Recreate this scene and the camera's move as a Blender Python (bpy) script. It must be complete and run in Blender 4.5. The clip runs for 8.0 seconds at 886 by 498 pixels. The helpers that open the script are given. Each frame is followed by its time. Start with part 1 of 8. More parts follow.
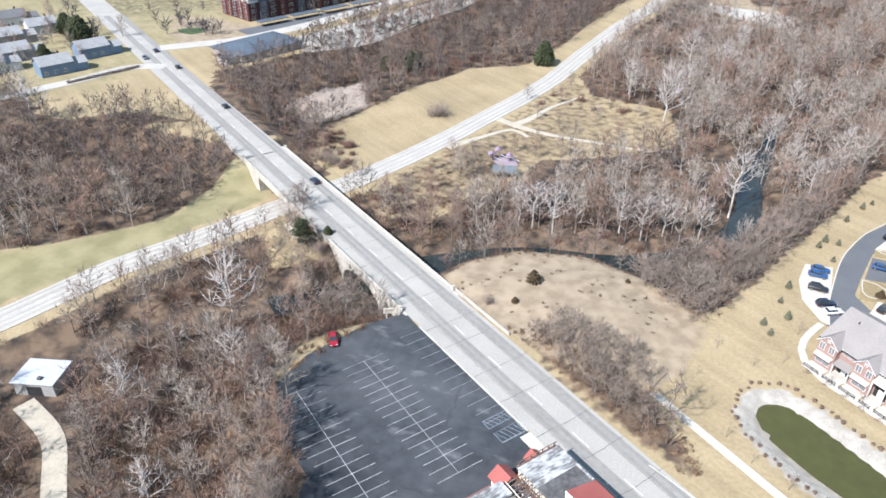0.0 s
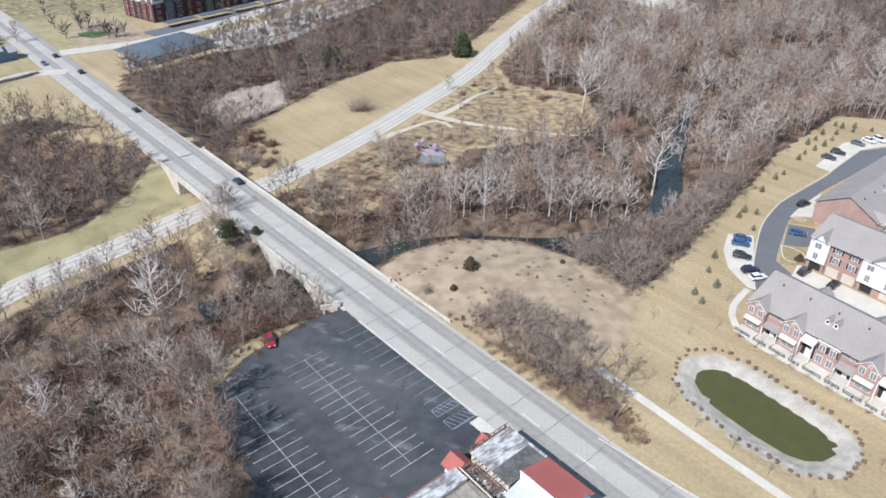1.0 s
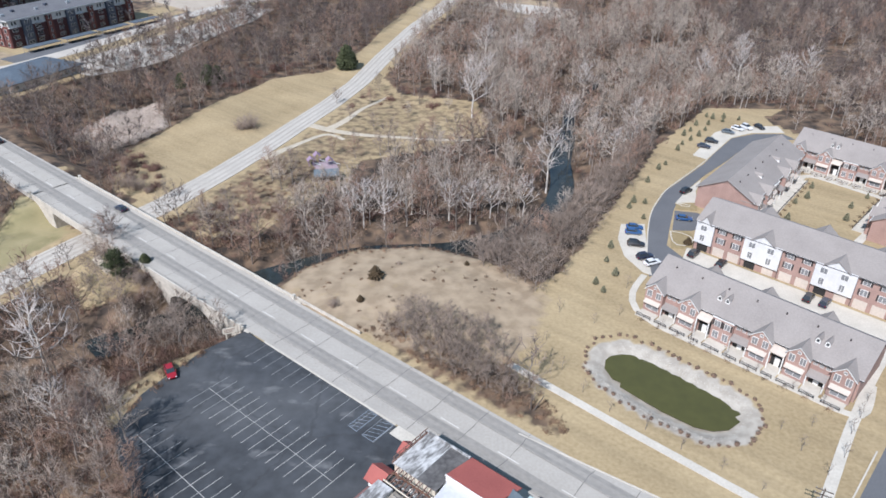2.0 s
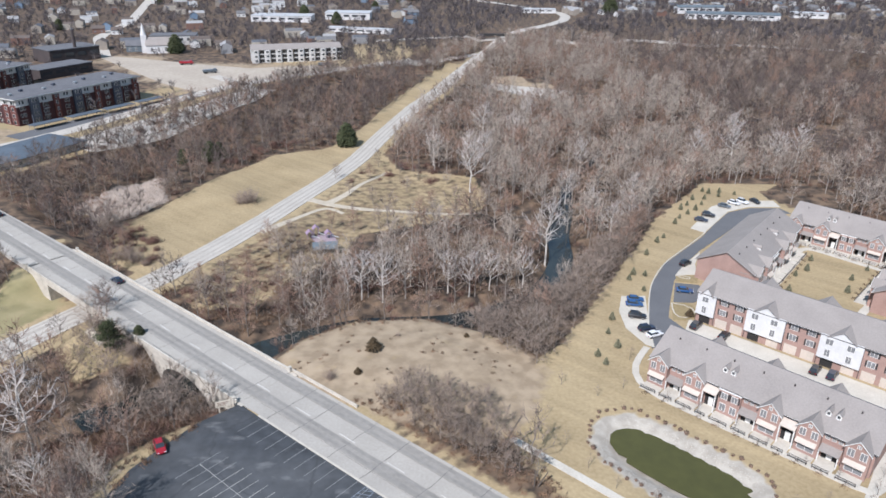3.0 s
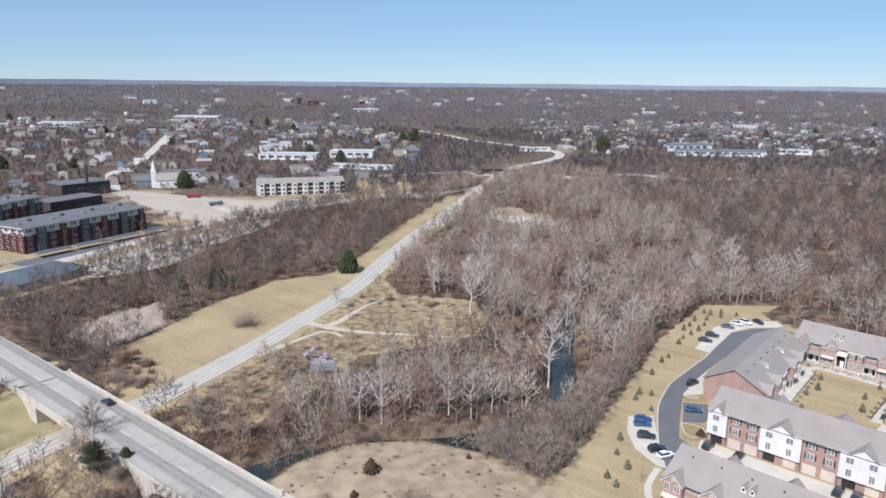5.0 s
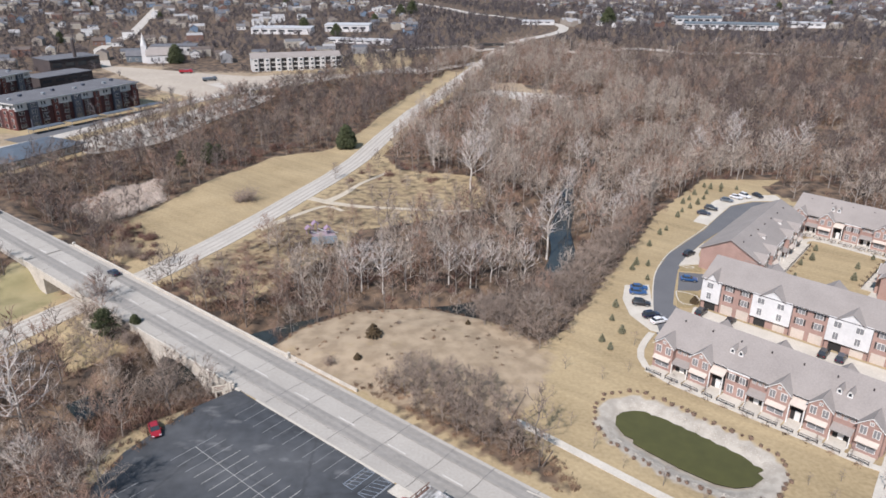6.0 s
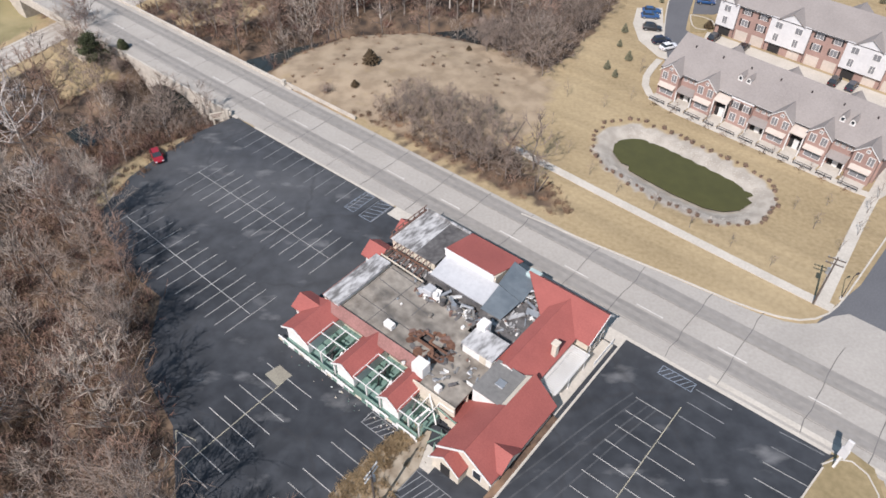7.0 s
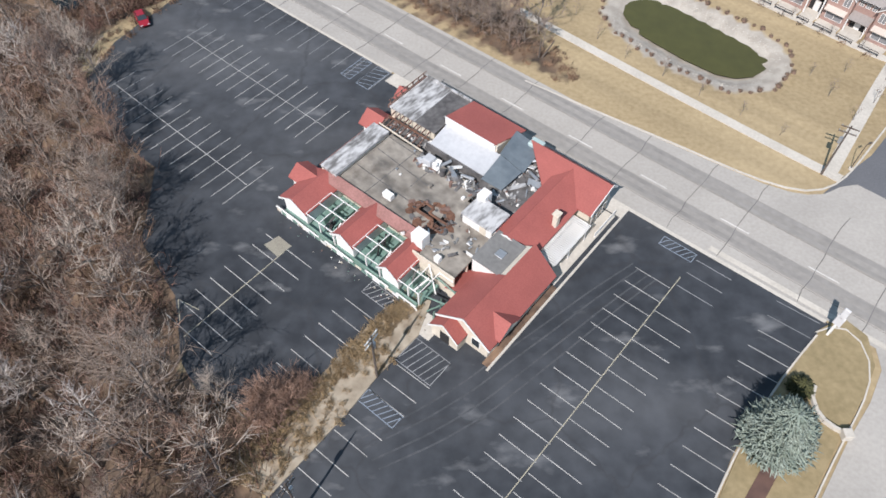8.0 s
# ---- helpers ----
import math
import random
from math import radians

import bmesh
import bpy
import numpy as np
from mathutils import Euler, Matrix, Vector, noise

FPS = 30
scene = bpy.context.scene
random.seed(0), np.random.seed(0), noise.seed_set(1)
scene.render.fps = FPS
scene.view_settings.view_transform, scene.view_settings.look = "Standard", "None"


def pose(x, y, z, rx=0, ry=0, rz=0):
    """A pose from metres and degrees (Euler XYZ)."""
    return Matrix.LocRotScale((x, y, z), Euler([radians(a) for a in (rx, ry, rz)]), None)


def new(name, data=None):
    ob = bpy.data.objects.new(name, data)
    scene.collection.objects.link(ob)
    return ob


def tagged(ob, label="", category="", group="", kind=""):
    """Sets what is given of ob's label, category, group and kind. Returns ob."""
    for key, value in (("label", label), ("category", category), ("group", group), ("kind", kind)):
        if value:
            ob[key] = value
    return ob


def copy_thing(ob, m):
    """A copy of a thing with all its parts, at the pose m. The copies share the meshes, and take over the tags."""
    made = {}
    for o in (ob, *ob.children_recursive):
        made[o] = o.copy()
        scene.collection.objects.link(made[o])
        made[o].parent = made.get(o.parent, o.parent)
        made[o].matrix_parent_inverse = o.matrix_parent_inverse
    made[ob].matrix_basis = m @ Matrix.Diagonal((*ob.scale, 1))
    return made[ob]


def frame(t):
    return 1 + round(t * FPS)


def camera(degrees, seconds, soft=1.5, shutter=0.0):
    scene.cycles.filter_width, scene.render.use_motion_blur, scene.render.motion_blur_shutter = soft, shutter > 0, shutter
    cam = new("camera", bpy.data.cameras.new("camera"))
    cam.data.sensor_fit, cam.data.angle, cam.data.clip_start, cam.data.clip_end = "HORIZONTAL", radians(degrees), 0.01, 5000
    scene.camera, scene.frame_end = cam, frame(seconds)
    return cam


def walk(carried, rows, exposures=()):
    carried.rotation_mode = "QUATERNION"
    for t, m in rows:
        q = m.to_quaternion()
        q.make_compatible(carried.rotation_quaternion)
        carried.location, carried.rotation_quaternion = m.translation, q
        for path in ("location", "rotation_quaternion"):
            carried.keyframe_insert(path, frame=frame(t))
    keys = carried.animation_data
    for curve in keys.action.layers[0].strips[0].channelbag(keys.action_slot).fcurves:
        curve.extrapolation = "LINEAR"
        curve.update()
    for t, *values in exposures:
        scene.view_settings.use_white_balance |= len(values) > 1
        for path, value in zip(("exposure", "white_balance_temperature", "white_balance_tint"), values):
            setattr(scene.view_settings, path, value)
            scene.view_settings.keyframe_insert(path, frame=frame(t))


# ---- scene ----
cam = camera(63.74, 8.0, soft=1.65)

# seconds, x, y, z, heading, tilt, lean of the drone's camera
PATH = [
    (0, 3.46, -0.80, 95.75, 16.34, -31.62, 0.75),
    (0.1, 3.14, -0.79, 95.41, 12.49, -31.59, 0.72),
    (0.2, 2.82, -0.77, 95.06, 10.71, -31.61, 0.69),
    (0.3, 2.50, -0.75, 94.71, 10.03, -31.59, 0.67),
    (0.4, 2.18, -0.74, 94.36, 9.79, -31.54, 0.64),
    (0.5, 1.86, -0.72, 94.02, 9.55, -31.57, 0.62),
    (1, 1.38, -0.66, 92.76, 9.39, -31.59, 0.70),
    (1.1, 1.30, -0.61, 92.54, 9.42, -31.58, 0.72),
    (1.2, 1.23, -0.57, 92.31, 8.41, -31.64, 0.73),
    (1.3, 1.15, -0.52, 92.09, 4.59, -31.64, 0.74),
    (1.4, 1.07, -0.48, 91.87, 1.70, -31.63, 0.76),
    (1.5, 1.00, -0.43, 91.64, 0.30, -31.69, 0.77),
    (1.7, 0.70, -0.33, 91.17, 0.00, -31.73, 0.80),
    (2.8, -0.17, 0.41, 88.69, -0.18, -23.98, 0.90),
    (3, -0.19, 0.39, 88.25, -0.19, -24.01, 0.90),
    (3.5, -0.21, 0.91, 87.73, -0.17, -22.86, 0.85),
    (3.6, -0.21, 0.79, 87.36, -0.14, -20.23, 0.79),
    (3.7, -0.22, 0.66, 86.98, -0.11, -17.44, 0.74),
    (3.8, -0.22, 0.54, 86.61, -0.08, -14.95, 0.69),
    (3.9, -0.22, 0.41, 86.24, -0.05, -13.56, 0.64),
    (4, -0.22, 0.29, 85.86, -0.02, -13.11, 0.59),
    (4.1, -0.21, 0.27, 85.60, -0.02, -13.17, 0.59),
    (4.2, -0.19, 0.25, 85.35, -0.01, -13.20, 0.59),
    (5.3, -0.03, 0.04, 82.51, -0.00, -13.15, 0.58),
    (5.4, -0.01, 0.02, 82.26, -0.00, -13.40, 0.58),
    (5.5, 0.00, 0.00, 82.00, -0.00, -13.76, 0.58),
    (5.6, -0.02, -0.08, 81.72, -0.02, -14.77, 0.56),
    (5.7, -0.04, -0.16, 81.43, -0.05, -16.18, 0.54),
    (5.8, -0.06, -0.23, 81.15, -0.07, -18.15, 0.53),
    (5.9, -0.08, -0.31, 80.87, -0.10, -20.40, 0.51),
    (6, -0.10, -0.39, 80.58, -0.12, -22.63, 0.49),
    (6.1, 0.04, -0.39, 80.38, -0.09, -24.84, 0.49),
    (6.2, 0.17, -0.39, 80.18, -0.06, -27.22, 0.50),
    (6.3, 0.31, -0.39, 79.98, -0.03, -29.52, 0.50),
    (6.4, 0.45, -0.39, 79.78, -0.00, -31.72, 0.50),
    (6.5, 0.59, -0.39, 79.57, 0.03, -34.04, 0.51),
    (6.6, 0.69, -0.27, 79.41, 0.05, -36.32, 0.50),
    (6.7, 0.78, -0.14, 79.24, 0.07, -38.47, 0.49),
    (6.8, 0.88, -0.01, 79.08, 0.09, -40.68, 0.48),
    (6.9, 0.98, 0.11, 78.91, 0.11, -42.78, 0.47),
    (7, 1.07, 0.24, 78.75, 0.13, -43.79, 0.46),
    (7.1, 1.10, 0.23, 78.52, 0.16, -43.87, 0.44),
    (7.2, 1.13, 0.23, 78.30, 0.18, -44.05, 0.42),
    (7.3, 1.16, 0.22, 78.07, 0.20, -44.19, 0.40),
    (7.4, 1.19, 0.22, 77.85, 0.22, -44.33, 0.38),
    (7.5, 1.22, 0.21, 77.62, 0.24, -44.76, 0.37),
    (7.6, 1.27, 0.38, 77.51, 0.21, -46.76, 0.34),
    (7.7, 1.32, 0.54, 77.39, 0.23, -49.12, 0.32),
    (7.8, 1.37, 0.71, 77.28, 0.20, -51.45, 0.30),
    (7.9, 1.42, 0.87, 77.16, 0.20, -53.18, 0.27),
    (8, 1.47, 1.04, 77.05, 0.37, -53.87, 0.25),
]


def drone(x, y, z, heading, tilt, lean):
    return pose(x, y, z, 0, 0, heading) @ pose(0, 0, 0, 90 + tilt) @ pose(0, 0, 0, 0, 0, lean)


walk(cam, [(t, drone(*row)) for t, *row in PATH],
     exposures=[(0.0, 0.76, 5900, 12), (0.3, 0.64, 5850, 12), (0.7, 0.49, 5900, 12), (1.5, 0.34, 5850, 13), (3.5, 0.27, 5950, 14), (4.2, 0.29, 5950, 14), (5.5, 0.24, 6050, 15), (6.5, 0.19, 6450, 18),
                (7.2, 0.16, 6350, 17), (8.0, 0.22, 6250, 15)])

# ---- light: a clear early-spring sky and a sun low in the south-west ----
SUN_BEARING, SUN_HEIGHT = 61.0, 46.0        # where shadows point (degrees from +x), and the sun's elevation
world = bpy.data.worlds.new("sky")
scene.world = world
world.use_nodes = True
sky = world.node_tree.nodes.new("ShaderNodeTexSky")
sky.sky_type, sky.sun_disc = "NISHITA", False
sky.sun_elevation = radians(SUN_HEIGHT)
sky.sun_rotation = radians(90 - (SUN_BEARING + 180))
sky.air_density, sky.dust_density, sky.ozone_density = 0.70, 0.0, 5.5
background = world.node_tree.nodes["Background"]
veil = world.node_tree.nodes.new("ShaderNodeMix")          # thin even haze over the whole sky
veil.data_type = "RGBA"
veil.inputs[0].default_value, veil.inputs[7].default_value = 0.36, (6.6, 9.7, 11.6, 1.0)
world.node_tree.links.new(sky.outputs[0], veil.inputs[6])
world.node_tree.links.new(veil.outputs[2], background.inputs[0])
background.inputs[1].default_value = 0.067

sun = new("sun", bpy.data.lights.new("sun", "SUN"))
sun.data.energy, sun.data.angle, sun.data.color = 5.0, radians(0.55), (1.0, 0.955, 0.89)
beam = Vector((math.cos(radians(SUN_BEARING)) * math.cos(radians(SUN_HEIGHT)),
               math.sin(radians(SUN_BEARING)) * math.cos(radians(SUN_HEIGHT)), -math.sin(radians(SUN_HEIGHT))))
sun.matrix_world = Matrix.Translation((-60, -100, 150)) @ beam.to_track_quat("-Z", "Y").to_matrix().to_4x4()

# ---- materials ----
def rgb(c):
    return (*c, 1.0)


def surface(name, light, dark, grain=1.0, patch=0.06, rough=0.85, bump=0.2, metal=0.0, vary=0.0, island=0.0, spread=(0.35, 0.65),
            gloss_vary=0.1, stretch=None):
    """Two colours mixed by a fine and a broad noise in metres, with relief. vary: tone by object; island: tone by loose piece."""
    m = bpy.data.materials.new(name)
    m.use_nodes = True
    nt = m.node_tree
    n, ln = nt.nodes, nt.links.new
    bsdf = n["Principled BSDF"]
    coord = n.new("ShaderNodeTexCoord")
    src = coord.outputs["Object"]
    if stretch:
        mp = n.new("ShaderNodeMapping")
        mp.inputs["Scale"].default_value = stretch
        ln(src, mp.inputs[0])
        src = mp.outputs[0]
    fine, broad = n.new("ShaderNodeTexNoise"), n.new("ShaderNodeTexNoise")
    fine.inputs["Scale"].default_value, fine.inputs["Detail"].default_value = grain, 5
    broad.inputs["Scale"].default_value, broad.inputs["Detail"].default_value = patch, 4
    ln(src, fine.inputs["Vector"])
    ln(src, broad.inputs["Vector"])
    add = n.new("ShaderNodeMath")
    add.operation = "ADD"
    ln(fine.outputs[0], add.inputs[0])
    ln(broad.outputs[0], add.inputs[1])
    half = n.new("ShaderNodeMapRange")
    half.inputs[1].default_value, half.inputs[2].default_value = 2 * spread[0], 2 * spread[1]
    ln(add.outputs[0], half.inputs[0])
    mix = n.new("ShaderNodeMix")
    mix.data_type = "RGBA"
    mix.inputs[6].default_value, mix.inputs[7].default_value = rgb(light), rgb(dark)
    ln(half.outputs[0], mix.inputs[0])
    out = mix.outputs[2]
    if vary or island:
        rnd = n.new("ShaderNodeObjectInfo").outputs["Random"] if vary else n.new("ShaderNodeNewGeometry").outputs["Random Per Island"]
        rng = n.new("ShaderNodeMapRange")
        k = vary or island
        rng.inputs[3].default_value, rng.inputs[4].default_value = 1 - k, 1 + k
        ln(rnd, rng.inputs[0])
        hsv = n.new("ShaderNodeHueSaturation")
        ln(rng.outputs[0], hsv.inputs["Value"])
        ln(out, hsv.inputs["Color"])
        out = hsv.outputs[0]
    ln(out, bsdf.inputs["Base Color"])
    rr = n.new("ShaderNodeMapRange")
    rr.inputs[3].default_value, rr.inputs[4].default_value = max(rough - gloss_vary, 0.02), min(rough + gloss_vary, 1)
    ln(fine.outputs[0], rr.inputs[0])
    ln(rr.outputs[0], bsdf.inputs["Roughness"])
    bsdf.inputs["Metallic"].default_value = metal
    if bump:
        b = n.new("ShaderNodeBump")
        b.inputs["Strength"].default_value = bump
        b.inputs["Distance"].default_value = 0.05 / max(grain, 0.05)
        ln(fine.outputs[0], b.inputs["Height"])
        ln(b.outputs[0], bsdf.inputs["Normal"])
    return m


def ground_material():
    """Dormant grass as the base; the sheet's cover attribute lays leaf litter (r), greener turf (g) and bare sand (b) over it."""
    m = surface("ground_cover", (0.395, 0.308, 0.182), (0.27, 0.204, 0.112), grain=1.3, patch=0.05, rough=0.95, bump=0.35)
    nt = m.node_tree
    n, ln = nt.nodes, nt.links.new
    bsdf = n["Principled BSDF"]
    base = bsdf.inputs["Base Color"].links[0].from_socket
    at = n.new("ShaderNodeAttribute")
    at.attribute_name = "cover"
    split = n.new("ShaderNodeSeparateColor")
    ln(at.outputs["Color"], split.inputs[0])
    coord = n.new("ShaderNodeTexCoord")
    rag = n.new("ShaderNodeTexNoise")
    rag.inputs["Scale"].default_value, rag.inputs["Detail"].default_value = 0.35, 6
    ln(coord.outputs["Object"], rag.inputs["Vector"])
    streak = n.new("ShaderNodeTexNoise")
    streak.inputs["Scale"].default_value, streak.inputs["Detail"].default_value = 1.0, 3
    turn = n.new("ShaderNodeMapping")
    turn.inputs["Rotation"].default_value = (0, 0, radians(39.2))
    squeeze = n.new("ShaderNodeMapping")
    squeeze.inputs["Scale"].default_value = (0.015, 0.35, 1)
    ln(coord.outputs["Object"], turn.inputs[0])
    ln(turn.outputs[0], squeeze.inputs[0])
    ln(squeeze.outputs[0], streak.inputs["Vector"])
    mown = n.new("ShaderNodeMapRange")
    mown.inputs[1].default_value, mown.inputs[2].default_value = 0.3, 0.7
    mown.inputs[3].default_value, mown.inputs[4].default_value = 0.88, 1.1
    ln(streak.outputs[0], mown.inputs[0])
    tone = n.new("ShaderNodeHueSaturation")
    ln(mown.outputs[0], tone.inputs["Value"])
    ln(base, tone.inputs["Color"])
    base = tone.outputs[0]
    pond_margin = at.outputs["Alpha"]
    # leaf litter's brown is darkened further to carry shade under dense trees
    tints = (((0.175, 0.118, 0.076), (0.036, 0.026, 0.020)), ((0.31, 0.265, 0.145), (0.215, 0.19, 0.095)), ((0.355, 0.278, 0.192), (0.255, 0.194, 0.13)), ((0.415, 0.378, 0.325), (0.32, 0.288, 0.245)))
    for k, (a, b) in enumerate(tints):
        cm = n.new("ShaderNodeMix")
        cm.data_type = "RGBA"
        cm.inputs[6].default_value, cm.inputs[7].default_value = rgb(a), rgb(b)
        f2 = n.new("ShaderNodeTexNoise")
        f2.inputs["Scale"].default_value, f2.inputs["Detail"].default_value = (0.22, 0.12, 0.3, 0.5)[k], 7
        ln(coord.outputs["Object"], f2.inputs["Vector"])
        mr = n.new("ShaderNodeMapRange")
        mr.inputs[1].default_value, mr.inputs[2].default_value = 0.38, 0.62
        ln(f2.outputs[0], mr.inputs[0])
        ln(mr.outputs[0], cm.inputs[0])
        # a ragged edge: weight + noise, thresholded softly
        sm = n.new("ShaderNodeMath")
        sm.operation = "ADD"
        ln(split.outputs[k] if k < 3 else pond_margin, sm.inputs[0])
        ln(rag.outputs[0], sm.inputs[1])
        edge = n.new("ShaderNodeMapRange")
        edge.inputs[1].default_value, edge.inputs[2].default_value = 0.85, 1.15
        ln(sm.outputs[0], edge.inputs[0])
        top = n.new("ShaderNodeMix")
        top.data_type = "RGBA"
        ln(edge.outputs[0], top.inputs[0])
        ln(base, top.inputs[6])
        ln(cm.outputs[2], top.inputs[7])
        base = top.outputs[2]
    ln(base, bsdf.inputs["Base Color"])
    return m


def pane_material(name, tint, rough=0.08):
    m = bpy.data.materials.new(name)
    m.use_nodes = True
    b = m.node_tree.nodes["Principled BSDF"]
    b.inputs["Base Color"].default_value = rgb(tint)
    b.inputs["Roughness"].default_value = rough
    b.inputs["IOR"].default_value = 1.5
    return m


def weathered(m, cloud=0.05, smudge=0.28, dust=(0.20, 0.195, 0.19), reach=(0.60, 0.78), amount=0.5, crack=0.0):
    """Lays drifted dust, pale smudges and fine cracks over a paved surface."""
    nt = m.node_tree
    n, ln = nt.nodes, nt.links.new
    bsdf = n["Principled BSDF"]
    base = bsdf.inputs["Base Color"].links[0].from_socket
    coord = n.new("ShaderNodeTexCoord")
    turn = n.new("ShaderNodeMapping")
    turn.inputs["Rotation"].default_value = (0, 0, radians(-35))
    turn.inputs["Scale"].default_value = (0.55, 1.0, 1.0)
    ln(coord.outputs["Object"], turn.inputs[0])
    fields = []
    for scale, lo, hi in ((cloud, 0.46, 0.72), (smudge, *reach)):
        t = n.new("ShaderNodeTexNoise")
        t.inputs["Scale"].default_value, t.inputs["Detail"].default_value = scale, 6
        ln(turn.outputs[0], t.inputs["Vector"])
        r = n.new("ShaderNodeMapRange")
        r.inputs[1].default_value, r.inputs[2].default_value = lo, hi
        ln(t.outputs[0], r.inputs[0])
        fields.append(r.outputs[0])
    mul = n.new("ShaderNodeMath")
    mul.operation = "MULTIPLY_ADD"
    mul.inputs[1].default_value = 0.45
    ln(fields[0], mul.inputs[0])
    ln(fields[1], mul.inputs[2])
    amt = n.new("ShaderNodeMath")
    amt.operation = "MULTIPLY"
    amt.use_clamp = True
    amt.inputs[1].default_value = amount
    ln(mul.outputs[0], amt.inputs[0])
    mix = n.new("ShaderNodeMix")
    mix.data_type = "RGBA"
    mix.inputs[7].default_value = rgb(dust)
    ln(amt.outputs[0], mix.inputs[0])
    ln(base, mix.inputs[6])
    out = mix.outputs[2]
    if crack:
        bend = n.new("ShaderNodeTexNoise")
        bend.inputs["Scale"].default_value = 0.5
        ln(coord.outputs["Object"], bend.inputs["Vector"])
        shift = n.new("ShaderNodeVectorMath")
        shift.operation = "MULTIPLY_ADD"
        shift.inputs[1].default_value = (2.5, 2.5, 0)
        ln(bend.outputs["Color"], shift.inputs[0])
        ln(coord.outputs["Object"], shift.inputs[2])
        cell = n.new("ShaderNodeTexVoronoi")
        cell.feature = "DISTANCE_TO_EDGE"
        cell.inputs["Scale"].default_value = crack
        ln(shift.outputs[0], cell.inputs["Vector"])
        line = n.new("ShaderNodeMapRange")
        line.inputs[1].default_value, line.inputs[2].default_value = 0.0, 0.016
        line.inputs[3].default_value, line.inputs[4].default_value = 0.4, 0.0
        ln(cell.outputs[0], line.inputs[0])
        cm = n.new("ShaderNodeMix")
        cm.data_type = "RGBA"
        cm.inputs[7].default_value = (0.030, 0.030, 0.032, 1)
        ln(line.outputs[0], cm.inputs[0])
        ln(out, cm.inputs[6])
        out = cm.outputs[2]
    ln(out, bsdf.inputs["Base Color"])
    return m


GROUND = ground_material()
TURF = surface("dull_dormant_turf", (0.315, 0.245, 0.135), (0.21, 0.165, 0.085), grain=1.4, patch=0.3, rough=0.95, bump=0.3)
ASPHALT = surface("sealed_asphalt", (0.047, 0.052, 0.060), (0.022, 0.0255, 0.031), grain=0.4, patch=0.05, rough=0.85, bump=0.15, spread=(0.36, 0.60))
weathered(ASPHALT, 0.035, 0.26, (0.30, 0.30, 0.30), (0.60, 0.76), 0.42, crack=0.05)
ASPHALT_NEW = surface("grey_asphalt", (0.135, 0.137, 0.145), (0.10, 0.102, 0.11), grain=4, patch=0.1, rough=0.9, bump=0.1)
ROAD = surface("worn_concrete_road", (0.415, 0.388, 0.35), (0.335, 0.312, 0.28), grain=2.2, patch=0.11, rough=0.9, bump=0.1)
weathered(ROAD, 0.03, 0.15, (0.25, 0.235, 0.215), (0.52, 0.78), 0.3)
ROAD_WORN = surface("tyre_polished_lane", (0.315, 0.295, 0.268), (0.235, 0.22, 0.20), grain=1.1, patch=0.07, rough=0.85, bump=0.1)
ROAD_STREAK = surface("oil_darkened_wheel_path", (0.285, 0.268, 0.247), (0.21, 0.198, 0.182), grain=0.8, patch=0.05, rough=0.85, bump=0.1)
VALLEY_ROAD = surface("pale_old_asphalt", (0.50, 0.462, 0.412), (0.39, 0.36, 0.32), grain=1.2, patch=0.14, rough=0.9, bump=0.1)
CONCRETE = surface("pale_concrete", (0.56, 0.52, 0.455), (0.43, 0.395, 0.34), grain=3, patch=0.25, rough=0.9, bump=0.15)
TAR = surface("crack_tar", (0.20, 0.19, 0.18), (0.085, 0.08, 0.078), grain=3, patch=0.3)
PAINT = surface("worn_white_paint", (0.46, 0.45, 0.42), (0.25, 0.245, 0.235), grain=5, patch=0.6, rough=0.8, bump=0.0, vary=0.12)
LANE_PAINT = surface("white_lane_paint", (0.72, 0.70, 0.66), (0.50, 0.48, 0.45), grain=2, patch=0.3, rough=0.7, bump=0.0)
PAINT_FADED = surface("faded_paint", (0.27, 0.27, 0.27), (0.17, 0.175, 0.18), grain=5, patch=0.6, rough=0.8, bump=0.0, vary=0.15)
PAINT_BLUE = surface("faded_blue_paint", (0.25, 0.29, 0.34), (0.17, 0.20, 0.24), grain=5, patch=0.6, rough=0.8, bump=0.0)
PAINT_YELLOW = surface("faded_yellow_paint", (0.46, 0.42, 0.31), (0.30, 0.275, 0.21), grain=5, patch=0.6, rough=0.8, bump=0.0)
WATER_GREEN = surface("pond_water", (0.082, 0.078, 0.022), (0.062, 0.060, 0.017), grain=0.5, patch=0.05, rough=0.14, bump=0.02, gloss_vary=0.05)
WATER_DARK = surface("creek_water", (0.030, 0.036, 0.034), (0.016, 0.020, 0.020), grain=0.4, patch=0.06, rough=0.09, bump=0.03, gloss_vary=0.04)
BARK = surface("grey_brown_bark", (0.30, 0.255, 0.22), (0.13, 0.107, 0.092), grain=3, patch=0.10, rough=0.95, bump=0.2)
BARK_TAN = surface("tan_grey_bark", (0.40, 0.355, 0.315), (0.25, 0.215, 0.19), grain=1.5, patch=0.2, rough=0.9, bump=0.15)
BARK_PALE = surface("pale_sycamore_bark", (0.62, 0.58, 0.53), (0.40, 0.36, 0.32), grain=1.2, patch=0.3, rough=0.9, bump=0.15)
TWIGS_DARK = surface("dark_winter_twigs", (0.16, 0.122, 0.108), (0.070, 0.053, 0.048), grain=0.6, patch=0.05, rough=0.95, bump=0.0)
TWIGS = surface("winter_twigs", (0.33, 0.258, 0.208), (0.115, 0.088, 0.073), grain=0.6, patch=0.035, rough=0.95, bump=0.0)
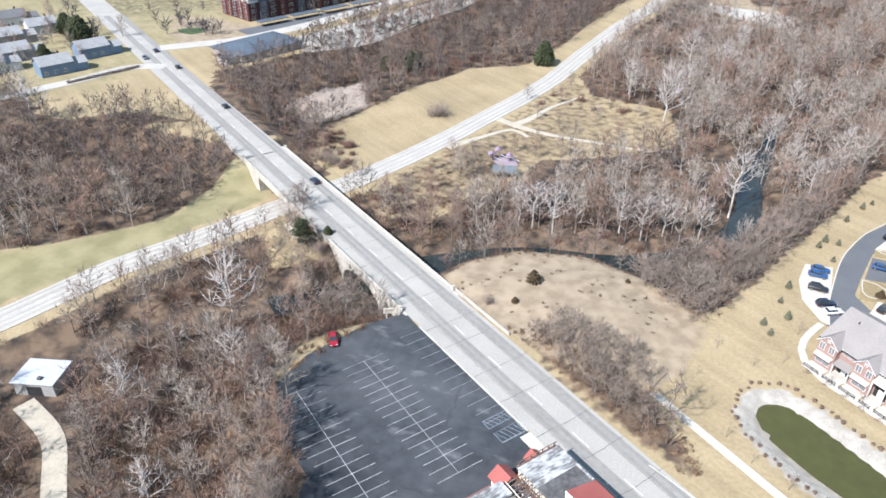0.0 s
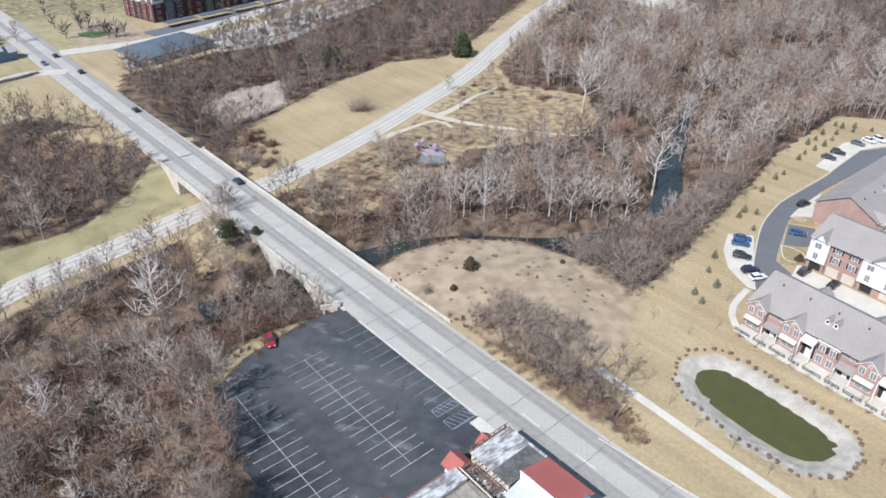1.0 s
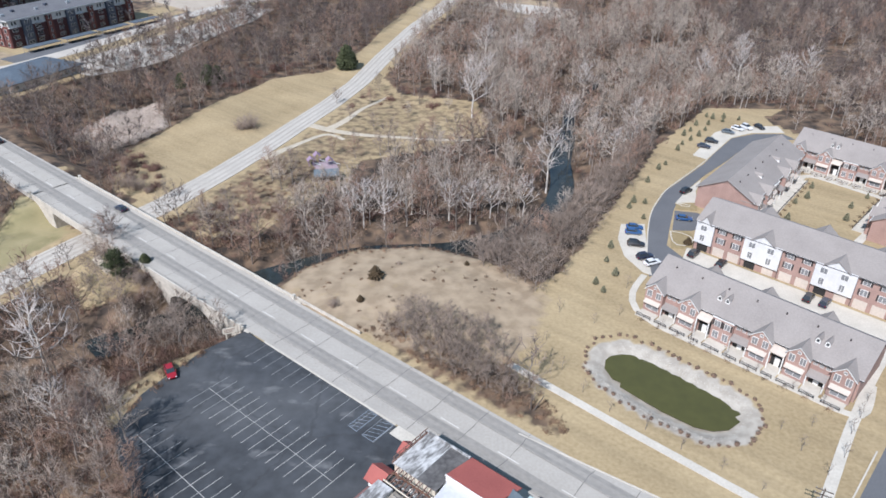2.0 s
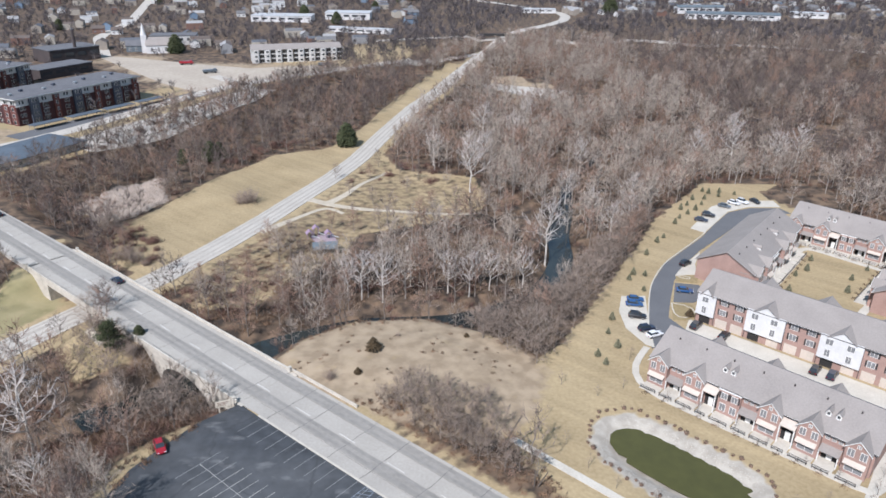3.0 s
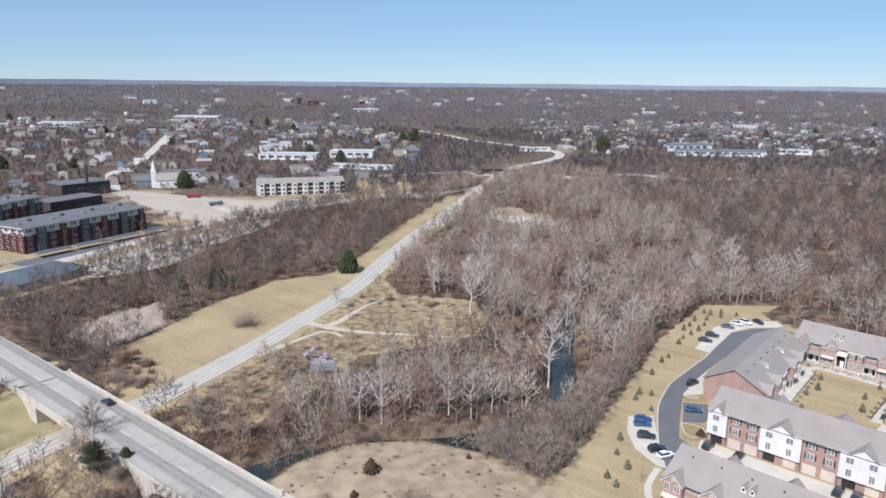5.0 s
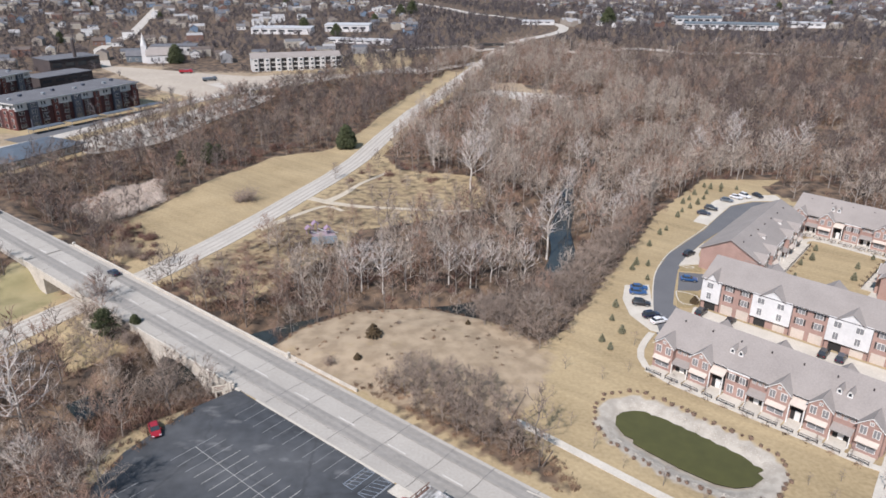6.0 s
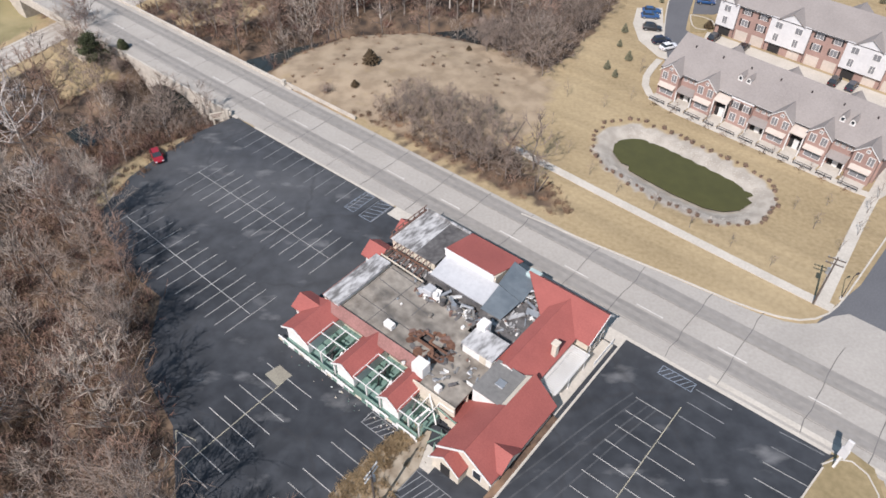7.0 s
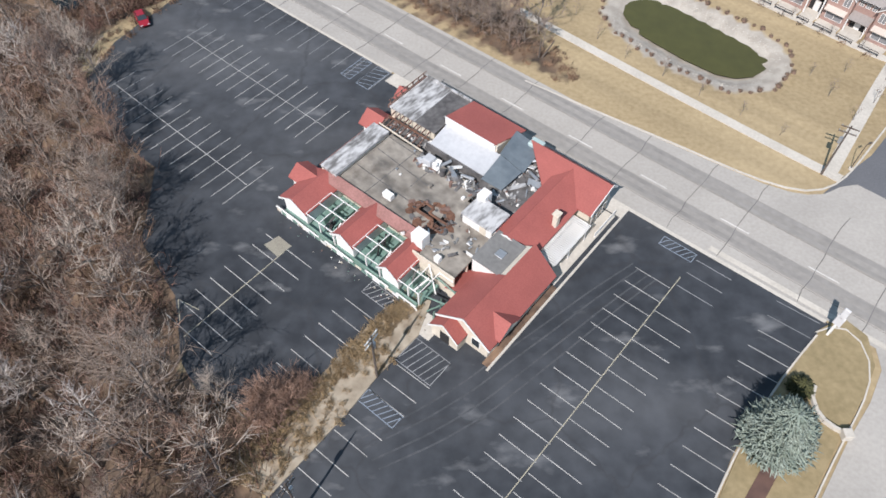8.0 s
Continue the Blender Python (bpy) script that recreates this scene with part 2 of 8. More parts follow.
TWIGS_BROWN = surface("russet_twigs", (0.385, 0.25, 0.185), (0.125, 0.077, 0.057), grain=0.6, patch=0.05, rough=0.95, bump=0.0)
TWIGS_PALE = surface("ashen_twigs", (0.44, 0.372, 0.31), (0.25, 0.205, 0.168), grain=0.6, patch=0.05, rough=0.95, bump=0.0)
BRUSH = surface("dry_brush", (0.28, 0.178, 0.112), (0.075, 0.049, 0.036), grain=0.5, patch=0.05, rough=0.95, bump=0.0, spread=(0.38, 0.60))
RUSSET = surface("dark_russet_brush", (0.19, 0.105, 0.078), (0.085, 0.050, 0.041), grain=0.6, patch=0.06, rough=0.95, bump=0.0)
REEDS = surface("pale_dry_reeds", (0.56, 0.48, 0.42), (0.42, 0.35, 0.30), grain=0.5, patch=0.12, rough=0.95, bump=0.0, island=0.2)
NEEDLES = surface("dark_conifer_needles", (0.072, 0.082, 0.034), (0.032, 0.041, 0.018), grain=1.2, patch=0.3, rough=0.9, bump=0.0, island=0.3)
NEEDLES_BLUE = surface("blue_spruce_needles", (0.30, 0.34, 0.29), (0.17, 0.21, 0.17), grain=1.5, patch=0.4, rough=0.9, bump=0.0, island=0.25)
NEEDLES_RUST = surface("rusty_juniper_needles", (0.105, 0.070, 0.035), (0.055, 0.040, 0.022), grain=1.5, patch=0.4, rough=0.9, bump=0.0, island=0.3)

# ---- building helpers ----
EX, EY = 0.775, -0.632       # along the main road, south-eastwards
NX, NY = 0.632, 0.775        # across it, towards the valley


def road_xy(e, n):
    """Plan coordinates of a point given along (e) and across (n) the main road."""
    return e * EX + n * NX, e * EY + n * NY


def link_mesh(name, verts, faces, material, parent=None, label="", smooth=False):
    me = bpy.data.meshes.new(name)
    me.from_pydata([tuple(v) for v in verts], [], [tuple(f) for f in faces])
    me.validate()
    for mt in (material if isinstance(material, (list, tuple)) else [material]):
        me.materials.append(mt)
    if smooth:
        me.polygons.foreach_set("use_smooth", [True] * len(me.polygons))
    ob = new(name, me)
    if parent is not None:
        ob.parent = parent
    if label:
        ob["label"] = label
    return ob


def part(name, bm, material, parent=None, label=""):
    """One bmesh as one mesh object under a thing or a part."""
    me = bpy.data.meshes.new(name)
    bm.to_mesh(me)
    bm.free()
    for mt in (material if isinstance(material, (list, tuple)) else [material]):
        me.materials.append(mt)
    ob = new(name, me)
    if parent is not None:
        ob.parent = parent
    if label:
        ob["label"] = label
    return ob


def empty(name, m, label, category, group="", kind=""):
    ob = new(name)
    ob.empty_display_size = 0.3
    ob.matrix_basis = m
    return tagged(ob, label, category, group, kind)


def box(bm, x0, x1, y0, y1, z0, z1, bevel=0.0, mi=0):
    """Adds a box, with its edges rounded by bevel."""
    r = bmesh.ops.create_cube(bm, size=1)
    vs = r["verts"]
    bmesh.ops.scale(bm, vec=(x1 - x0, y1 - y0, z1 - z0), verts=vs)
    bmesh.ops.translate(bm, vec=((x0 + x1) / 2, (y0 + y1) / 2, (z0 + z1) / 2), verts=vs)
    faces = {f for v in vs for f in v.link_faces}
    for f in faces:
        f.material_index = mi
    if bevel:
        es = list({e for v in vs for e in v.link_edges})
        bmesh.ops.bevel(bm, geom=es, offset=bevel, segments=1, affect="EDGES")
    return bm


def boxed(*args, **kw):
    return box(bmesh.new(), *args, **kw)


def solid(bm, top, z_of=None, thick=0.2, mi=0):
    """A slab under a polygon of (x, y, z) corners."""
    a = [bm.verts.new(p) for p in top]
    b = [bm.verts.new((p[0], p[1], p[2] - thick)) for p in top]
    k = len(top)
    fs = [bm.faces.new(a), bm.faces.new(b[::-1])]
    for i in range(k):
        j = (i + 1) % k
        fs.append(bm.faces.new((a[j], a[i], b[i], b[j])))
    for f in fs:
        f.material_index = mi
    bm.normal_update()
    if fs[0].normal.z < 0:
        bmesh.ops.reverse_faces(bm, faces=fs)
    return bm


def slab(top, thick=0.2):
    return solid(bmesh.new(), top, thick=thick)


def inside(px, py, poly):
    """Which of the points (numpy arrays) lie in the polygon."""
    hit = np.zeros(px.shape, bool)
    k = len(poly)
    for i in range(k):
        (x0, y0), (x1, y1) = poly[i], poly[(i + 1) % k]
        if y0 == y1:
            continue
        c = (y0 > py) != (y1 > py)
        hit ^= c & (px < (x1 - x0) * (py - y0) / (y1 - y0) + x0)
    return hit


def to_line(px, py, line, closed=False):
    """Distance of the points from a polyline."""
    d = np.full(px.shape, 1e9)
    k = len(line)
    for i in range(k if closed else k - 1):
        (x0, y0), (x1, y1) = line[i], line[(i + 1) % k]
        ux, uy = x1 - x0, y1 - y0
        t = np.clip(((px - x0) * ux + (py - y0) * uy) / (ux * ux + uy * uy + 1e-9), 0, 1)
        d = np.minimum(d, np.hypot(px - x0 - t * ux, py - y0 - t * uy))
    return d


def signed(px, py, poly):
    """Distance into the polygon, negative outside."""
    return np.where(inside(px, py, poly), 1, -1) * to_line(px, py, poly, True)


def step(a, b, v):
    t = np.clip((v - a) / (b - a), 0, 1)
    return t * t * (3 - 2 * t)


# ---- the plan ----
VALLEY = [(-39, 121), (-60, 108), (-64, 90), (-53, 72), (-46, 55), (-38, 36), (-33, 15), (-50, -60), (-280, -60), (-300, 90), (-215, 180), (-165, 195),
          (-122, 190), (-113, 203), (-140, 225), (-152, 270), (-132, 330), (-102, 385), (-72, 450), (-42, 520), (0, 620), (40, 705),
          (100, 700), (230, 640), (430, 500), (450, 360), (260, 290), (135, 276), (100, 274), (74, 240), (51, 204), (30, 164), (15, 150),
          (-4, 158), (-22, 156), (-33, 147), (-38, 138), (-33, 130)]
RIVER = [(-190, 20), (-140, 62), (-100, 106), (-76, 122), (-60, 138), (-47, 151), (-35, 158.5), (-26.5, 163), (-18, 166), (-6, 166.5), (3, 167.5), (14, 172.5), (22, 178),
         (29.5, 185.5), (35.5, 197), (39.5, 211), (40, 228), (46.5, 252), (52.4, 286), (80, 340), (130, 380), (210, 420)]
VALLEY_LINE = [(-150, 50), (-138, 84), (-131.5, 97), (-121.5, 123), (-107, 146), (-97.5, 164), (-83, 188), (-72, 212), (-62.5, 236), (-55, 258), (-46, 283),
               (-38, 311), (-29, 359), (-16.7, 417), (-3.6, 463), (10.5, 525), (28.7, 601), (50, 680), (82, 742), (112, 786), (132, 828), (142, 872), (141, 912), (128, 950), (104, 986), (69, 1046), (37, 1084), (3, 1186), (-60, 1300)]
MEADOW = [(-102, 198), (-112, 225), (-103, 253), (-91, 288), (-78, 314), (-54, 330), (-44, 358), (-34, 420), (-22, 470), (-8, 530), (4, 575), (22, 590), (4, 525), (-10, 463), (-22, 417), (-34, 360), (-43, 305), (-65, 238), (-87, 189)]
PICNIC = [(-79, 186), (-59, 232), (-50, 262), (-35, 312), (-26, 318), (-18, 296), (14, 285), (18, 262), (16, 250), (-4, 234), (-28, 224), (-30, 205), (-45, 186), (-50, 172), (-66, 168)]
SOUTH_FIELD = [(-175, 70), (-168, 116), (-146, 127), (-124, 150), (-121, 184), (-112, 182), (-101, 172), (-112, 150), (-122, 128), (-140, 94), (-150, 60)]
WEST_FIELD = [(-228, 216), (-212, 254), (-166, 220), (-176, 205), (-196, 190)]
UNDER_TREE = [(-92, 158), (-78, 147), (-70, 148), (-70, 138), (-82, 134), (-96, 150)]
BANK = [(-34, 131), (-29, 143), (-19, 150.5), (-4, 153), (5.4, 148), (13, 142), (19, 133), (15, 120), (8, 113), (-15, 124)]
FIELD = [(14, 112), (19, 131), (30, 148), (53, 190), (72, 226), (99, 262), (135, 262), (330, 200), (330, 60), (60, 70), (20, 88), (-20, 119)]
REED_BED = [(-134, 242), (-128, 262), (-114, 277), (-104, 254), (-110, 236), (-118, 229)]
PARK_SAND = [(25, 485), (35, 508), (52, 517), (60, 495), (77, 477), (73, 447), (61, 432), (47, 433), (38, 455)]
CITY = [(-160, 400), (-260, 300), (-700, 380), (-1500, 900), (-1300, 1900), (-300, 1500), (-60, 1150), (-20, 800), (-60, 600)]
GRAVEL = [(-262, 546), (-224, 534), (-190, 520), (-134, 500), (-92, 516), (-66, 512), (-70, 500), (-101, 474), (-130, 428), (-140, 415), (-175, 445)]


def ground_z(x, y):
    x, y = np.asarray(x, float), np.asarray(y, float)
    z = -6.2 * step(-4, 9, signed(x, y, VALLEY))
    z = z + 0.0 * x
    low = step(0.3, 1.0, -z / 6.2)
    z += low * (0.5 * np.sin(x * 0.05 + 1.3) * np.cos(y * 0.043) + 0.35 * np.sin(x * 0.11 + y * 0.09))
    z -= 2.6 * step(9, 4, to_line(x, y, RIVER)) * low
    flat = np.abs(to_line(x, y, VALLEY_LINE))
    road_bed = -6.2 + 6.0 * step(620, 820, y)
    z = np.where((flat < 16) & (low > 0.6), z + (road_bed - z) * step(14, 8, flat), z)
    # earth banked against the bridge between and beside its openings
    e, n = x * EX + y * EY, x * NX + y * NY
    bank = step(-169, -163, e) * step(-137, -144, e) + step(-196, -203, e) * step(-280, -262, e)
    bank = bank * step(51, 65.5, n) * step(76, 70, n)
    z = np.where(bank > 0.02, np.maximum(z, -6.4 + 5.2 * bank), z)
    # hummock of the sandy bank, and the pond's hollow
    z += 0.9 * step(0, 9, signed(x, y, BANK))
    z -= 1.7 * step(-0.6, 3.0, signed(x, y, POND))
    r = np.hypot(x, y)
    z += 47 * step(1500, 4700, r) ** 1.1 + 4 * step(700, 1500, r) * np.sin(x * 0.004 + 0.5) * np.cos(y * 0.0031)
    return z


POND = [(30.5, 109), (31.5, 113.5), (34.5, 116), (38.5, 116.8), (43, 114), (48.5, 108.8), (54, 103.2), (57, 98.5), (56.2, 94.4), (52.3, 90.8), (47.8, 90.2), (44, 92), (39, 96), (34.5, 100.6), (31.2, 105)]


def axis(lo, a, b, hi, fine):
    """Even steps between a and b, growing ones out to lo and hi."""
    mid = list(np.arange(a, b + 0.01, fine))
    up, down, d = [b], [a], fine
    while up[-1] < hi:
        d *= 1.13
        up.append(min(up[-1] + d, hi))
    d = fine
    while down[-1] > lo:
        d *= 1.13
        down.append(max(down[-1] - d, lo))
    return np.array(down[:0:-1] + mid + up[1:])


GX, GY = axis(-4600, -165, 140, 4600, 2.0), axis(-1500, 0, 320, 4700, 2.0)
MX, MY = np.meshgrid(GX, GY)
MZ = ground_z(MX, MY)


def lies(x, y):
    """Height of the ground sheet at points, by its own grid."""
    x, y = np.asarray(x, float), np.asarray(y, float)
    i = np.clip(np.searchsorted(GX, x) - 1, 0, len(GX) - 2)
    j = np.clip(np.searchsorted(GY, y) - 1, 0, len(GY) - 2)
    u, v = (x - GX[i]) / (GX[i + 1] - GX[i]), (y - GY[j]) / (GY[j + 1] - GY[j])
    return (MZ[j, i] * (1 - u) + MZ[j, i + 1] * u) * (1 - v) + (MZ[j + 1, i] * (1 - u) + MZ[j + 1, i + 1] * u) * v


def zz(x, y):
    return float(lies(x, y))


NW_VERGE = [(-42, 121), (-51, 113), (-58.8, 101.5), (-59.5, 92), (-55, 89), (-53.5, 100), (-46, 113)]


def woodland(x, y):
    """1 where trees and leaf litter cover the ground."""
    x, y = np.asarray(x, float), np.asarray(y, float)
    w = step(-4, 2, signed(x, y, VALLEY))
    ridge = inside(x, y, [(-150, 215), (-118, 200), (-95, 250), (-80, 320), (-45, 345), (-10, 430), (20, 520), (40, 640), (-20, 560), (-62, 505), (-100, 465), (-130, 415),
                          (-142, 360), (-155, 310), (-150, 280), (-150, 262), (-138, 235)])
    w = np.maximum(w, ridge)
    beyond = inside(x, y, [(100, 264), (140, 266), (330, 210), (800, 120), (1500, 700), (900, 720), (420, 690), (100, 720), (60, 690), (100, 400)])
    w = np.maximum(w, beyond)
    beyond = inside(x, y, [(121, 256), (121, 248), (124, 240), (133, 228), (175, 186), (215, 130), (340, 110), (340, 215), (140, 272)])
    w = np.maximum(w, beyond)
    w = np.maximum(w, inside(x, y, [(11, 151), (19.5, 134), (31, 148.5), (54, 190.5), (73, 226.5), (99, 262), (100, 276), (74, 242), (51, 206), (30, 166)]))
    w = np.maximum(w, inside(x, y, [(-174, 258), (-166, 266), (-150, 296), (-112, 226), (-126, 203), (-147, 221), (-166, 240)]))
    verge = 0.75 * step(-1.5, 2.5, signed(x, y, [(-14, 117), (-8, 124), (6, 116), (14, 111), (22, 95), (20, 91), (0, 106)]))
    w = np.maximum(w, verge)
    w = np.maximum(w, inside(x, y, [(-150, 205), (-185, 206), (-200, 190), (-225, 205), (-262, 215), (-330, 120), (-215, 170)]))
    w = np.maximum(w, inside(x, y, [(-60, 97), (-55, 90), (-46, 77), (-38.5, 72), (-37.5, 58), (-31, 49.5), (-29, 39), (-21, 34), (-16.5, 30.5), (-17.5, 24), (-22, 18), (-20, -20), (-70, -20), (-75, 70)]))
    w = np.maximum(w, 0.8 * inside(x, y, [(-42, 120), (-50, 113), (-58, 101), (-61, 95), (-66, 98), (-60, 112), (-48, 124)]))
    for clear in (NW_VERGE, MEADOW, PICNIC, SOUTH_FIELD, WEST_FIELD, UNDER_TREE, PARK_SAND, REED_BED):
        w = np.minimum(w, step(2, -1, signed(x, y, clear)))
    w = np.minimum(w, step(-1, 4, -signed(x, y, BANK)))
    w = np.minimum(w, step(8, 10, to_line(x, y, VALLEY_LINE)))
    return w


def build_ground():
    ny, nx = MX.shape
    idx = np.arange(ny * nx).reshape(ny, nx)
    quads = np.stack([idx[:-1, :-1], idx[:-1, 1:], idx[1:, 1:], idx[1:, :-1]], -1).reshape(-1, 4)
    me = bpy.data.meshes.new("ground")
    me.vertices.add(ny * nx)
    me.vertices.foreach_set("co", np.stack([MX, MY, MZ], -1).ravel().astype(np.float32))
    me.loops.add(quads.size)
    me.loops.foreach_set("vertex_index", quads.ravel().astype(np.int32))
    me.polygons.add(len(quads))
    me.polygons.foreach_set("loop_start", np.arange(0, quads.size, 4, dtype=np.int32))
    me.polygons.foreach_set("use_smooth", np.ones(len(quads), bool))
    me.update()
    far = step(480, 800, np.hypot(MX, MY))
    cover = np.zeros((ny, nx, 4), np.float32)
    cover[..., 0] = np.maximum.reduce([woodland(MX, MY), far * 1.2, 0.85 * step(0, 40, signed(MX, MY, CITY)), (0.44 + 0.08 * step(245, 225, MY)) * step(-4, 6, signed(MX, MY, PICNIC))])
    green = np.maximum(step(-3, 3, signed(MX, MY, SOUTH_FIELD)) * 0.75, step(-3, 3, signed(MX, MY, WEST_FIELD)) * 0.25)
    green = np.maximum(green, 0.55 * step(-185, -215, MX) * step(190, 230, MY) * step(470, 420, MY))
    verge_ = [(-74.0, 154.5), (-71.5, 158.0), (-30.5, 124.6), (-12.0, 114.0), (22.0, 92.5), (20.5, 90.0)]
    cover[..., 0] = np.maximum(cover[..., 0], 0.72 * step(-1.5, 1.5, signed(MX, MY, verge_)))
    cover[..., 1] = np.maximum(green, 0.35 * step(-2, 5, signed(MX, MY, UNDER_TREE)))
    sand = np.maximum(step(-9, -2, signed(MX, MY, BANK)) * 0.75, step(-3, 3, signed(MX, MY, PARK_SAND)))
    sand = np.maximum(sand, step(-6, 0, signed(MX, MY, GRAVEL)))
    sand = np.maximum(sand, 0.8 * step(-3, 3, signed(MX, MY, [(-248, 332), (-216, 286), (-192, 303), (-196, 326), (-226, 338)])))
    sand = np.maximum(sand, 0.16 * step(0, 30, signed(MX, MY, CITY)))
    cover[..., 2] = sand
    cover[..., 3] = step(-2.8, -0.8, signed(MX, MY, POND))
    at = me.attributes.new("cover", "FLOAT_COLOR", "POINT")
    at.data.foreach_set("color", cover.ravel())
    me.materials.append(GROUND)
    return tagged(new("ground", me), "dormant tan grass, leaf litter and sandy soil of a shallow valley", "ground", kind="structure")


build_ground()


def ribbon(name, line, widths, material, lift=0.10, label="", z=None, kind="structure", category="road", fine=2.0, parent=None):
    """A strip of road along a line, laid on the ground sheet, with a small thickness at its edges."""
    pts = []
    for (x0, y0), (x1, y1) in zip(line[:-1], line[1:]):
        k = max(1, int(math.hypot(x1 - x0, y1 - y0) / (fine + 0.004 * math.hypot(x0, y0))))
        pts += [(x0 + (x1 - x0) * i / k, y0 + (y1 - y0) * i / k) for i in range(k)]
    pts.append(line[-1])
    pts = np.array(pts)
    for _ in range(3):
        pts[1:-1] = (pts[:-2] + 2 * pts[1:-1] + pts[2:]) / 4
    tang = np.gradient(pts, axis=0)
    tang /= np.linalg.norm(tang, axis=1)[:, None] + 1e-9
    side = np.stack([tang[:, 1], -tang[:, 0]], 1)
    across = np.linspace(-0.5, 0.5, 5)
    w = np.full(len(pts), widths) if not isinstance(widths, (list, tuple)) else np.interp(np.linspace(0, 1, len(pts)), np.linspace(0, 1, len(widths)), widths)
    verts = []
    for p, s, wi in zip(pts, side, w):
        for a in across:
            q = p + s * a * wi
            verts.append((q[0], q[1], (zz(*q) if z is None else z) + lift))
        for a in (-0.5, 0.5):
            q = p + s * a * wi
            verts.append((q[0], q[1], (zz(*q) if z is None else z) - 0.25))
    faces = []
    for i in range(len(pts) - 1):
        a, b = i * 7, (i + 1) * 7
        for k in range(4):
            faces.append((a + k + 1, a + k, b + k, b + k + 1))
        faces.append((a, a + 5, b + 5, b))
        faces.append((a + 6, a + 4, b + 4, b + 6))
    ob = link_mesh(name, verts, faces, material, parent)
    return ob if parent is not None else tagged(ob, label, category, kind=kind)


def sheet(name, poly, material, z, label, category="pavement", thick=0.3, kind="structure"):
    """A flat paved area with a real edge."""
    bm = bmesh.new()
    solid(bm, [(x, y, z) for x, y in poly], thick=thick)
    bmesh.ops.triangulate(bm, faces=[f for f in bm.faces if len(f.verts) > 4])
    return tagged(part(name, bm, material), label, category, kind=kind)


# ---- roads, parking lot, bridge ----
def en_poly(pts):
    return [road_xy(e, n) for e, n in pts]


LOT = en_poly([(-107, 67.0)]) + [(-47.5, 113), (-55, 100), (-57, 90), (-48, 77), (-41, 71.5), (-39.5, 58), (-33, 49.5), (-30, 40), (-27.5, 36.5), (-21, 34), (-16.5, 30.5), (-17.5, 24), (-22, 18), (-28, 5), (-10, -20), (12, -10),
                                 (30.4, 24.7), (33.7, 29.8), (41.2, 38.8), (47.7, 45)] + en_poly([(9.5, 67.0)])
lot = sheet("parking_lot", LOT, ASPHALT, 0.05, "dark sealed asphalt parking lot with faded stall lines", "parking lot")
sheet("road_east", en_poly([(-108, 67.35), (170, 67.35), (170, 88), (3, 92), (1.3, 90), (0.1, 87.3), (-1.7, 85.6), (-3.8, 84.5), (-7.5, 83.5), (-16, 82.6), (-25, 81.7), (-36, 80.7), (-108, 80.9)]), ROAD, 0.06,
      "worn pale concrete four-lane road with tarred joints", "road")
sheet("road_west", en_poly([(-205, 66.8), (-205, 80.9), (-330, 79.5), (-520, 79), (-1500, 79), (-1500, 67), (-330, 66.5)]), ROAD, 0.10,
      "worn pale concrete road running into town", "road", thick=2.0)
sheet("entrance_drive", [(55, 67.6), (59.3, 71.2), (64.5, 75.2), (92, 105.5), (110, 96), (120, 80), (75, 62), (62, 62)], ASPHALT_NEW, 0.035,
      "grey asphalt drive into the townhouse grounds", "road")

ribbon("valley_road", VALLEY_LINE, [9.4, 9.4, 9.4, 9.4, 9.6, 10, 10.5, 11, 11, 12, 14, 14], VALLEY_ROAD, 0.16, "pale worn valley road passing under the bridge", fine=1.6)
def beside(line, off):
    """The line shifted sideways by off metres."""
    out = []
    for i, (x, y) in enumerate(line):
        (x0, y0), (x1, y1) = line[max(i - 1, 0)], line[min(i + 1, len(line) - 1)]
        k = math.hypot(x1 - x0, y1 - y0)
        out.append((x - (y1 - y0) / k * off, y + (x1 - x0) / k * off))
    return out


WORN_ASPHALT = surface("tyre_darkened_asphalt", (0.42, 0.387, 0.343), (0.32, 0.294, 0.26), grain=1.0, patch=0.1, rough=0.9, bump=0.1)
for off, wide in ((-2.9, 1.0), (-0.9, 0.8), (1.6, 1.1), (3.6, 0.7)):
    ribbon("wheel_track", beside(VALLEY_LINE[:16], off), wide, WORN_ASPHALT, 0.185, "darker wheel track along the valley road", category="road marking", fine=1.6)
FOOTPATH = surface("pale_gravel_path", (0.50, 0.44, 0.35), (0.38, 0.33, 0.26), grain=1.5, patch=0.3, rough=0.95)
TRAIL = [[(-54, 259), (-43, 252.5), (-30, 247), (-13, 244.6), (4, 244), (15, 247)], [(-44, 252.5), (-38, 261), (-33, 276), (-24, 292)], [(-62, 224), (-50, 240), (-43, 250.5), (-36, 243)],
         [(-90, 157), (-84, 148), (-80, 145)]]
for line in TRAIL:
    ribbon("footpath", line, [4.0, 2.0, 1.5], FOOTPATH, 0.10, "pale gravel footpath through the picnic meadow", category="path")
SIDE_ROADS = ([(-152, 296), (-141, 313), (-126, 349), (-108, 405), (-120, 440), (-150, 470)], [(-198, 256), (-212, 252), (-219, 231), (-228, 214), (-260, 150)],
              [(-217, 279), (-203, 291), (-190, 302), (-173, 334), (-153, 389), (-134, 433), (-100, 473), (-66, 503), (-20, 560), (30, 620)],
              [(-252, 540), (-300, 640), (-320, 760), (-420, 1100)])
for line, w in zip(SIDE_ROADS[:1] + SIDE_ROADS[1:], (8, 7, 9, 10)):
    ribbon("side_road", line, w, VALLEY_ROAD, 0.14, "pale side road among houses", fine=3)

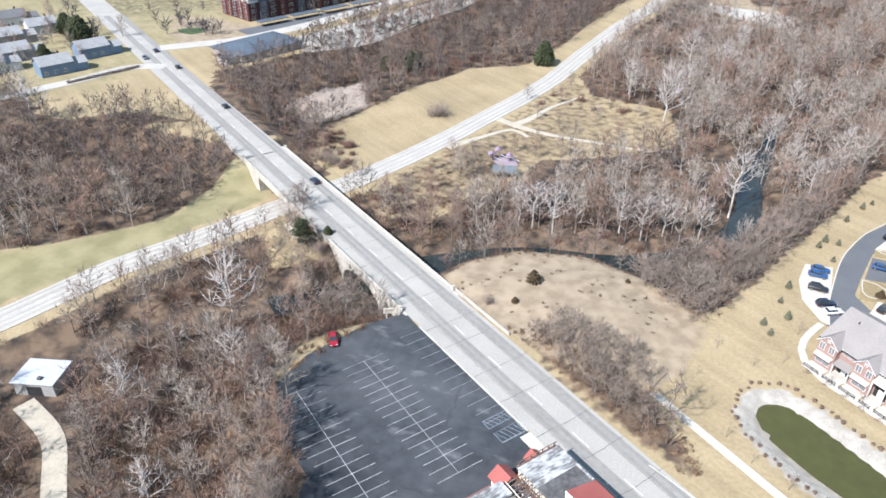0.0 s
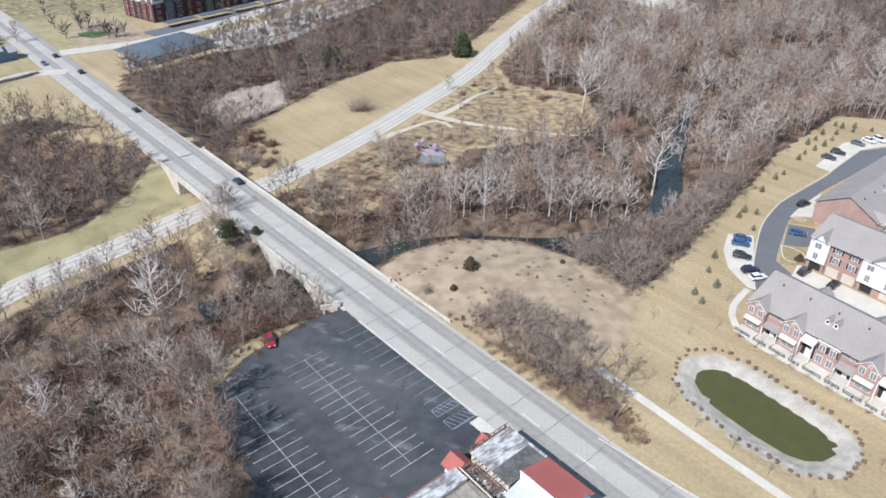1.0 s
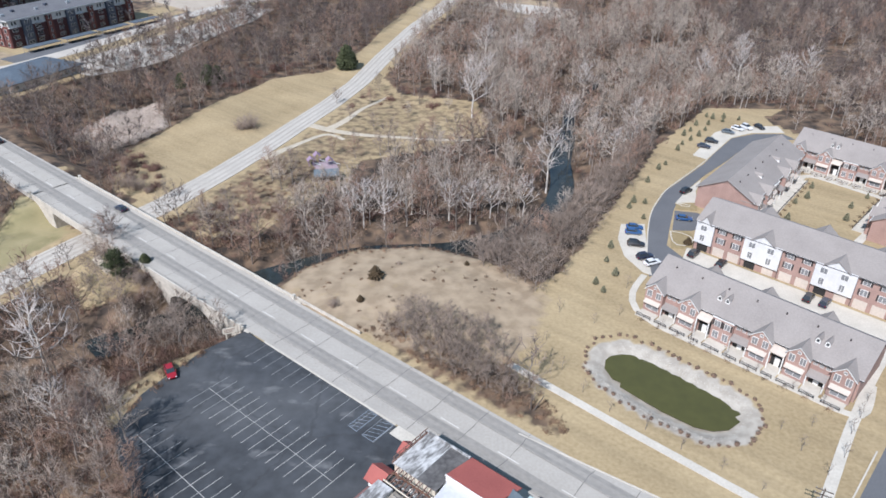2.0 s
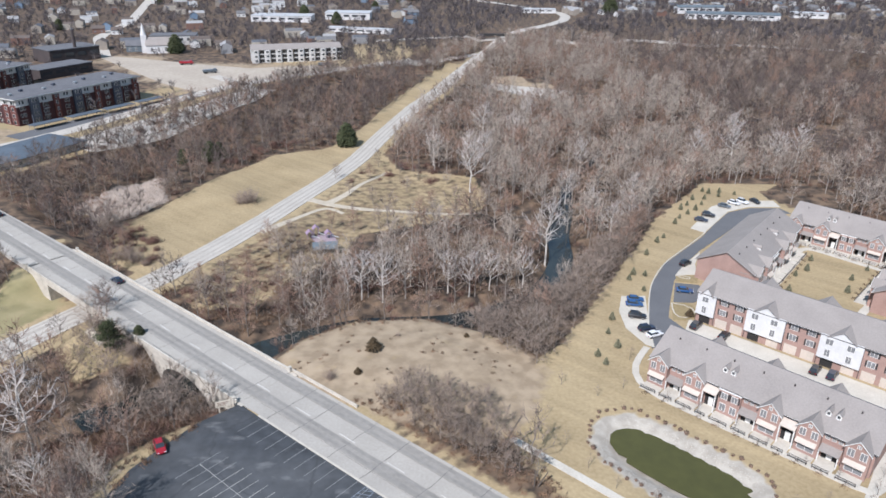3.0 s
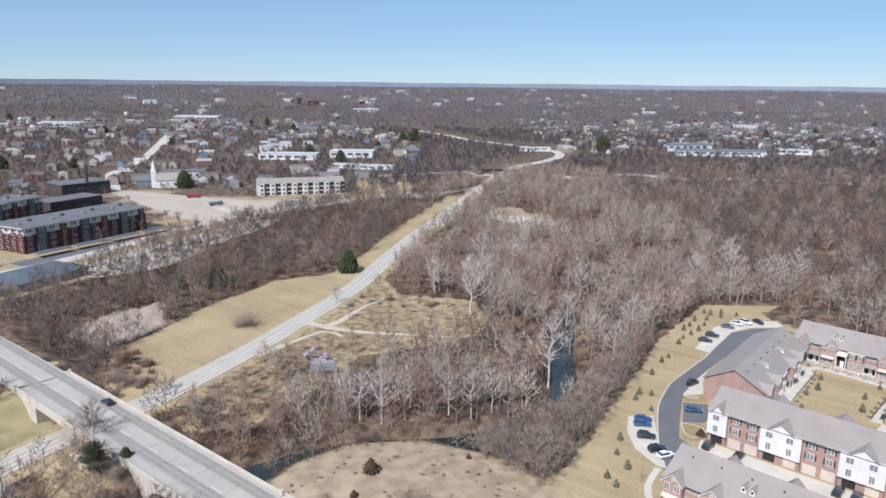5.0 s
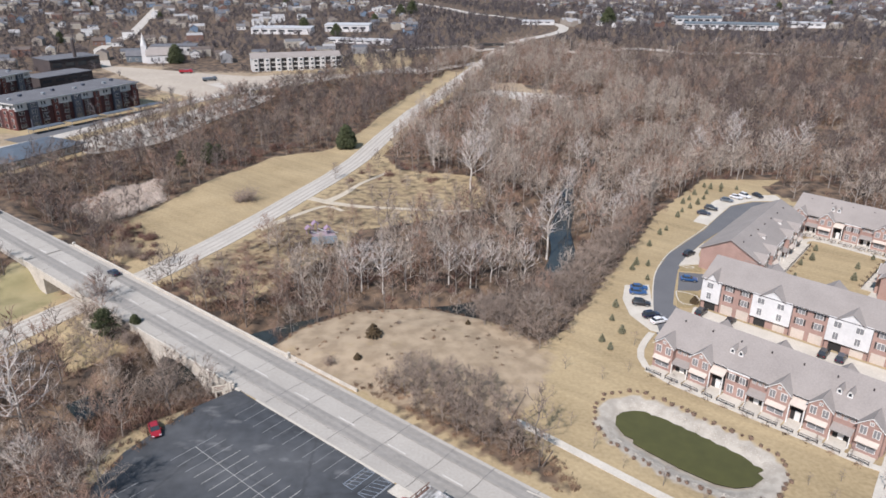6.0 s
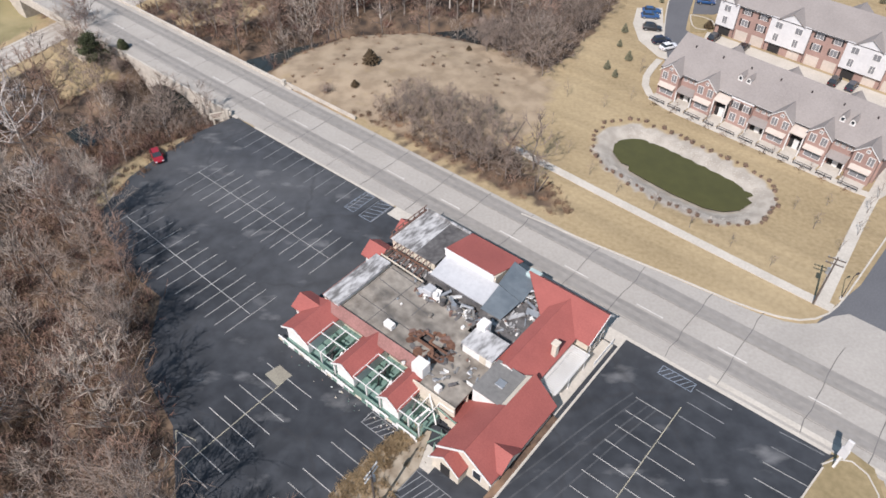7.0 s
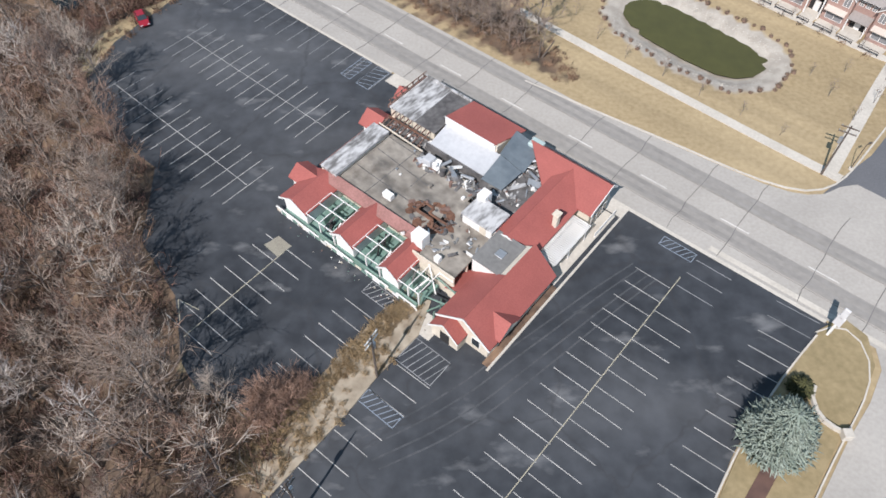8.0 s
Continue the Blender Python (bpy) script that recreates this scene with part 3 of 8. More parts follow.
# kerbs and pavements
def strip_slab(name, e0, e1, n0, n1, z0, z1, material, label, category="kerb"):
    p = en_poly([(e0, n0), (e1, n0), (e1, n1), (e0, n1)])
    bm = bmesh.new()
    solid(bm, [(x, y, z1) for x, y in p], thick=z1 - z0)
    return tagged(part(name, bm, material), label, category, kind="structure")


strip_slab("kerb", -101, -64.5, 66.95, 67.30, -0.2, 0.20, CONCRETE, "pale concrete kerb between lot and road")
strip_slab("kerb", -20.5, 8.5, 66.75, 67.30, -0.2, 0.10, CONCRETE, "pale concrete kerb between lot and road")
strip_slab("pavement", -64, -19.8, 64.9, 67.30, -0.2, 0.11, CONCRETE, "pale concrete pavement beside the building", "pavement")
strip_slab("verge_walk", -8, 120, 67.8, 68.6, -0.2, 0.09, CONCRETE, "pale concrete gutter", "kerb")
ribbon("field_walk", [(13.8, 110), (33, 92.5), (52.6, 75.3), (58.4, 70.4)], 1.7, CONCRETE, 0.12, "pale concrete walk across the lawn", category="path")
ribbon("side_walk", [(56.8, 71.0), (60, 75.5), (72, 92), (85, 108.5), (92, 116)], 1.9, CONCRETE, 0.13, "pale concrete walk beside the drive", category="path")
ribbon("kerb", [(14, 91.1), (20.1, 87.1), (28.3, 81.8), (36.1, 76.9), (43.4, 72.0), (46.9, 69.6), (50.5, 68.0), (52.8, 67.5), (55.2, 67.7), (57.7, 69.1), (59.4, 70.7), (75, 88)], 0.26, CONCRETE, 0.16, "pale concrete kerb of the lawn", category="kerb")


# lane bands, dashes and tarred joints of the main road
def lay(name, e0, e1, n0, n1, z, material, parent):
    p = en_poly([(e0, n0), (e1, n0), (e1, n1), (e0, n1)])
    k = max(1, int(abs(e1 - e0) / 12))
    verts, faces = [], []
    for i in range(k + 1):
        e = e0 + (e1 - e0) * i / k
        for n in (n0, n1):
            verts.append((*road_xy(e, n), z))
        if i:
            a = 2 * i
            faces.append((a - 2, a - 1, a + 1, a) if e1 < e0 else (a - 2, a, a + 1, a - 1))
    return link_mesh(name, verts, faces, material, parent)


marks = empty("road_marking", Matrix(), "worn lane bands, dashes and tarred joints on the road", "road marking", kind="structure")
rng = random.Random(5)
for n0, n1 in ((70.3, 73.2), (77.3, 80.0)):
    lay("wear_band", -420, 120, n0, n1, 0.108, ROAD_WORN, marks)
for n0, n1 in ((70.8, 71.5), (72.3, 73.0), (77.6, 78.2), (79.1, 79.8)):
    lay("wheel_streak", -420, 120, n0, n1, 0.111, ROAD_STREAK, marks)
for k in range(46):
    e = 60 - 9.4 * k + rng.uniform(-1.6, 1.6)
    n = 67.5
    verts, faces = [], []
    wig = [rng.uniform(-0.18, 0.18) for _ in range(9)]
    for i in range(9):
        nn = 67.5 + 13.2 * i / 8 + (0 if e < -30 else 4.5 * i / 8 * min(1, (e + 30) / 30))
        for d in (-0.05, 0.05):
            verts.append((*road_xy(e + wig[i] + d, nn), 0.112))
        if i:
            a = 2 * i
            faces.append((a - 2, a - 1, a + 1, a))
    link_mesh("joint", verts, faces, TAR, marks)
for n in (70.1, 77.2):
    lay("joint", 60, -420, n - 0.03, n + 0.03, 0.114, TAR, marks)
for k in range(38):
    e = 58 - 12.6 * k
    lay("dash", e, e - 4.2, 73.60, 73.76, 0.116, LANE_PAINT, marks)

# stall lines
lines = empty("parking_marking", Matrix(), "faded painted stall lines on the parking lot", "parking marking", kind="structure")


def stripe(e0, n0, e1, n1, material=None, wide=0.11):
    a, b = Vector(road_xy(e0, n0)), Vector(road_xy(e1, n1))
    d = (b - a).normalized()
    s = Vector((-d.y, d.x)) * wide / 2
    z = 0.056
    ob = link_mesh("stripe", [(*(a - s), z), (*(b - s), z), (*(b + s), z), (*(a + s), z)], [(0, 1, 2, 3)], material or PAINT, lines)
    return ob


F_, Y_, B_ = PAINT_FADED, PAINT_YELLOW, PAINT_BLUE
stripe(-97.7, 51.6, -63.6, 51.2)
for k in range(16):
    e = -97.65 + 2.27 * k
    stripe(e, 46.8 + rng.uniform(-0.2, 0.2), e + 0.05, 56.0 + rng.uniform(-0.2, 0.2), F_ if k < 3 else PAINT)
stripe(-97, 36.5, -64.1, 35.8)
for k in range(15):
    e = -97 + 33 * k / 14
    stripe(e, 31.2, e + 0.2, 40.5, F_ if k < 4 else PAINT)
for k in range(14):
    e = -100 + 2.72 * k
    stripe(e, 61.6, e, 66.9, F_)
for e0, e1 in ((-70.8, -68.7), (-67.4, -64.8)):
    for a, b, c, d in ((e0, 61.6, e1, 61.6), (e0, 66.8, e1, 66.8), (e0, 61.6, e0, 66.8), (e1, 61.6, e1, 66.8)):
        stripe(a, b, c, d, B_)
    for k in range(5):
        stripe(e0, 61.8 + k, e1, 62.8 + k, B_)
stripe(-8.7, 61.4, -9.2, 22, Y_)
for k in range(17):
    n = 59.0 - 2.7 * k
    stripe(-14.0, n, -8.9, n)
    if k < 2:
        continue
    stripe(-8.9, n + 1.2, -3.7, n + 1.2)
for k in range(3):
    stripe(-8.4, 60 + 2.6 * k, -3.4, 60 + 2.6 * k, F_)
for k in range(15):
    n = 66.0 - 2.74 * k
    stripe(2.5 + 0.0 * k, n, 8.0, n + 0.3, F_ if k < 2 else PAINT)
stripe(-51.3, 31.0, -51.2, 14.5, Y_)
for k in range(8):
    n = 31.6 - 2.36 * k
    stripe(-55.4 - 0.05 * k, n, -46.6, n)
stripe(-56.1, 17.4, -53.3, 15.5, Y_)
stripe(-56.1, 17.4, -52.9, 18.1, Y_)
for k in range(9):
    n = 31.1 - 2.35 * k
    stripe(-39.9, n, -34.7 - 0.1 * k, n)
for n in (28.4, 26.0, 23.9, 20.2, 17.8, 14.9, 12.2, 9.6):
    stripe(-28.6, n, -23.6, n + 0.1)


def hatch(e0, e1, n0, n1, k, material):
    for a, b, c, d in ((e0, n0, e1, n0), (e0, n1, e1, n1), (e0, n0, e0, n1), (e1, n0, e1, n1)):
        stripe(a, b, c, d, material)
    for i in range(k):
        e = e0 + (e1 - e0) * (i + 0.5) / k
        stripe(e - 0.5, n0, e + 0.5, n1, material)


hatch(-39.0, -34.0, 33.2, 35.2, 6, F_)
hatch(-29.0, -23.7, 22.1, 23.9, 7, B_)
hatch(-13.6, -8.8, 64.4, 66.0, 6, B_)
hatch(-29.2, -23.8, 28.8, 32.6, 6, F_)
TRACK = surface("dusty_tyre_track", (0.078, 0.081, 0.086), (0.045, 0.048, 0.053), grain=1.2, patch=0.2, rough=0.9, bump=0.0, spread=(0.40, 0.62))
for off in (0.0, 1.5, 3.4, 4.9):
    ribbon("tyre_track", [(x_ + off * 0.55, y_ - off * 0.8 + bow * off * 0.3) for x_, y_, bow in ((26.2, 55.2, 1), (20.3, 51.0, 0.6), (13.9, 45.9, 0.3), (7.8, 41.2, 0), (4.0, 38.0, 0), (-1.8, 34.1, 0.2), (-8.3, 30.6, 0.5))],
           0.22, TRACK, 0.0, "dusty tyre track sweeping across the parking lot", z=0.054, category="tyre track", fine=1.0)
"""patched square of old concrete"""
bm = bmesh.new()
solid(bm, [(*road_xy(e, n), 0.058) for e, n in ((-54.2, 30.2), (-53.8, 32.5), (-51.2, 32.4), (-51.4, 30.0))], thick=0.1)
tagged(part("concrete_patch", bm, surface("stained_patch", (0.30, 0.28, 0.22), (0.22, 0.20, 0.16), grain=4, patch=0.5)), "square of stained old concrete set in the asphalt", "patch", kind="structure")


# the bridge
def build_bridge():
    br = empty("bridge", Matrix(), "pale concrete arch bridge carrying the road over valley road and creek", "bridge", kind="structure")

    def en_box(name, e0, e1, n0, n1, z0, z1, mt, label=""):
        b = bmesh.new()
        solid(b, [(*road_xy(e, n), z1) for e, n in ((e0, n0), (e1, n0), (e1, n1), (e0, n1))], thick=z1 - z0)
        return part(name, b, mt, br, label)

    en_box("deck", -205.5, -107.5, 67.0, 81.0, -1.0, 0.10, ROAD, "worn pale concrete deck")
    for e0, e1 in ((-208, -193), (-169, -137), (-118, -106)):
        en_box("pier", e0, e1, 67.4, 80.6, -10, -0.9, BRIDGE)
    # spandrel walls, cut by the two openings
    for n0, n1 in ((66.7, 67.35), (80.65, 81.3)):
        for e0, e1, rise, arched in ((-193, -169, -1.5, False), (-137, -118, -1.6, True)):
            k = 16
            b = bmesh.new()
            for i in range(k):
                a0, a1 = i / k, (i + 1) / k
                z = [(-6.8 + (rise + 6.8) * math.sqrt(max(0, 1 - (2 * a - 1) ** 2)) if arched else rise) for a in (a0, a1)]
                x0, x1 = e0 + (e1 - e0) * a0, e0 + (e1 - e0) * a1
                lo = [b.verts.new((*road_xy(x, n), zb)) for x, n, zb in ((x0, n0, z[0]), (x1, n0, z[1]), (x1, n1, z[1]), (x0, n1, z[0]))]
                hi = [b.verts.new((*road_xy(x, n), 0.12)) for x, n in ((x0, n0), (x1, n0), (x1, n1), (x0, n1))]
                for f in ((0, 1), (1, 2), (2, 3), (3, 0)):
                    b.faces.new((lo[f[0]], lo[f[1]], hi[f[1]], hi[f[0]]))
                b.faces.new(lo[::-1])
                b.faces.new(hi)
            part("spandrel", b, BRIDGE, br)
        for e0, e1 in ((-208, -193), (-169, -137), (-118, -106)):
            en_box("side_wall", e0, e1, n0, n1, -9, 0.12, BRIDGE)
    # vault of the creek arch
    b = bmesh.new()
    k, ring = 16, []
    for i in range(k + 1):
        a = i / k
        z = -6.8 + 5.2 * math.sqrt(max(0, 1 - (2 * a - 1) ** 2))
        ring.append([b.verts.new((*road_xy(-137 + 19 * a, n), z + dz)) for n, dz in ((67.3, 0), (80.7, 0), (80.7, 0.5), (67.3, 0.5))])
    for p, q in zip(ring[:-1], ring[1:]):
        for i in range(4):
            b.faces.new((p[i], p[(i + 1) % 4], q[(i + 1) % 4], q[i]))
    part("vault", b, BRIDGE, br)
    # parapets: solid on the valley side, posts and rail elsewhere
    en_box("parapet", -205.5, -108, 81.05, 81.30, -0.2, 0.78, BRIDGE)
    en_box("coping", -205.5, -108, 81.0, 81.36, 0.78, 0.88, CONCRETE)
    en_box("parapet", -108, -88, 81.5, 81.75, -0.4, 0.75, BRIDGE)
    en_box("parapet", -207, -160, 66.6, 66.95, -0.2, 0.85, BRIDGE)
    en_box("parapet", -144, -107.5, 66.65, 66.9, -0.2, 0.85, BRIDGE)
    en_box("coping", -144, -107.5, 66.58, 66.96, 0.85, 0.95, CONCRETE)
    for k in range(14):
        e = -159.5 + 1.15 * k
        en_box("post", e, e + 0.3, 66.6, 66.9, -0.2, 0.8, BRIDGE)
    en_box("rail", -160, -144, 66.66, 66.84, 0.62, 0.74, BRIDGE)
    for e in (-205.3, -108.4):
        for n in (66.75, 81.2):
            en_box("end_post", e - 0.35, e + 0.35, n - 0.35, n + 0.35, -0.3, 1.35, CONCRETE)
    en_box("pavement", -205, -108, 80.1, 81.0, 0.1, 0.22, ROAD)
    en_box("pavement", -205, -108, 67.0, 67.7, 0.1, 0.22, ROAD)
    return br


BRIDGE = surface("weathered_bridge_concrete", (0.56, 0.51, 0.44), (0.37, 0.335, 0.285), grain=1.5, patch=0.35, rough=0.9, bump=0.2)
build_bridge()

# water
sheet("pond_water", [(x * 1.012 + 0.1, y * 1.0135) for x, y in [(32.3, 109), (33.2, 112.2), (36.2, 113.6), (38.6, 113.9), (42.2, 111.6), (47, 107.2), (51.6, 102), (53.2, 99), (54.9, 96.6), (53.4, 95.9), (53.9, 94.6), (51.2, 92.6), (48.2, 92.2),
                                         (45.2, 93.2), (40.6, 96.9), (36.4, 101.2), (34.2, 103.6), (34.6, 104.8), (33.2, 105.8)]], WATER_GREEN, -1.05, "still olive-green pond water", "water", thick=0.05)
ribbon("creek_water", RIVER[3:], [9, 9.5, 8.5, 8, 7.5, 5, 3, 2.5, 2, 2, 2], WATER_DARK, 0.0, "dark still creek water", z=-8.05, category="water", fine=3)


# ---- trees: bare limbs and twigs as tapered sticks ----
class Sticks:
    """Tapered sticks collected into one mesh."""

    def __init__(self):
        self.v, self.f, self.m = [], [], []

    def stick(self, p0, p1, r0, r1, sides=3, mi=0):
        d = p1 - p0
        d = d / (np.linalg.norm(d) + 1e-9)
        u = np.cross(d, (0.3, 0.2, 0.93) if abs(d[2]) < 0.9 else (1, 0, 0))
        u /= np.linalg.norm(u)
        w = np.cross(d, u)
        b = len(self.v)
        if sides == 1:              # one sliver, for twigs too small to tell their roundness
            a = 2.4 * b
            q = 1.3 * r0 * (math.cos(a) * u + math.sin(a) * w)
            self.v += [p0 + q, p0 - q, p1]
            self.f.append((b, b + 1, b + 2))
            self.m.append(mi)
            return
        for i in range(sides):
            a = 2 * math.pi * i / sides
            self.v.append(p0 + r0 * (math.cos(a) * u + math.sin(a) * w))
        if r1 <= 0:
            self.v.append(p1)
            for i in range(sides):
                self.f.append((b + i, b + (i + 1) % sides, b + sides))
                self.m.append(mi)
        else:
            for i in range(sides):
                a = 2 * math.pi * i / sides
                self.v.append(p1 + r1 * (math.cos(a) * u + math.sin(a) * w))
            for i in range(sides):
                j = (i + 1) % sides
                self.f.append((b + i, b + j, b + sides + j))
                self.f.append((b + i, b + sides + j, b + sides + i))
                self.m += [mi, mi]

    def arrays(self):
        return np.array(self.v, np.float32), np.array(self.f, np.int32), np.array(self.m, np.int32)


def bare_tree(seed, h, limbs, boughs, twigs, spread=0.33, sides=5, low=0.32, twig_r=0.032, twig_len=1.5, lean=0.04, thin=3):
    """Wood and twigs of a leafless tree of height h: two Sticks."""
    g = np.random.RandomState(seed)
    wood, fine = Sticks(), Sticks()
    p, top = np.zeros(3), []
    r = 0.018 * h
    path = [p - np.array([0, 0, 0.3])]
    for k in range(1, 6):
        path.append(np.array([g.normal(0, lean) * h * k / 6, g.normal(0, lean) * h * k / 6, h * 0.86 * k / 5]))
    for k in range(5):
        wood.stick(path[k], path[k + 1], r * (1 - k / 5.6), r * (1 - (k + 1) / 5.6), sides)
    tips = []
    for k in range(limbs):
        t = low + (0.97 - low) * (k + g.rand() * 0.6) / limbs
        q = t * 5
        i = min(int(q), 4)
        base = path[i] + (path[i + 1] - path[i]) * (q - i)
        a = k * 2.4 + g.normal(0, 0.4)
        rise = 0.45 + 0.75 * t + g.normal(0, 0.12)
        ln = h * spread * (1.2 - 0.75 * t) * g.uniform(0.8, 1.2)
        d = np.array([math.cos(a), math.sin(a), rise])
        d /= np.linalg.norm(d)
        mid = base + d * ln * 0.5 + g.normal(0, 0.05, 3) * ln
        d2 = d + np.array([0, 0, 0.25]) + g.normal(0, 0.15, 3)
        end = mid + d2 / np.linalg.norm(d2) * ln * 0.55
        rb = r * (1 - t * 0.8) * 0.55
        wood.stick(base, mid, rb, rb * 0.6, 3)
        wood.stick(mid, end, rb * 0.6, 0, 3)
        tips.append((base, mid, end, ln))
    tips.append((path[4], path[5], path[5] + np.array([0, 0, h * 0.12]), h * 0.25))
    ends = []
    for k in range(boughs):
        base, mid, end, ln = tips[k % len(tips)]
        t = g.uniform(0.15, 1)
        s = base + (mid - base) * t * 2 if t < 0.5 else mid + (end - mid) * (t - 0.5) * 2
        d = (end - base) / ln + g.normal(0, 0.65, 3) + np.array([0, 0, 0.3])
        d /= np.linalg.norm(d)
        e = s + d * ln * g.uniform(0.35, 0.65)
        fine.stick(s, e, twig_r * 1.7, 0, thin)
        ends.append((s, e))
    for k in range(twigs):
        s, e = ends[k % len(ends)]
        b = s + (e - s) * g.uniform(0.25, 1)
        d = (e - s) / (np.linalg.norm(e - s) + 1e-6) + g.normal(0, 0.75, 3) + np.array([0, 0, 0.2])
        d /= np.linalg.norm(d)
        fine.stick(b, b + d * twig_len * g.uniform(0.6, 1.25), twig_r, 0, thin)
    return wood, fine


def brush(seed, h, w, stems, twig_r=0.03, mi=0, thin=3):
    """A thicket of stems fanning from the ground."""
    g = np.random.RandomState(seed)
    s = Sticks()
    for k in range(stems):
        b = np.array([g.normal(0, w * 0.3), g.normal(0, w * 0.3), -0.1])
        d = np.array([g.normal(0, 0.5), g.normal(0, 0.5), 1.0])
        e = b + d / np.linalg.norm(d) * h * g.uniform(0.5, 1.1)
        s.stick(b, e, twig_r * 1.5, 0, thin)
        for _ in range(2):
            q = b + (e - b) * g.uniform(0.3, 0.9)
            dd = d + g.normal(0, 0.6, 3)
            s.stick(q, q + dd / np.linalg.norm(dd) * h * 0.45, twig_r, 0, thin)
    return s


def raw_mesh(name, v, f, materials, mi=None):
    """A mesh straight from arrays of triangles."""
    me = bpy.data.meshes.new(name)
    me.vertices.add(len(v))
    me.vertices.foreach_set("co", np.ascontiguousarray(v, np.float32).ravel())
    me.loops.add(f.size)
    me.loops.foreach_set("vertex_index", np.ascontiguousarray(f, np.int32).ravel())
    me.polygons.add(len(f))
    me.polygons.foreach_set("loop_start", np.arange(0, f.size, 3, dtype=np.int32))
    if mi is not None:
        me.polygons.foreach_set("material_index", np.ascontiguousarray(mi, np.int32))
    me.update()
    for mt in materials:
        me.materials.append(mt)
    return me


def sow(name, shapes, spots, materials, label, category):
    """Many copies of shapes (v, f, m) at spots (x, y, z, turn, size, which), joined into one object of kind stuff."""
    vs, fs, ms, base = [], [], [], 0
    for x, y, z, a, s, w in spots:
        v, f, m = shapes[int(w) % len(shapes)]
        c, n = math.cos(a), math.sin(a)
        q = v * s
        out = np.empty_like(q)
        out[:, 0] = q[:, 0] * c - q[:, 1] * n + x
        out[:, 1] = q[:, 0] * n + q[:, 1] * c + y
        out[:, 2] = q[:, 2] + z
        vs.append(out)
        fs.append(f + base)
        ms.append(m)
        base += len(v)
    me = raw_mesh(name, np.concatenate(vs), np.concatenate(fs), materials, np.concatenate(ms))
    return tagged(new(name, me), label, category, kind="stuff")


def both(pair, shift=(0, 1)):
    """Wood and twigs in one triple."""
    (v0, f0, m0), (v1, f1, m1) = pair[0].arrays(), pair[1].arrays()
    return np.concatenate([v0, v1]), np.concatenate([f0, f1 + len(v0)]), np.concatenate([m0 + shift[0], m1 + shift[1]])


RS = np.random.RandomState(11)


def scatter(poly, gap, mask=None, keep=1.0):
    """Jittered grid points of a polygon, thinned by a mask of 0 to 1."""
    xs, ys = [p[0] for p in poly], [p[1] for p in poly]
    gx, gy = np.meshgrid(np.arange(min(xs), max(xs), gap), np.arange(min(ys), max(ys), gap))
    px = (gx + RS.uniform(-0.5, 0.5, gx.shape) * gap).ravel()
    py = (gy + RS.uniform(-0.5, 0.5, gy.shape) * gap).ravel()
    ok = inside(px, py, poly) & (RS.rand(len(px)) < keep)
    px, py = px[ok], py[ok]
    if mask is not None:
        ok = RS.rand(len(px)) < mask(px, py)
        px, py = px[ok], py[ok]
    return px, py


def spots_for(px, py, size=(0.8, 1.2), kinds=8, sink=0.1):
    return np.stack([px, py, lies(px, py) - sink, RS.uniform(0, 6.28, len(px)), RS.uniform(*size, len(px)), RS.randint(0, kinds, len(px))], 1)


SIGN_CLEARING = [(-49, 112), (-41.5, 121), (-34, 112), (-26, 95), (-44, 104)]


SHED_DRIVE = [(-106, 76), (-99, 73), (-93, 70.5), (-87, 63), (-80, 55), (-70, 40), (-60, 20)]


def wood_mask(x, y, clear=2.0):
    w = woodland(x, y) * (to_line(x, y, RIVER) > np.where(y > 232, 1.5, 5.2)) * (signed(x, y, LOT) < -clear)
    n = np.abs(x * EX + y * EY)
    across = x * NX + y * NY
    w = w * np.clip(0.80 + 0.9 * np.sin(x * 0.071 + 1.7 * np.sin(y * 0.043)) * np.cos(y * 0.063 + 1.2 * np.sin(x * 0.05)), 0.12, 1) ** (1 - 0.8 * ((y < 130) | (x < -75)))
    w = w * (to_line(x, y, SHED_DRIVE) > 4.5) * (np.hypot(x + 106, y - 82) > 8.5)
    w = w * ~inside(x, y, SIGN_CLEARING)
    w = w * ((across < 65) | (across > 86) | (x * EX + y * EY > -60))
    return w


MID = [both(bare_tree(40 + k, 12.5, 10, 70, 130, sides=3, thin=1, twig_r=0.046, twig_len=1.8, spread=0.37, low=0.25), ((0, 0, 0, 5, 0, 0, 5, 0)[k], (1, 3, 1, 4, 1, 3, 4, 1)[k])) for k in range(8)] + [both(bare_tree(60 + k, 11.5, 10, 70, 130, sides=3, thin=1, twig_r=0.046, twig_len=1.8, spread=0.42, low=0.22), (0, 6)) for k in range(3)]
LOW = [(*brush(80 + k, 2.6, 2.6, 24, 0.036, thin=1).arrays()[:2], brush(80 + k, 2.6, 2.6, 24, thin=1).arrays()[2] + (2, 3, 2, 1, 3)[k]) for k in range(5)]

near_zone = [(-330, -40), (-330, 240), (-160, 330), (-60, 520), (60, 700), (330, 640), (430, 480), (440, 330), (420, 200), (330, 110), (215, 130), (175, 186), (124, 240), (100, 255), (10, 88), (-10, 14), (-30, -40)]
px, py = scatter(near_zone, 5.2, wood_mask, 0.97)
r = np.hypot(px, py)
close = r < 175
far_ = ~close
wood_spots = spots_for(px[far_], py[far_], (0.7, 1.25))
west_ = (wood_spots[:, 0] < -62 + 0.10 * wood_spots[:, 1]) & (wood_spots[:, 1] > 150)
wood_spots[west_, 5] = np.array((8, 9, 10, 1, 0))[RS.randint(0, 5, west_.sum())]
wood_spots[west_, 4] *= 0.9
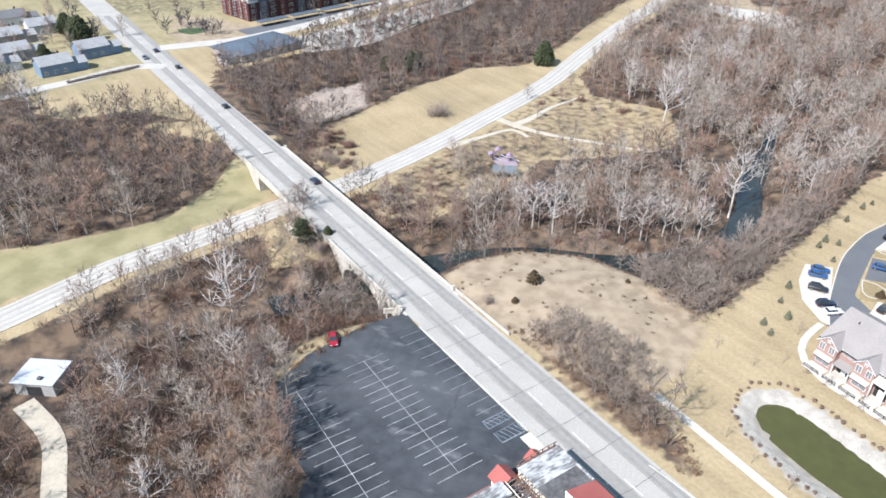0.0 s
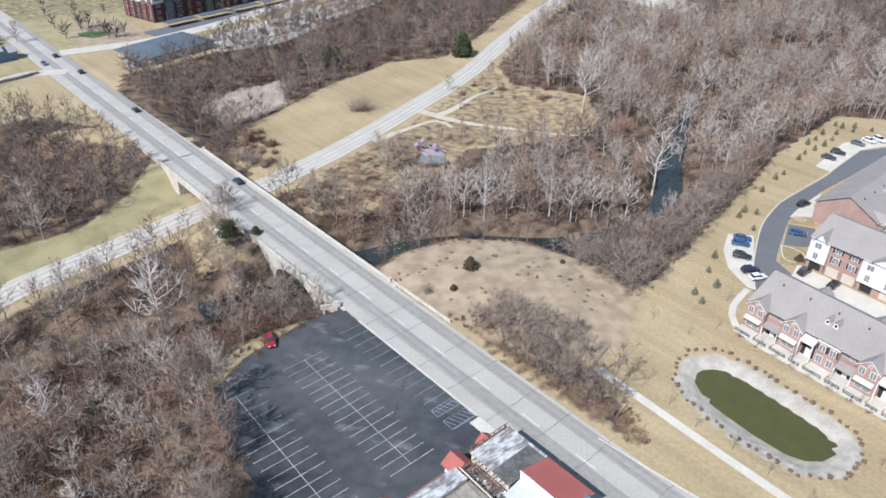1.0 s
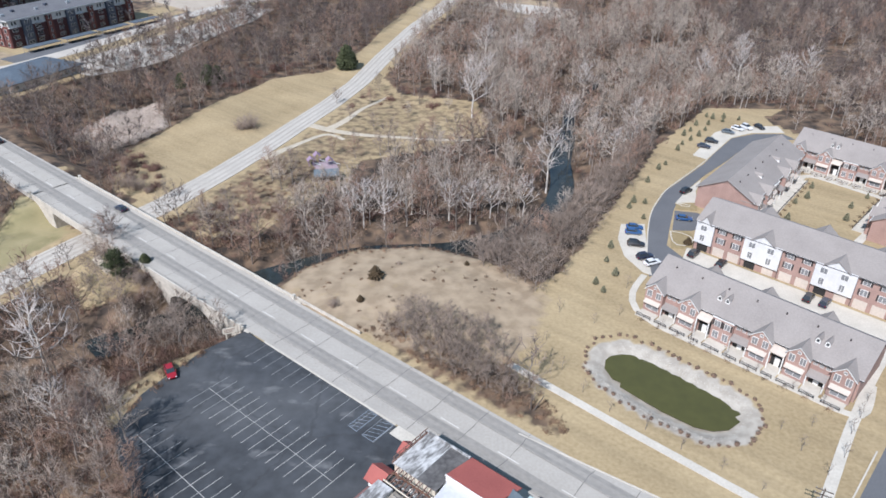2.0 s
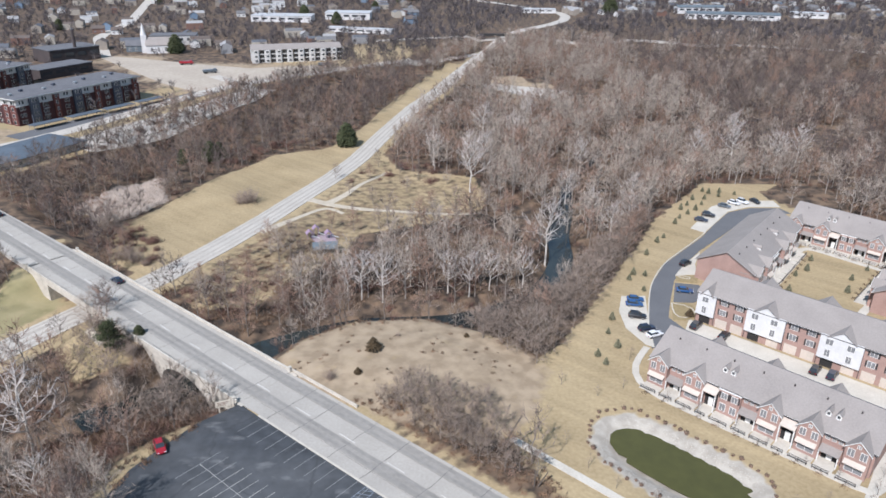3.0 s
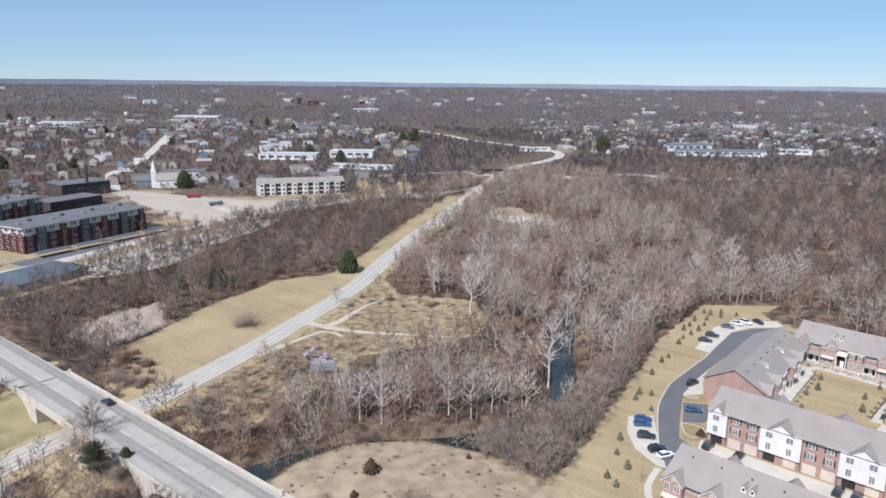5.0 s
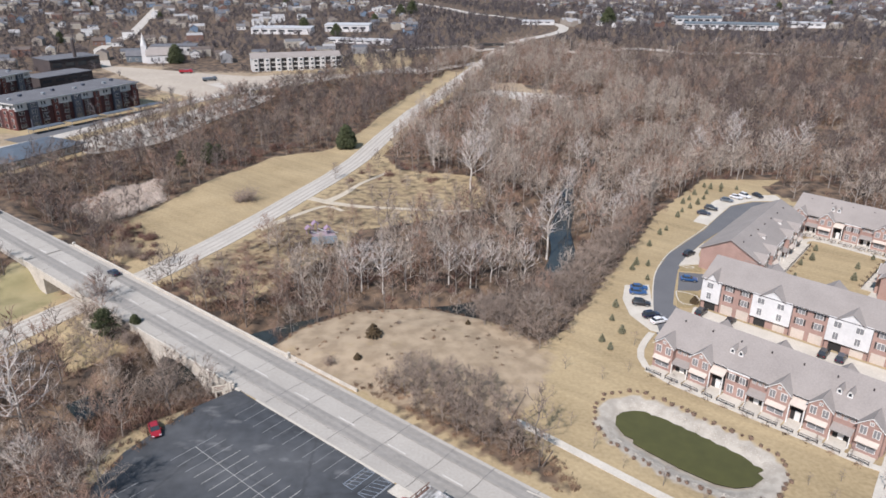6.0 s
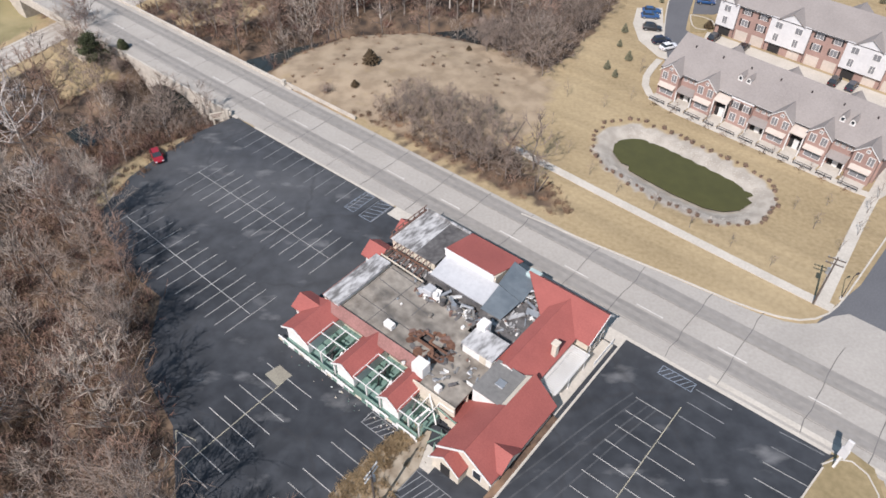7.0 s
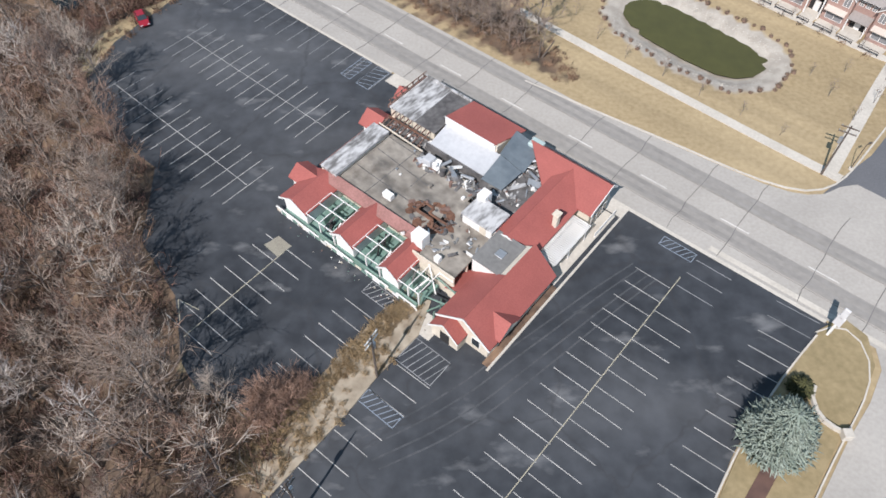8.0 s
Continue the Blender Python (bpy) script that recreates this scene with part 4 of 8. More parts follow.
east_ = (wood_spots[:, 0] > 120) & (wood_spots[:, 1] > 200) & (RS.rand(len(wood_spots)) < 0.6)
wood_spots[east_, 5] = 8 + RS.randint(0, 3, east_.sum())
mid_ = (~west_) & (wood_spots[:, 0] < 150) & (wood_spots[:, 1] > 170) & (RS.rand(len(wood_spots)) < 0.6)
wood_spots[mid_, 5] = np.array((3, 6, 1, 3))[RS.randint(0, 4, mid_.sum())]
sow("woods", MID, wood_spots, [BARK, TWIGS, BRUSH, TWIGS_BROWN, TWIGS_PALE, BARK_TAN, TWIGS_DARK], "dense bare grey-brown winter woods on the valley floor", "woods")
CLOSE_SPOTS = spots_for(px[close], py[close], (0.55, 1.1))
qx, qy = scatter(near_zone, 4.4, wood_mask, 0.85)
sw_zone = [(-130, 10), (-130, 60), (-95, 125), (-60, 128), (-40, 119), (-36, 72), (-10, 30), (-12, 10), (-30, -20), (-90, -20)]
sx, sy = scatter(sw_zone, 2.3, lambda x, y: wood_mask(x, y, 0.3), 0.95)
qx, qy = np.concatenate([qx, sx]), np.concatenate([qy, sy])
sow("undergrowth", LOW, spots_for(qx, qy, (0.6, 1.3), 5), [BARK, TWIGS_BROWN, BRUSH, RUSSET], "tangled dry brown undergrowth between the trees", "undergrowth")
print("woods", len(px), close.sum(), len(qx))

# trees one could walk up to: each its own
NEAR = [bare_tree(140 + k, 11.5, 14, 150, 520, sides=5, twig_r=0.024, twig_len=1.5, spread=0.40, low=0.22) for k in range(6)]
near_meshes = []
for wood, fine in NEAR:
    v, f, m = wood.arrays()
    v2, f2, m2 = fine.arrays()
    near_meshes.append((raw_mesh("tree", v, f, [BARK]), raw_mesh("crown", v2, f2, [(TWIGS, TWIGS_BROWN, TWIGS_PALE, TWIGS_DARK)[(2, 0, 1, 0, 1, 3)[len(near_meshes)]]])))


def plant(meshes, x, y, z, turn, size, label, group="bare trees of the valley", category="tree", name="tree"):
    ob = new(name, meshes[0])
    crown = new("crown", meshes[1])
    crown.parent = ob
    ob.matrix_basis = pose(x, y, z, 0, 0, math.degrees(turn)) @ Matrix.Diagonal((size, size, size, 1))
    return tagged(ob, label, category, group)


stand = 2.4 + 2.2 * np.sin(CLOSE_SPOTS[:, 0] * 0.13 + 1.1 * np.sin(CLOSE_SPOTS[:, 1] * 0.07)) * np.cos(CLOSE_SPOTS[:, 1] * 0.11 + 0.6) + RS.uniform(-0.9, 1.1, len(CLOSE_SPOTS))
CLOSE_SPOTS[:, 5] = np.clip(np.round(stand), 0, 5)         # like trees stand together
for x, y, z, a, s, w in CLOSE_SPOTS[:300]:
    plant(near_meshes[int(w) % 6], x, y, z, a, s, "leafless grey-brown tree in the valley woods")
if len(CLOSE_SPOTS) > 300:
    slim = [bare_tree(140 + k, 11.5, 12, 90, 200, sides=3, thin=1, twig_r=0.034, twig_len=1.6, spread=0.40, low=0.22) for k in range(6)]
    sow("woods", [both(p, (0, 1 + k % 3)) for k, p in enumerate(slim)], CLOSE_SPOTS[300:], [BARK, TWIGS, TWIGS_BROWN, TWIGS_PALE], "bare grey-brown trees beside the parking lot", "woods")


# ---- building kit ----
RED = surface("red_shingle_roof", (0.365, 0.104, 0.086), (0.275, 0.078, 0.066), grain=5, patch=0.25, rough=0.75, bump=0.2)
PINK = surface("sun_bleached_red_roof", (0.34, 0.17, 0.15), (0.21, 0.105, 0.09), grain=4, patch=0.4, rough=0.85)
WHITE = surface("white_painted_wood", (0.80, 0.79, 0.76), (0.66, 0.64, 0.60), grain=4, patch=0.5, rough=0.7, bump=0.1)
MEMBRANE = surface("white_roof_membrane", (0.52, 0.525, 0.535), (0.42, 0.425, 0.435), grain=2, patch=0.3, rough=0.55, bump=0.1)
CREAM = surface("cream_stucco", (0.68, 0.61, 0.50), (0.52, 0.46, 0.37), grain=3, patch=0.4, rough=0.9)
FLATROOF = surface("brown_gravel_roof", (0.37, 0.335, 0.285), (0.15, 0.13, 0.108), grain=0.8, patch=0.33, rough=0.95, bump=0.25)
weathered(FLATROOF, 0.10, 0.45, (0.085, 0.078, 0.07), (0.50, 0.70), 0.7)
PEELED = surface("peeling_white_roof", (0.50, 0.495, 0.49), (0.14, 0.135, 0.13), grain=1.6, patch=0.6, rough=0.8, bump=0.3, spread=(0.42, 0.60), stretch=(1.3, 0.45, 1.0))
CHARRED = surface("charred_debris", (0.15, 0.143, 0.14), (0.055, 0.052, 0.052), grain=1.4, patch=0.5, rough=0.9, bump=0.4)
SLATE = surface("blue_grey_sheet_metal", (0.175, 0.205, 0.225), (0.12, 0.145, 0.165), grain=1.2, patch=0.4, rough=0.5, bump=0.1, metal=0.2)
GREENFLOOR = surface("green_painted_floor", (0.19, 0.29, 0.25), (0.11, 0.19, 0.16), grain=2, patch=0.5, rough=0.8)
GREENFRAME = surface("green_painted_frame", (0.20, 0.30, 0.25), (0.12, 0.20, 0.16), grain=3, patch=0.5, rough=0.8)
RUST = surface("rusty_brown_panels", (0.19, 0.092, 0.055), (0.085, 0.046, 0.032), grain=2, patch=0.6, rough=0.9, bump=0.3)
TIMBER = surface("charred_rafters", (0.23, 0.14, 0.11), (0.13, 0.08, 0.065), grain=3, patch=0.5, rough=0.9)
GREYROOF = surface("grey_flat_roof", (0.215, 0.21, 0.20), (0.15, 0.147, 0.14), grain=2, patch=0.3, rough=0.9)
# near-black for dark parts, and for panels that stand in for shade
DARK = surface("near_black_and_shade", (0.030, 0.028, 0.027), (0.018, 0.017, 0.017), grain=2, patch=0.4, rough=0.9)
GLASS = pane_material("window_glass", (0.035, 0.042, 0.05))
STEEL = surface("galvanised_steel", (0.50, 0.51, 0.52), (0.38, 0.39, 0.40), grain=3, patch=0.6, rough=0.45, metal=0.7)
AQUA = surface("faded_aqua_metal", (0.45, 0.55, 0.53), (0.33, 0.42, 0.41), grain=2, patch=0.6, rough=0.7)


def gable_planes(bm, x0, x1, y0, y1, z0, z1, ridge="y", over=0.3, thick=0.16, at=0.5):
    """Two roof slabs meeting on a ridge along y (or x), resting on walls between the given lines."""
    if ridge == "y":
        xm = x0 + (x1 - x0) * at
        for a, b in ((x0, xm), (x1, xm)):
            s = over / abs(xm - a)
            e, ze = a + (a - xm) * s, z0 - (z1 - z0) * s
            solid(bm, [(e, y0 - over, ze), (b, y0 - over, z1), (b, y1 + over, z1), (e, y1 + over, ze)], thick=thick)
    else:
        ym = y0 + (y1 - y0) * at
        for a, b in ((y0, ym), (y1, ym)):
            s = over / abs(ym - a)
            e, ze = a + (a - ym) * s, z0 - (z1 - z0) * s
            solid(bm, [(x0 - over, e, ze), (x0 - over, b, z1), (x1 + over, b, z1), (x1 + over, e, ze)], thick=thick)
    return bm


def gable_wall(bm, x0, x1, y0, y1, zb, z0, z1, ridge="y", at=0.5):
    """A solid body with a gabled top."""
    if ridge == "y":
        xm = x0 + (x1 - x0) * at
        prof = [(x0, zb), (x1, zb), (x1, z0), (xm, z1), (x0, z0)]
        rings = [[bm.verts.new((x, y, z)) for x, z in prof] for y in (y0, y1)]
    else:
        ym = y0 + (y1 - y0) * at
        prof = [(y0, zb), (y1, zb), (y1, z0), (ym, z1), (y0, z0)]
        rings = [[bm.verts.new((x, y, z)) for y, z in prof] for x in (x0, x1)]
    fs = [bm.faces.new(rings[0]), bm.faces.new(rings[1][::-1])]
    for i in range(5):
        j = (i + 1) % 5
        fs.append(bm.faces.new((rings[0][j], rings[0][i], rings[1][i], rings[1][j])))
    bmesh.ops.recalc_face_normals(bm, faces=fs)
    return bm


def beam(bm, a, b, w=0.14, h=0.14):
    """A squared timber from a to b."""
    a, b = Vector(a), Vector(b)
    d = b - a
    r = bmesh.ops.create_cube(bm, size=1)
    m = Matrix.Translation((a + b) / 2) @ d.to_track_quat("X", "Z").to_matrix().to_4x4() @ Matrix.Diagonal((d.length, w, h, 1))
    bmesh.ops.transform(bm, matrix=m, verts=r["verts"])
    return bm


def beams(pairs, w=0.14, h=0.14):
    bm = bmesh.new()
    for a, b in pairs:
        beam(bm, a, b, w, h)
    return bm


ROAD_FRAME = Matrix(((EX, NX, 0, 0), (EY, NY, 0, 0), (0, 0, 1, 0), (0, 0, 0, 1)))


# ---- the gutted restaurant: local x along the road (e), y across it (n) ----
def restaurant():
    b = empty("restaurant", ROAD_FRAME.copy(), "derelict fire-damaged restaurant with red roofs and white walls", "building")

    def P(name, bm, mt, parent=b, label=""):
        return part(name, bm, mt, parent, label)

    # flat roof round a burnt-out hole
    for x0, x1, y0, y1 in ((-52.0, -40.3, 43.0, 53.8), (-40.3, -35.4, 47.2, 53.8), (-40.3, -37.6, 43.0, 45.6), (-37.6, -35.4, 43.0, 44.6), (-38.6, -36.9, 46.2, 47.2), (-35.4, -29.6, 40.2, 51.0), (-36.0, -34.4, 51.0, 53.8)):
        P("flat_roof", boxed(x0, x1, y0, y1, 3.75, 4.0), FLATROOF, label="brown gravel flat roof with dark seams")
    P("body_wall", boxed(-52.0, -29.6, 42.9, 43.1, 0, 3.75), CREAM)
    P("body_wall", boxed(-52.2, -52.0, 43.1, 54.2, 0, 4.06), FLATROOF)
    P("body_wall", boxed(-36.2, -29.4, 40.0, 40.2, 0, 4.3), CREAM)
    P("hole_floor", boxed(-41.3, -36.0, 44.2, 48.6, 2.9, 3.1), CHARRED, label="charred rubble under the hole")
    for x0, x1, y0, y1, h in ((-40.5, -40.1, 45.5, 47.3, 0.45), (-40.3, -38.6, 47.0, 47.4, 0.35), (-38.8, -38.4, 46.1, 47.2, 0.4), (-38.6, -35.4, 46.0, 46.35, 0.4), (-40.2, -37.5, 45.3, 45.75, 0.5), (-37.7, -37.3, 44.5, 45.6, 0.45), (-37.5, -35.3, 44.3, 44.7, 0.4), (-35.5, -35.1, 44.5, 46.2, 0.35), (-37.2, -36.2, 44.9, 45.4, 0.2)):
        P("torn_panel", boxed(x0, x1, y0, y1, 3.9, 4.0 + h * 0.4, bevel=0.08), RUST)
    hr_ = random.Random(12)
    for k in range(14):                 # scorched roof plates lying round the hole
        a_ = 6.28 * k / 14
        w_ = hr_.uniform(0.5, 1.1)
        sp_ = slab([(w_ * math.cos(b_) * hr_.uniform(0.7, 1.2), w_ * 0.7 * math.sin(b_) * hr_.uniform(0.7, 1.2), 0.0) for b_ in (0.2, 1.3, 2.4, 3.4, 4.5, 5.6)], 0.03)
        bmesh.ops.transform(sp_, matrix=pose(-38.0 + 3.1 * math.cos(a_), 45.9 + 2.1 * math.sin(a_), 4.03 + 0.004 * k, 0, 0, hr_.uniform(0, 360)), verts=sp_.verts[:])
        P("scorched_plate", sp_, (RUST, CHARRED, RUST, TIMBER)[k % 4])
    for k in range(34):
        a_ = hr_.uniform(0, 6.28)
        x, y = -38.2 + 3.0 * math.cos(a_) * hr_.uniform(0.75, 1.1), 46.0 + 2.0 * math.sin(a_) * hr_.uniform(0.7, 1.15)
        bt = boxed(-hr_.uniform(0.2, 0.7), hr_.uniform(0.2, 0.7), -0.18, 0.18, -0.05, 0.05)
        bmesh.ops.transform(bt, matrix=pose(x, y, 4.02 + hr_.uniform(-0.15, 0.25), hr_.uniform(-35, 35), hr_.uniform(-35, 35), hr_.uniform(0, 180)), verts=bt.verts[:])
        P("torn_panel", bt, (RUST, RUST, CHARRED, TIMBER)[k % 4])
    for k, (x0, y0, x1, y1) in enumerate(((-52, 50.5, -41, 49.6), (-52, 46.4, -41.5, 46.0), (-47.6, 43.2, -47.2, 54), (-43.6, 48, -43.4, 54), (-52, 53.2, -36.5, 52.6))):
        P("roof_seam", beams([((x0, y0, 4.012), (x1, y1, 4.012))], 0.10, 0.03), CHARRED)
    rr = random.Random(3)
    for k in range(16):
        x, y, s = rr.uniform(-51, -35), rr.uniform(43.6, 53.5), rr.uniform(0.15, 0.45)
        if -41.6 < x < -35.6 and y < 49:
            continue
        P("roof_vent" if k % 3 else "roof_box", boxed(x, x + s, y, y + s * 1.3, 4.0, 4.0 + s * rr.uniform(0.5, 1.4), bevel=0.04), (STEEL, WHITE, FLATROOF, CHARRED)[k % 4])
    for x, y, w, d, h in ((-45.3, 44.3, 1.5, 0.9, 0.9), (-37.3, 41.0, 1.9, 1.6, 2.0), (-33.2, 40.6, 0.8, 0.8, 0.9)):
        P("roof_unit", boxed(x, x + w, y, y + d, 4.0, 4.0 + h, bevel=0.06), WHITE)

    # NW strip of peeled roof and its bleached red skirt
    P("strip_roof", boxed(-55.2, -52.2, 42.6, 53.4, 4.4, 4.9, bevel=0.05), PEELED, label="peeling white roof edge")
    P("strip_wall", boxed(-55.1, -52.3, 42.7, 53.3, 0, 4.4), CREAM)
    sk = bmesh.new()
    solid(sk, [(-55.2, 43.5, 4.5), (-56.6, 43.5, 3.2), (-56.6, 52.2, 3.2), (-55.2, 52.2, 4.5)], thick=0.15)
    P("skirt_roof", sk, PINK)
    # entrance hut and the corner bay behind it
    for x0, x1, y0, y1, z0, z1 in ((-58.2, -55.3, 53.6, 57.2, 3.0, 4.3), (-58.0, -55.8, 61.0, 63.6, 3.0, 4.0)):
        hut = P("porch_hut", gable_wall(bmesh.new(), x0 + 0.2, x1, y0 + 0.2, y1 - 0.2, 0, z0, z1, ridge="x"), WHITE)
        P("hut_roof", gable_planes(bmesh.new(), x0, x1, y0, y1, z0, z1 + 0.05, ridge="x"), RED, hut)
    P("corner_wall", boxed(-55.6, -47.2, 57.4, 65.6, 0, 4.7), CREAM)
    P("corner_roof", boxed(-55.8, -50.8, 57.2, 65.8, 4.7, 4.95, bevel=0.04), PEELED)
    P("corner_roof", boxed(-50.8, -47.0, 57.2, 65.8, 4.7, 4.9, bevel=0.04), CHARRED)
    P("parapet", boxed(-55.9, -47.0, 65.6, 65.9, 4.6, 5.2), PEELED)
    P("parapet", boxed(-55.95, -55.65, 57.2, 65.6, 4.6, 5.15), TIMBER)
    for k in range(7):
        y = 57.6 + 1.25 * k
        P("rail_post", boxed(-55.9, -55.75, y, y + 0.12, 5.1, 5.9), TIMBER)
    P("rail_bar", boxed(-55.9, -55.78, 57.4, 65.8, 5.8, 5.9), TIMBER)
    # exposed rafters between strip and corner
    P("rubble_floor", boxed(-55, -47.2, 54.2, 57.4, 2.4, 2.7), CHARRED)
    for k in range(9):
        x = -54.6 + 0.85 * k
        P("rafter", beams([((x, 54.2, 4.1 + rr.uniform(-0.2, 0.1)), (x + rr.uniform(-0.2, 0.2), 57.5, 4.75))], 0.12, 0.2), TIMBER)
    P("beam", beams([((-55, 54.2, 4.25), (-46.5, 54.0, 4.1))], 0.16, 0.2), CREAM)
    P("beam", beams([((-54.6, 55.8, 4.75), (-47, 56.0, 4.55))], 0.2, 0.2), RUST)

    # hall with a red slope to the road and a white membrane slope behind
    P("hall_wall", gable_wall(bmesh.new(), -47.0, -38.0, 59.9, 65.6, 0, 4.7, 5.9, ridge="x", at=0.02), CREAM)
    hr = bmesh.new()
    solid(hr, [(-47.2, 59.8, 6.15), (-38.4, 59.8, 6.15), (-37.4, 66.1, 4.9), (-46.9, 66.1, 4.9)], thick=0.18)
    P("hall_roof", hr, RED)
    hw = bmesh.new()
    solid(hw, [(-46.8, 59.8, 5.05), (-37.2, 59.8, 5.05), (-36.6, 55.6, 4.55), (-46.5, 55.6, 4.55)], thick=0.18)
    P("membrane_slope", hw, MEMBRANE, label="smooth white membrane roof")
    P("clerestory_wall", boxed(-47.1, -38.2, 59.72, 59.9, 4.6, 6.0), WHITE)
    P("ridge_flashing", beams([((-47.2, 59.74, 6.15), (-38.4, 59.74, 6.15))], 0.22, 0.1), WHITE)
    # sagging sheet metal and burnt rubble
    sl = bmesh.new()
    solid(sl, [(-38.0, 64.6, 5.6), (-33.4, 64.2, 5.1), (-33.0, 59.4, 4.6), (-37.2, 59.6, 5.5)], thick=0.1)
    P("sheet_metal", sl, SLATE)
    sl = bmesh.new()
    solid(sl, [(-37.0, 59.5, 5.45), (-33.2, 59.3, 4.7), (-33.6, 55.2, 4.3), (-36.8, 54.9, 4.6)], thick=0.1)
    P("sheet_metal", sl, SLATE)
    P("burnt_roof", boxed(-37.0, -29.2, 50.8, 64.0, 3.3, 3.7), CHARRED)
    P("burnt_wall", boxed(-37.4, -22.4, 64.2, 64.6, 0, 4.2), CREAM)
    P("burnt_wall", boxed(-47.0, -37.0, 55.3, 55.55, 0, 4.45), CHARRED)
    P("burnt_bay", boxed(-46.8, -37.0, 53.9, 55.3, 2.6, 2.9), CHARRED)
    rubble = (CHARRED, WHITE, STEEL, TIMBER, PEELED, CHARRED, GREYROOF)
    for k in range(300):
        zone = k % 6
        if zone < 2:
            x, y, z = rr.uniform(-36.5, -29.6), rr.uniform(51.2, 62.5), 3.7
        elif zone == 2 or zone == 4:
            x, y = rr.uniform(-46.5, -35.8), rr.uniform(51.6, 55.2)
            z = 4.0 if y < 53.8 else 2.9
        elif zone == 5:
            x, y, z = rr.uniform(-40, -29.8), rr.uniform(41.0, 47.4), 4.0
            if x < -35.2 and y > 44:
                continue
        else:
            x, y, z = rr.uniform(-54.5, -47.4), rr.uniform(54.4, 57.2), 2.7
        bmr = bmesh.new()
        r = bmesh.ops.create_cube(bmr, size=1)
        for v in r["verts"]:
            v.co += Vector((rr.uniform(-0.2, 0.2), rr.uniform(-0.2, 0.2), rr.uniform(-0.2, 0.2)))
        s = (rr.uniform(0.15, 1.3), rr.uniform(0.1, 0.45), rr.uniform(0.06, 0.4))
        bmesh.ops.transform(bmr, matrix=Matrix.Translation((x, y, z + s[2] * 0.4)) @ Euler((rr.uniform(-0.3, 0.3), rr.uniform(-0.3, 0.3), rr.uniform(0, 3.1))).to_matrix().to_4x4() @ Matrix.Diagonal((*s, 1)), verts=r["verts"])
        P("debris", bmr, rubble[rr.randrange(7)])
    for x, y in ((-43.2, 52.8), (-41.6, 52.5), (-39.9, 52.9)):
        bd = bmesh.new()
        bmesh.ops.create_cone(bd, cap_ends=True, segments=12, radius1=0.45, radius2=0.4, depth=0.9, matrix=Matrix.Translation((x, y, 4.45)))
        P("exhaust_fan", bd, (STEEL, WHITE, CHARRED)[int(-x) % 3])
    # torn ducts and slumped roof sheets among the rubble
    for x, y, z, a, ln_, r_ in ((-44.6, 53.0, 4.5, 20, 2.2, 0.32), (-42.6, 54.4, 4.0, 65, 1.8, 0.28), (-40.4, 53.4, 4.4, -30, 2.4, 0.3), (-38.6, 54.3, 4.1, 10, 2.0, 0.26), (-35.2, 57.0, 4.1, 50, 2.6, 0.3), (-31.8, 60.2, 4.2, -20, 2.2, 0.28), (-33.4, 62.0, 4.6, 35, 1.8, 0.26)):
        du = bmesh.new()
        d_ = Vector((math.cos(radians(a)), math.sin(radians(a)), 0.15)) * ln_ / 2
        bmesh.ops.create_cone(du, cap_ends=True, segments=10, radius1=r_, radius2=r_ * 0.9, depth=ln_, matrix=Matrix.Translation((x, y, z)) @ d_.to_track_quat("Z", "Y").to_matrix().to_4x4())
        P("duct", du, STEEL)
    for x, y, z, w_, d_, tilt, a, mt in ((-43.6, 53.4, 4.6, 1.6, 0.9, 25, 15, WHITE), (-41.0, 54.6, 4.2, 1.9, 0.8, -20, 40, WHITE), (-45.4, 52.6, 4.3, 1.2, 1.0, 12, 70, MEMBRANE), (-39.2, 53.0, 4.3, 1.5, 0.7, 30, -20, CHARRED),
                                        (-36.6, 52.6, 4.2, 1.3, 0.9, -18, 5, CHARRED), (-34.8, 55.6, 4.1, 2.0, 0.8, 10, 30, GREYROOF), (-32.4, 57.4, 4.0, 2.4, 0.7, -8, 55, PEELED), (-31.0, 59.2, 4.1, 1.8, 1.0, 15, 20, STEEL), (-33.0, 61.2, 4.4, 1.5, 1.2, -25, 10, WHITE)):
        sh = boxed(-w_ / 2, w_ / 2, -d_ / 2, d_ / 2, -0.04, 0.04)
        bmesh.ops.transform(sh, matrix=pose(x, y, z, tilt, tilt * 0.4, a), verts=sh.verts[:])
        P("torn_sheet", sh, mt)
    P("roof_unit", boxed(-45.0, -43.6, 52.2, 53.6, 4.0, 5.3, bevel=0.08), MEMBRANE)
    P("aqua_vent", boxed(-35.4, -33.4, 63.6, 65.2, 4.4, 5.7, bevel=0.1), AQUA)
    P("chimney", boxed(-34.6, -33.2, 51.0, 52.6, 3.7, 6.6, bevel=0.08), WHITE)

    # white-topped plant room
    P("plant_room", boxed(-34.4, -29.7, 47.9, 51.4, 3.9, 5.6), WHITE)
    P("plant_roof", boxed(-34.6, -29.5, 47.7, 51.6, 5.6, 5.82, bevel=0.05), PEELED)
    P("plant_door", boxed(-31.6, -30.6, 47.83, 47.9, 4.0, 5.4), CREAM)

    # east wing: long red gable, a shorter one along the road
    P("wing_wall", gable_wall(bmesh.new(), -29.2, -24.6, 49.0, 63.8, 0, 4.3, 5.5, ridge="y", at=0.3), CREAM)
    wr = bmesh.new()
    solid(wr, [(-27.85, 48.6, 5.72), (-27.85, 64.2, 5.72), (-23.9, 64.2, 4.1), (-23.9, 48.6, 4.1)], thick=0.2)
    P("wing_roof", wr, RED)
    wr = bmesh.new()
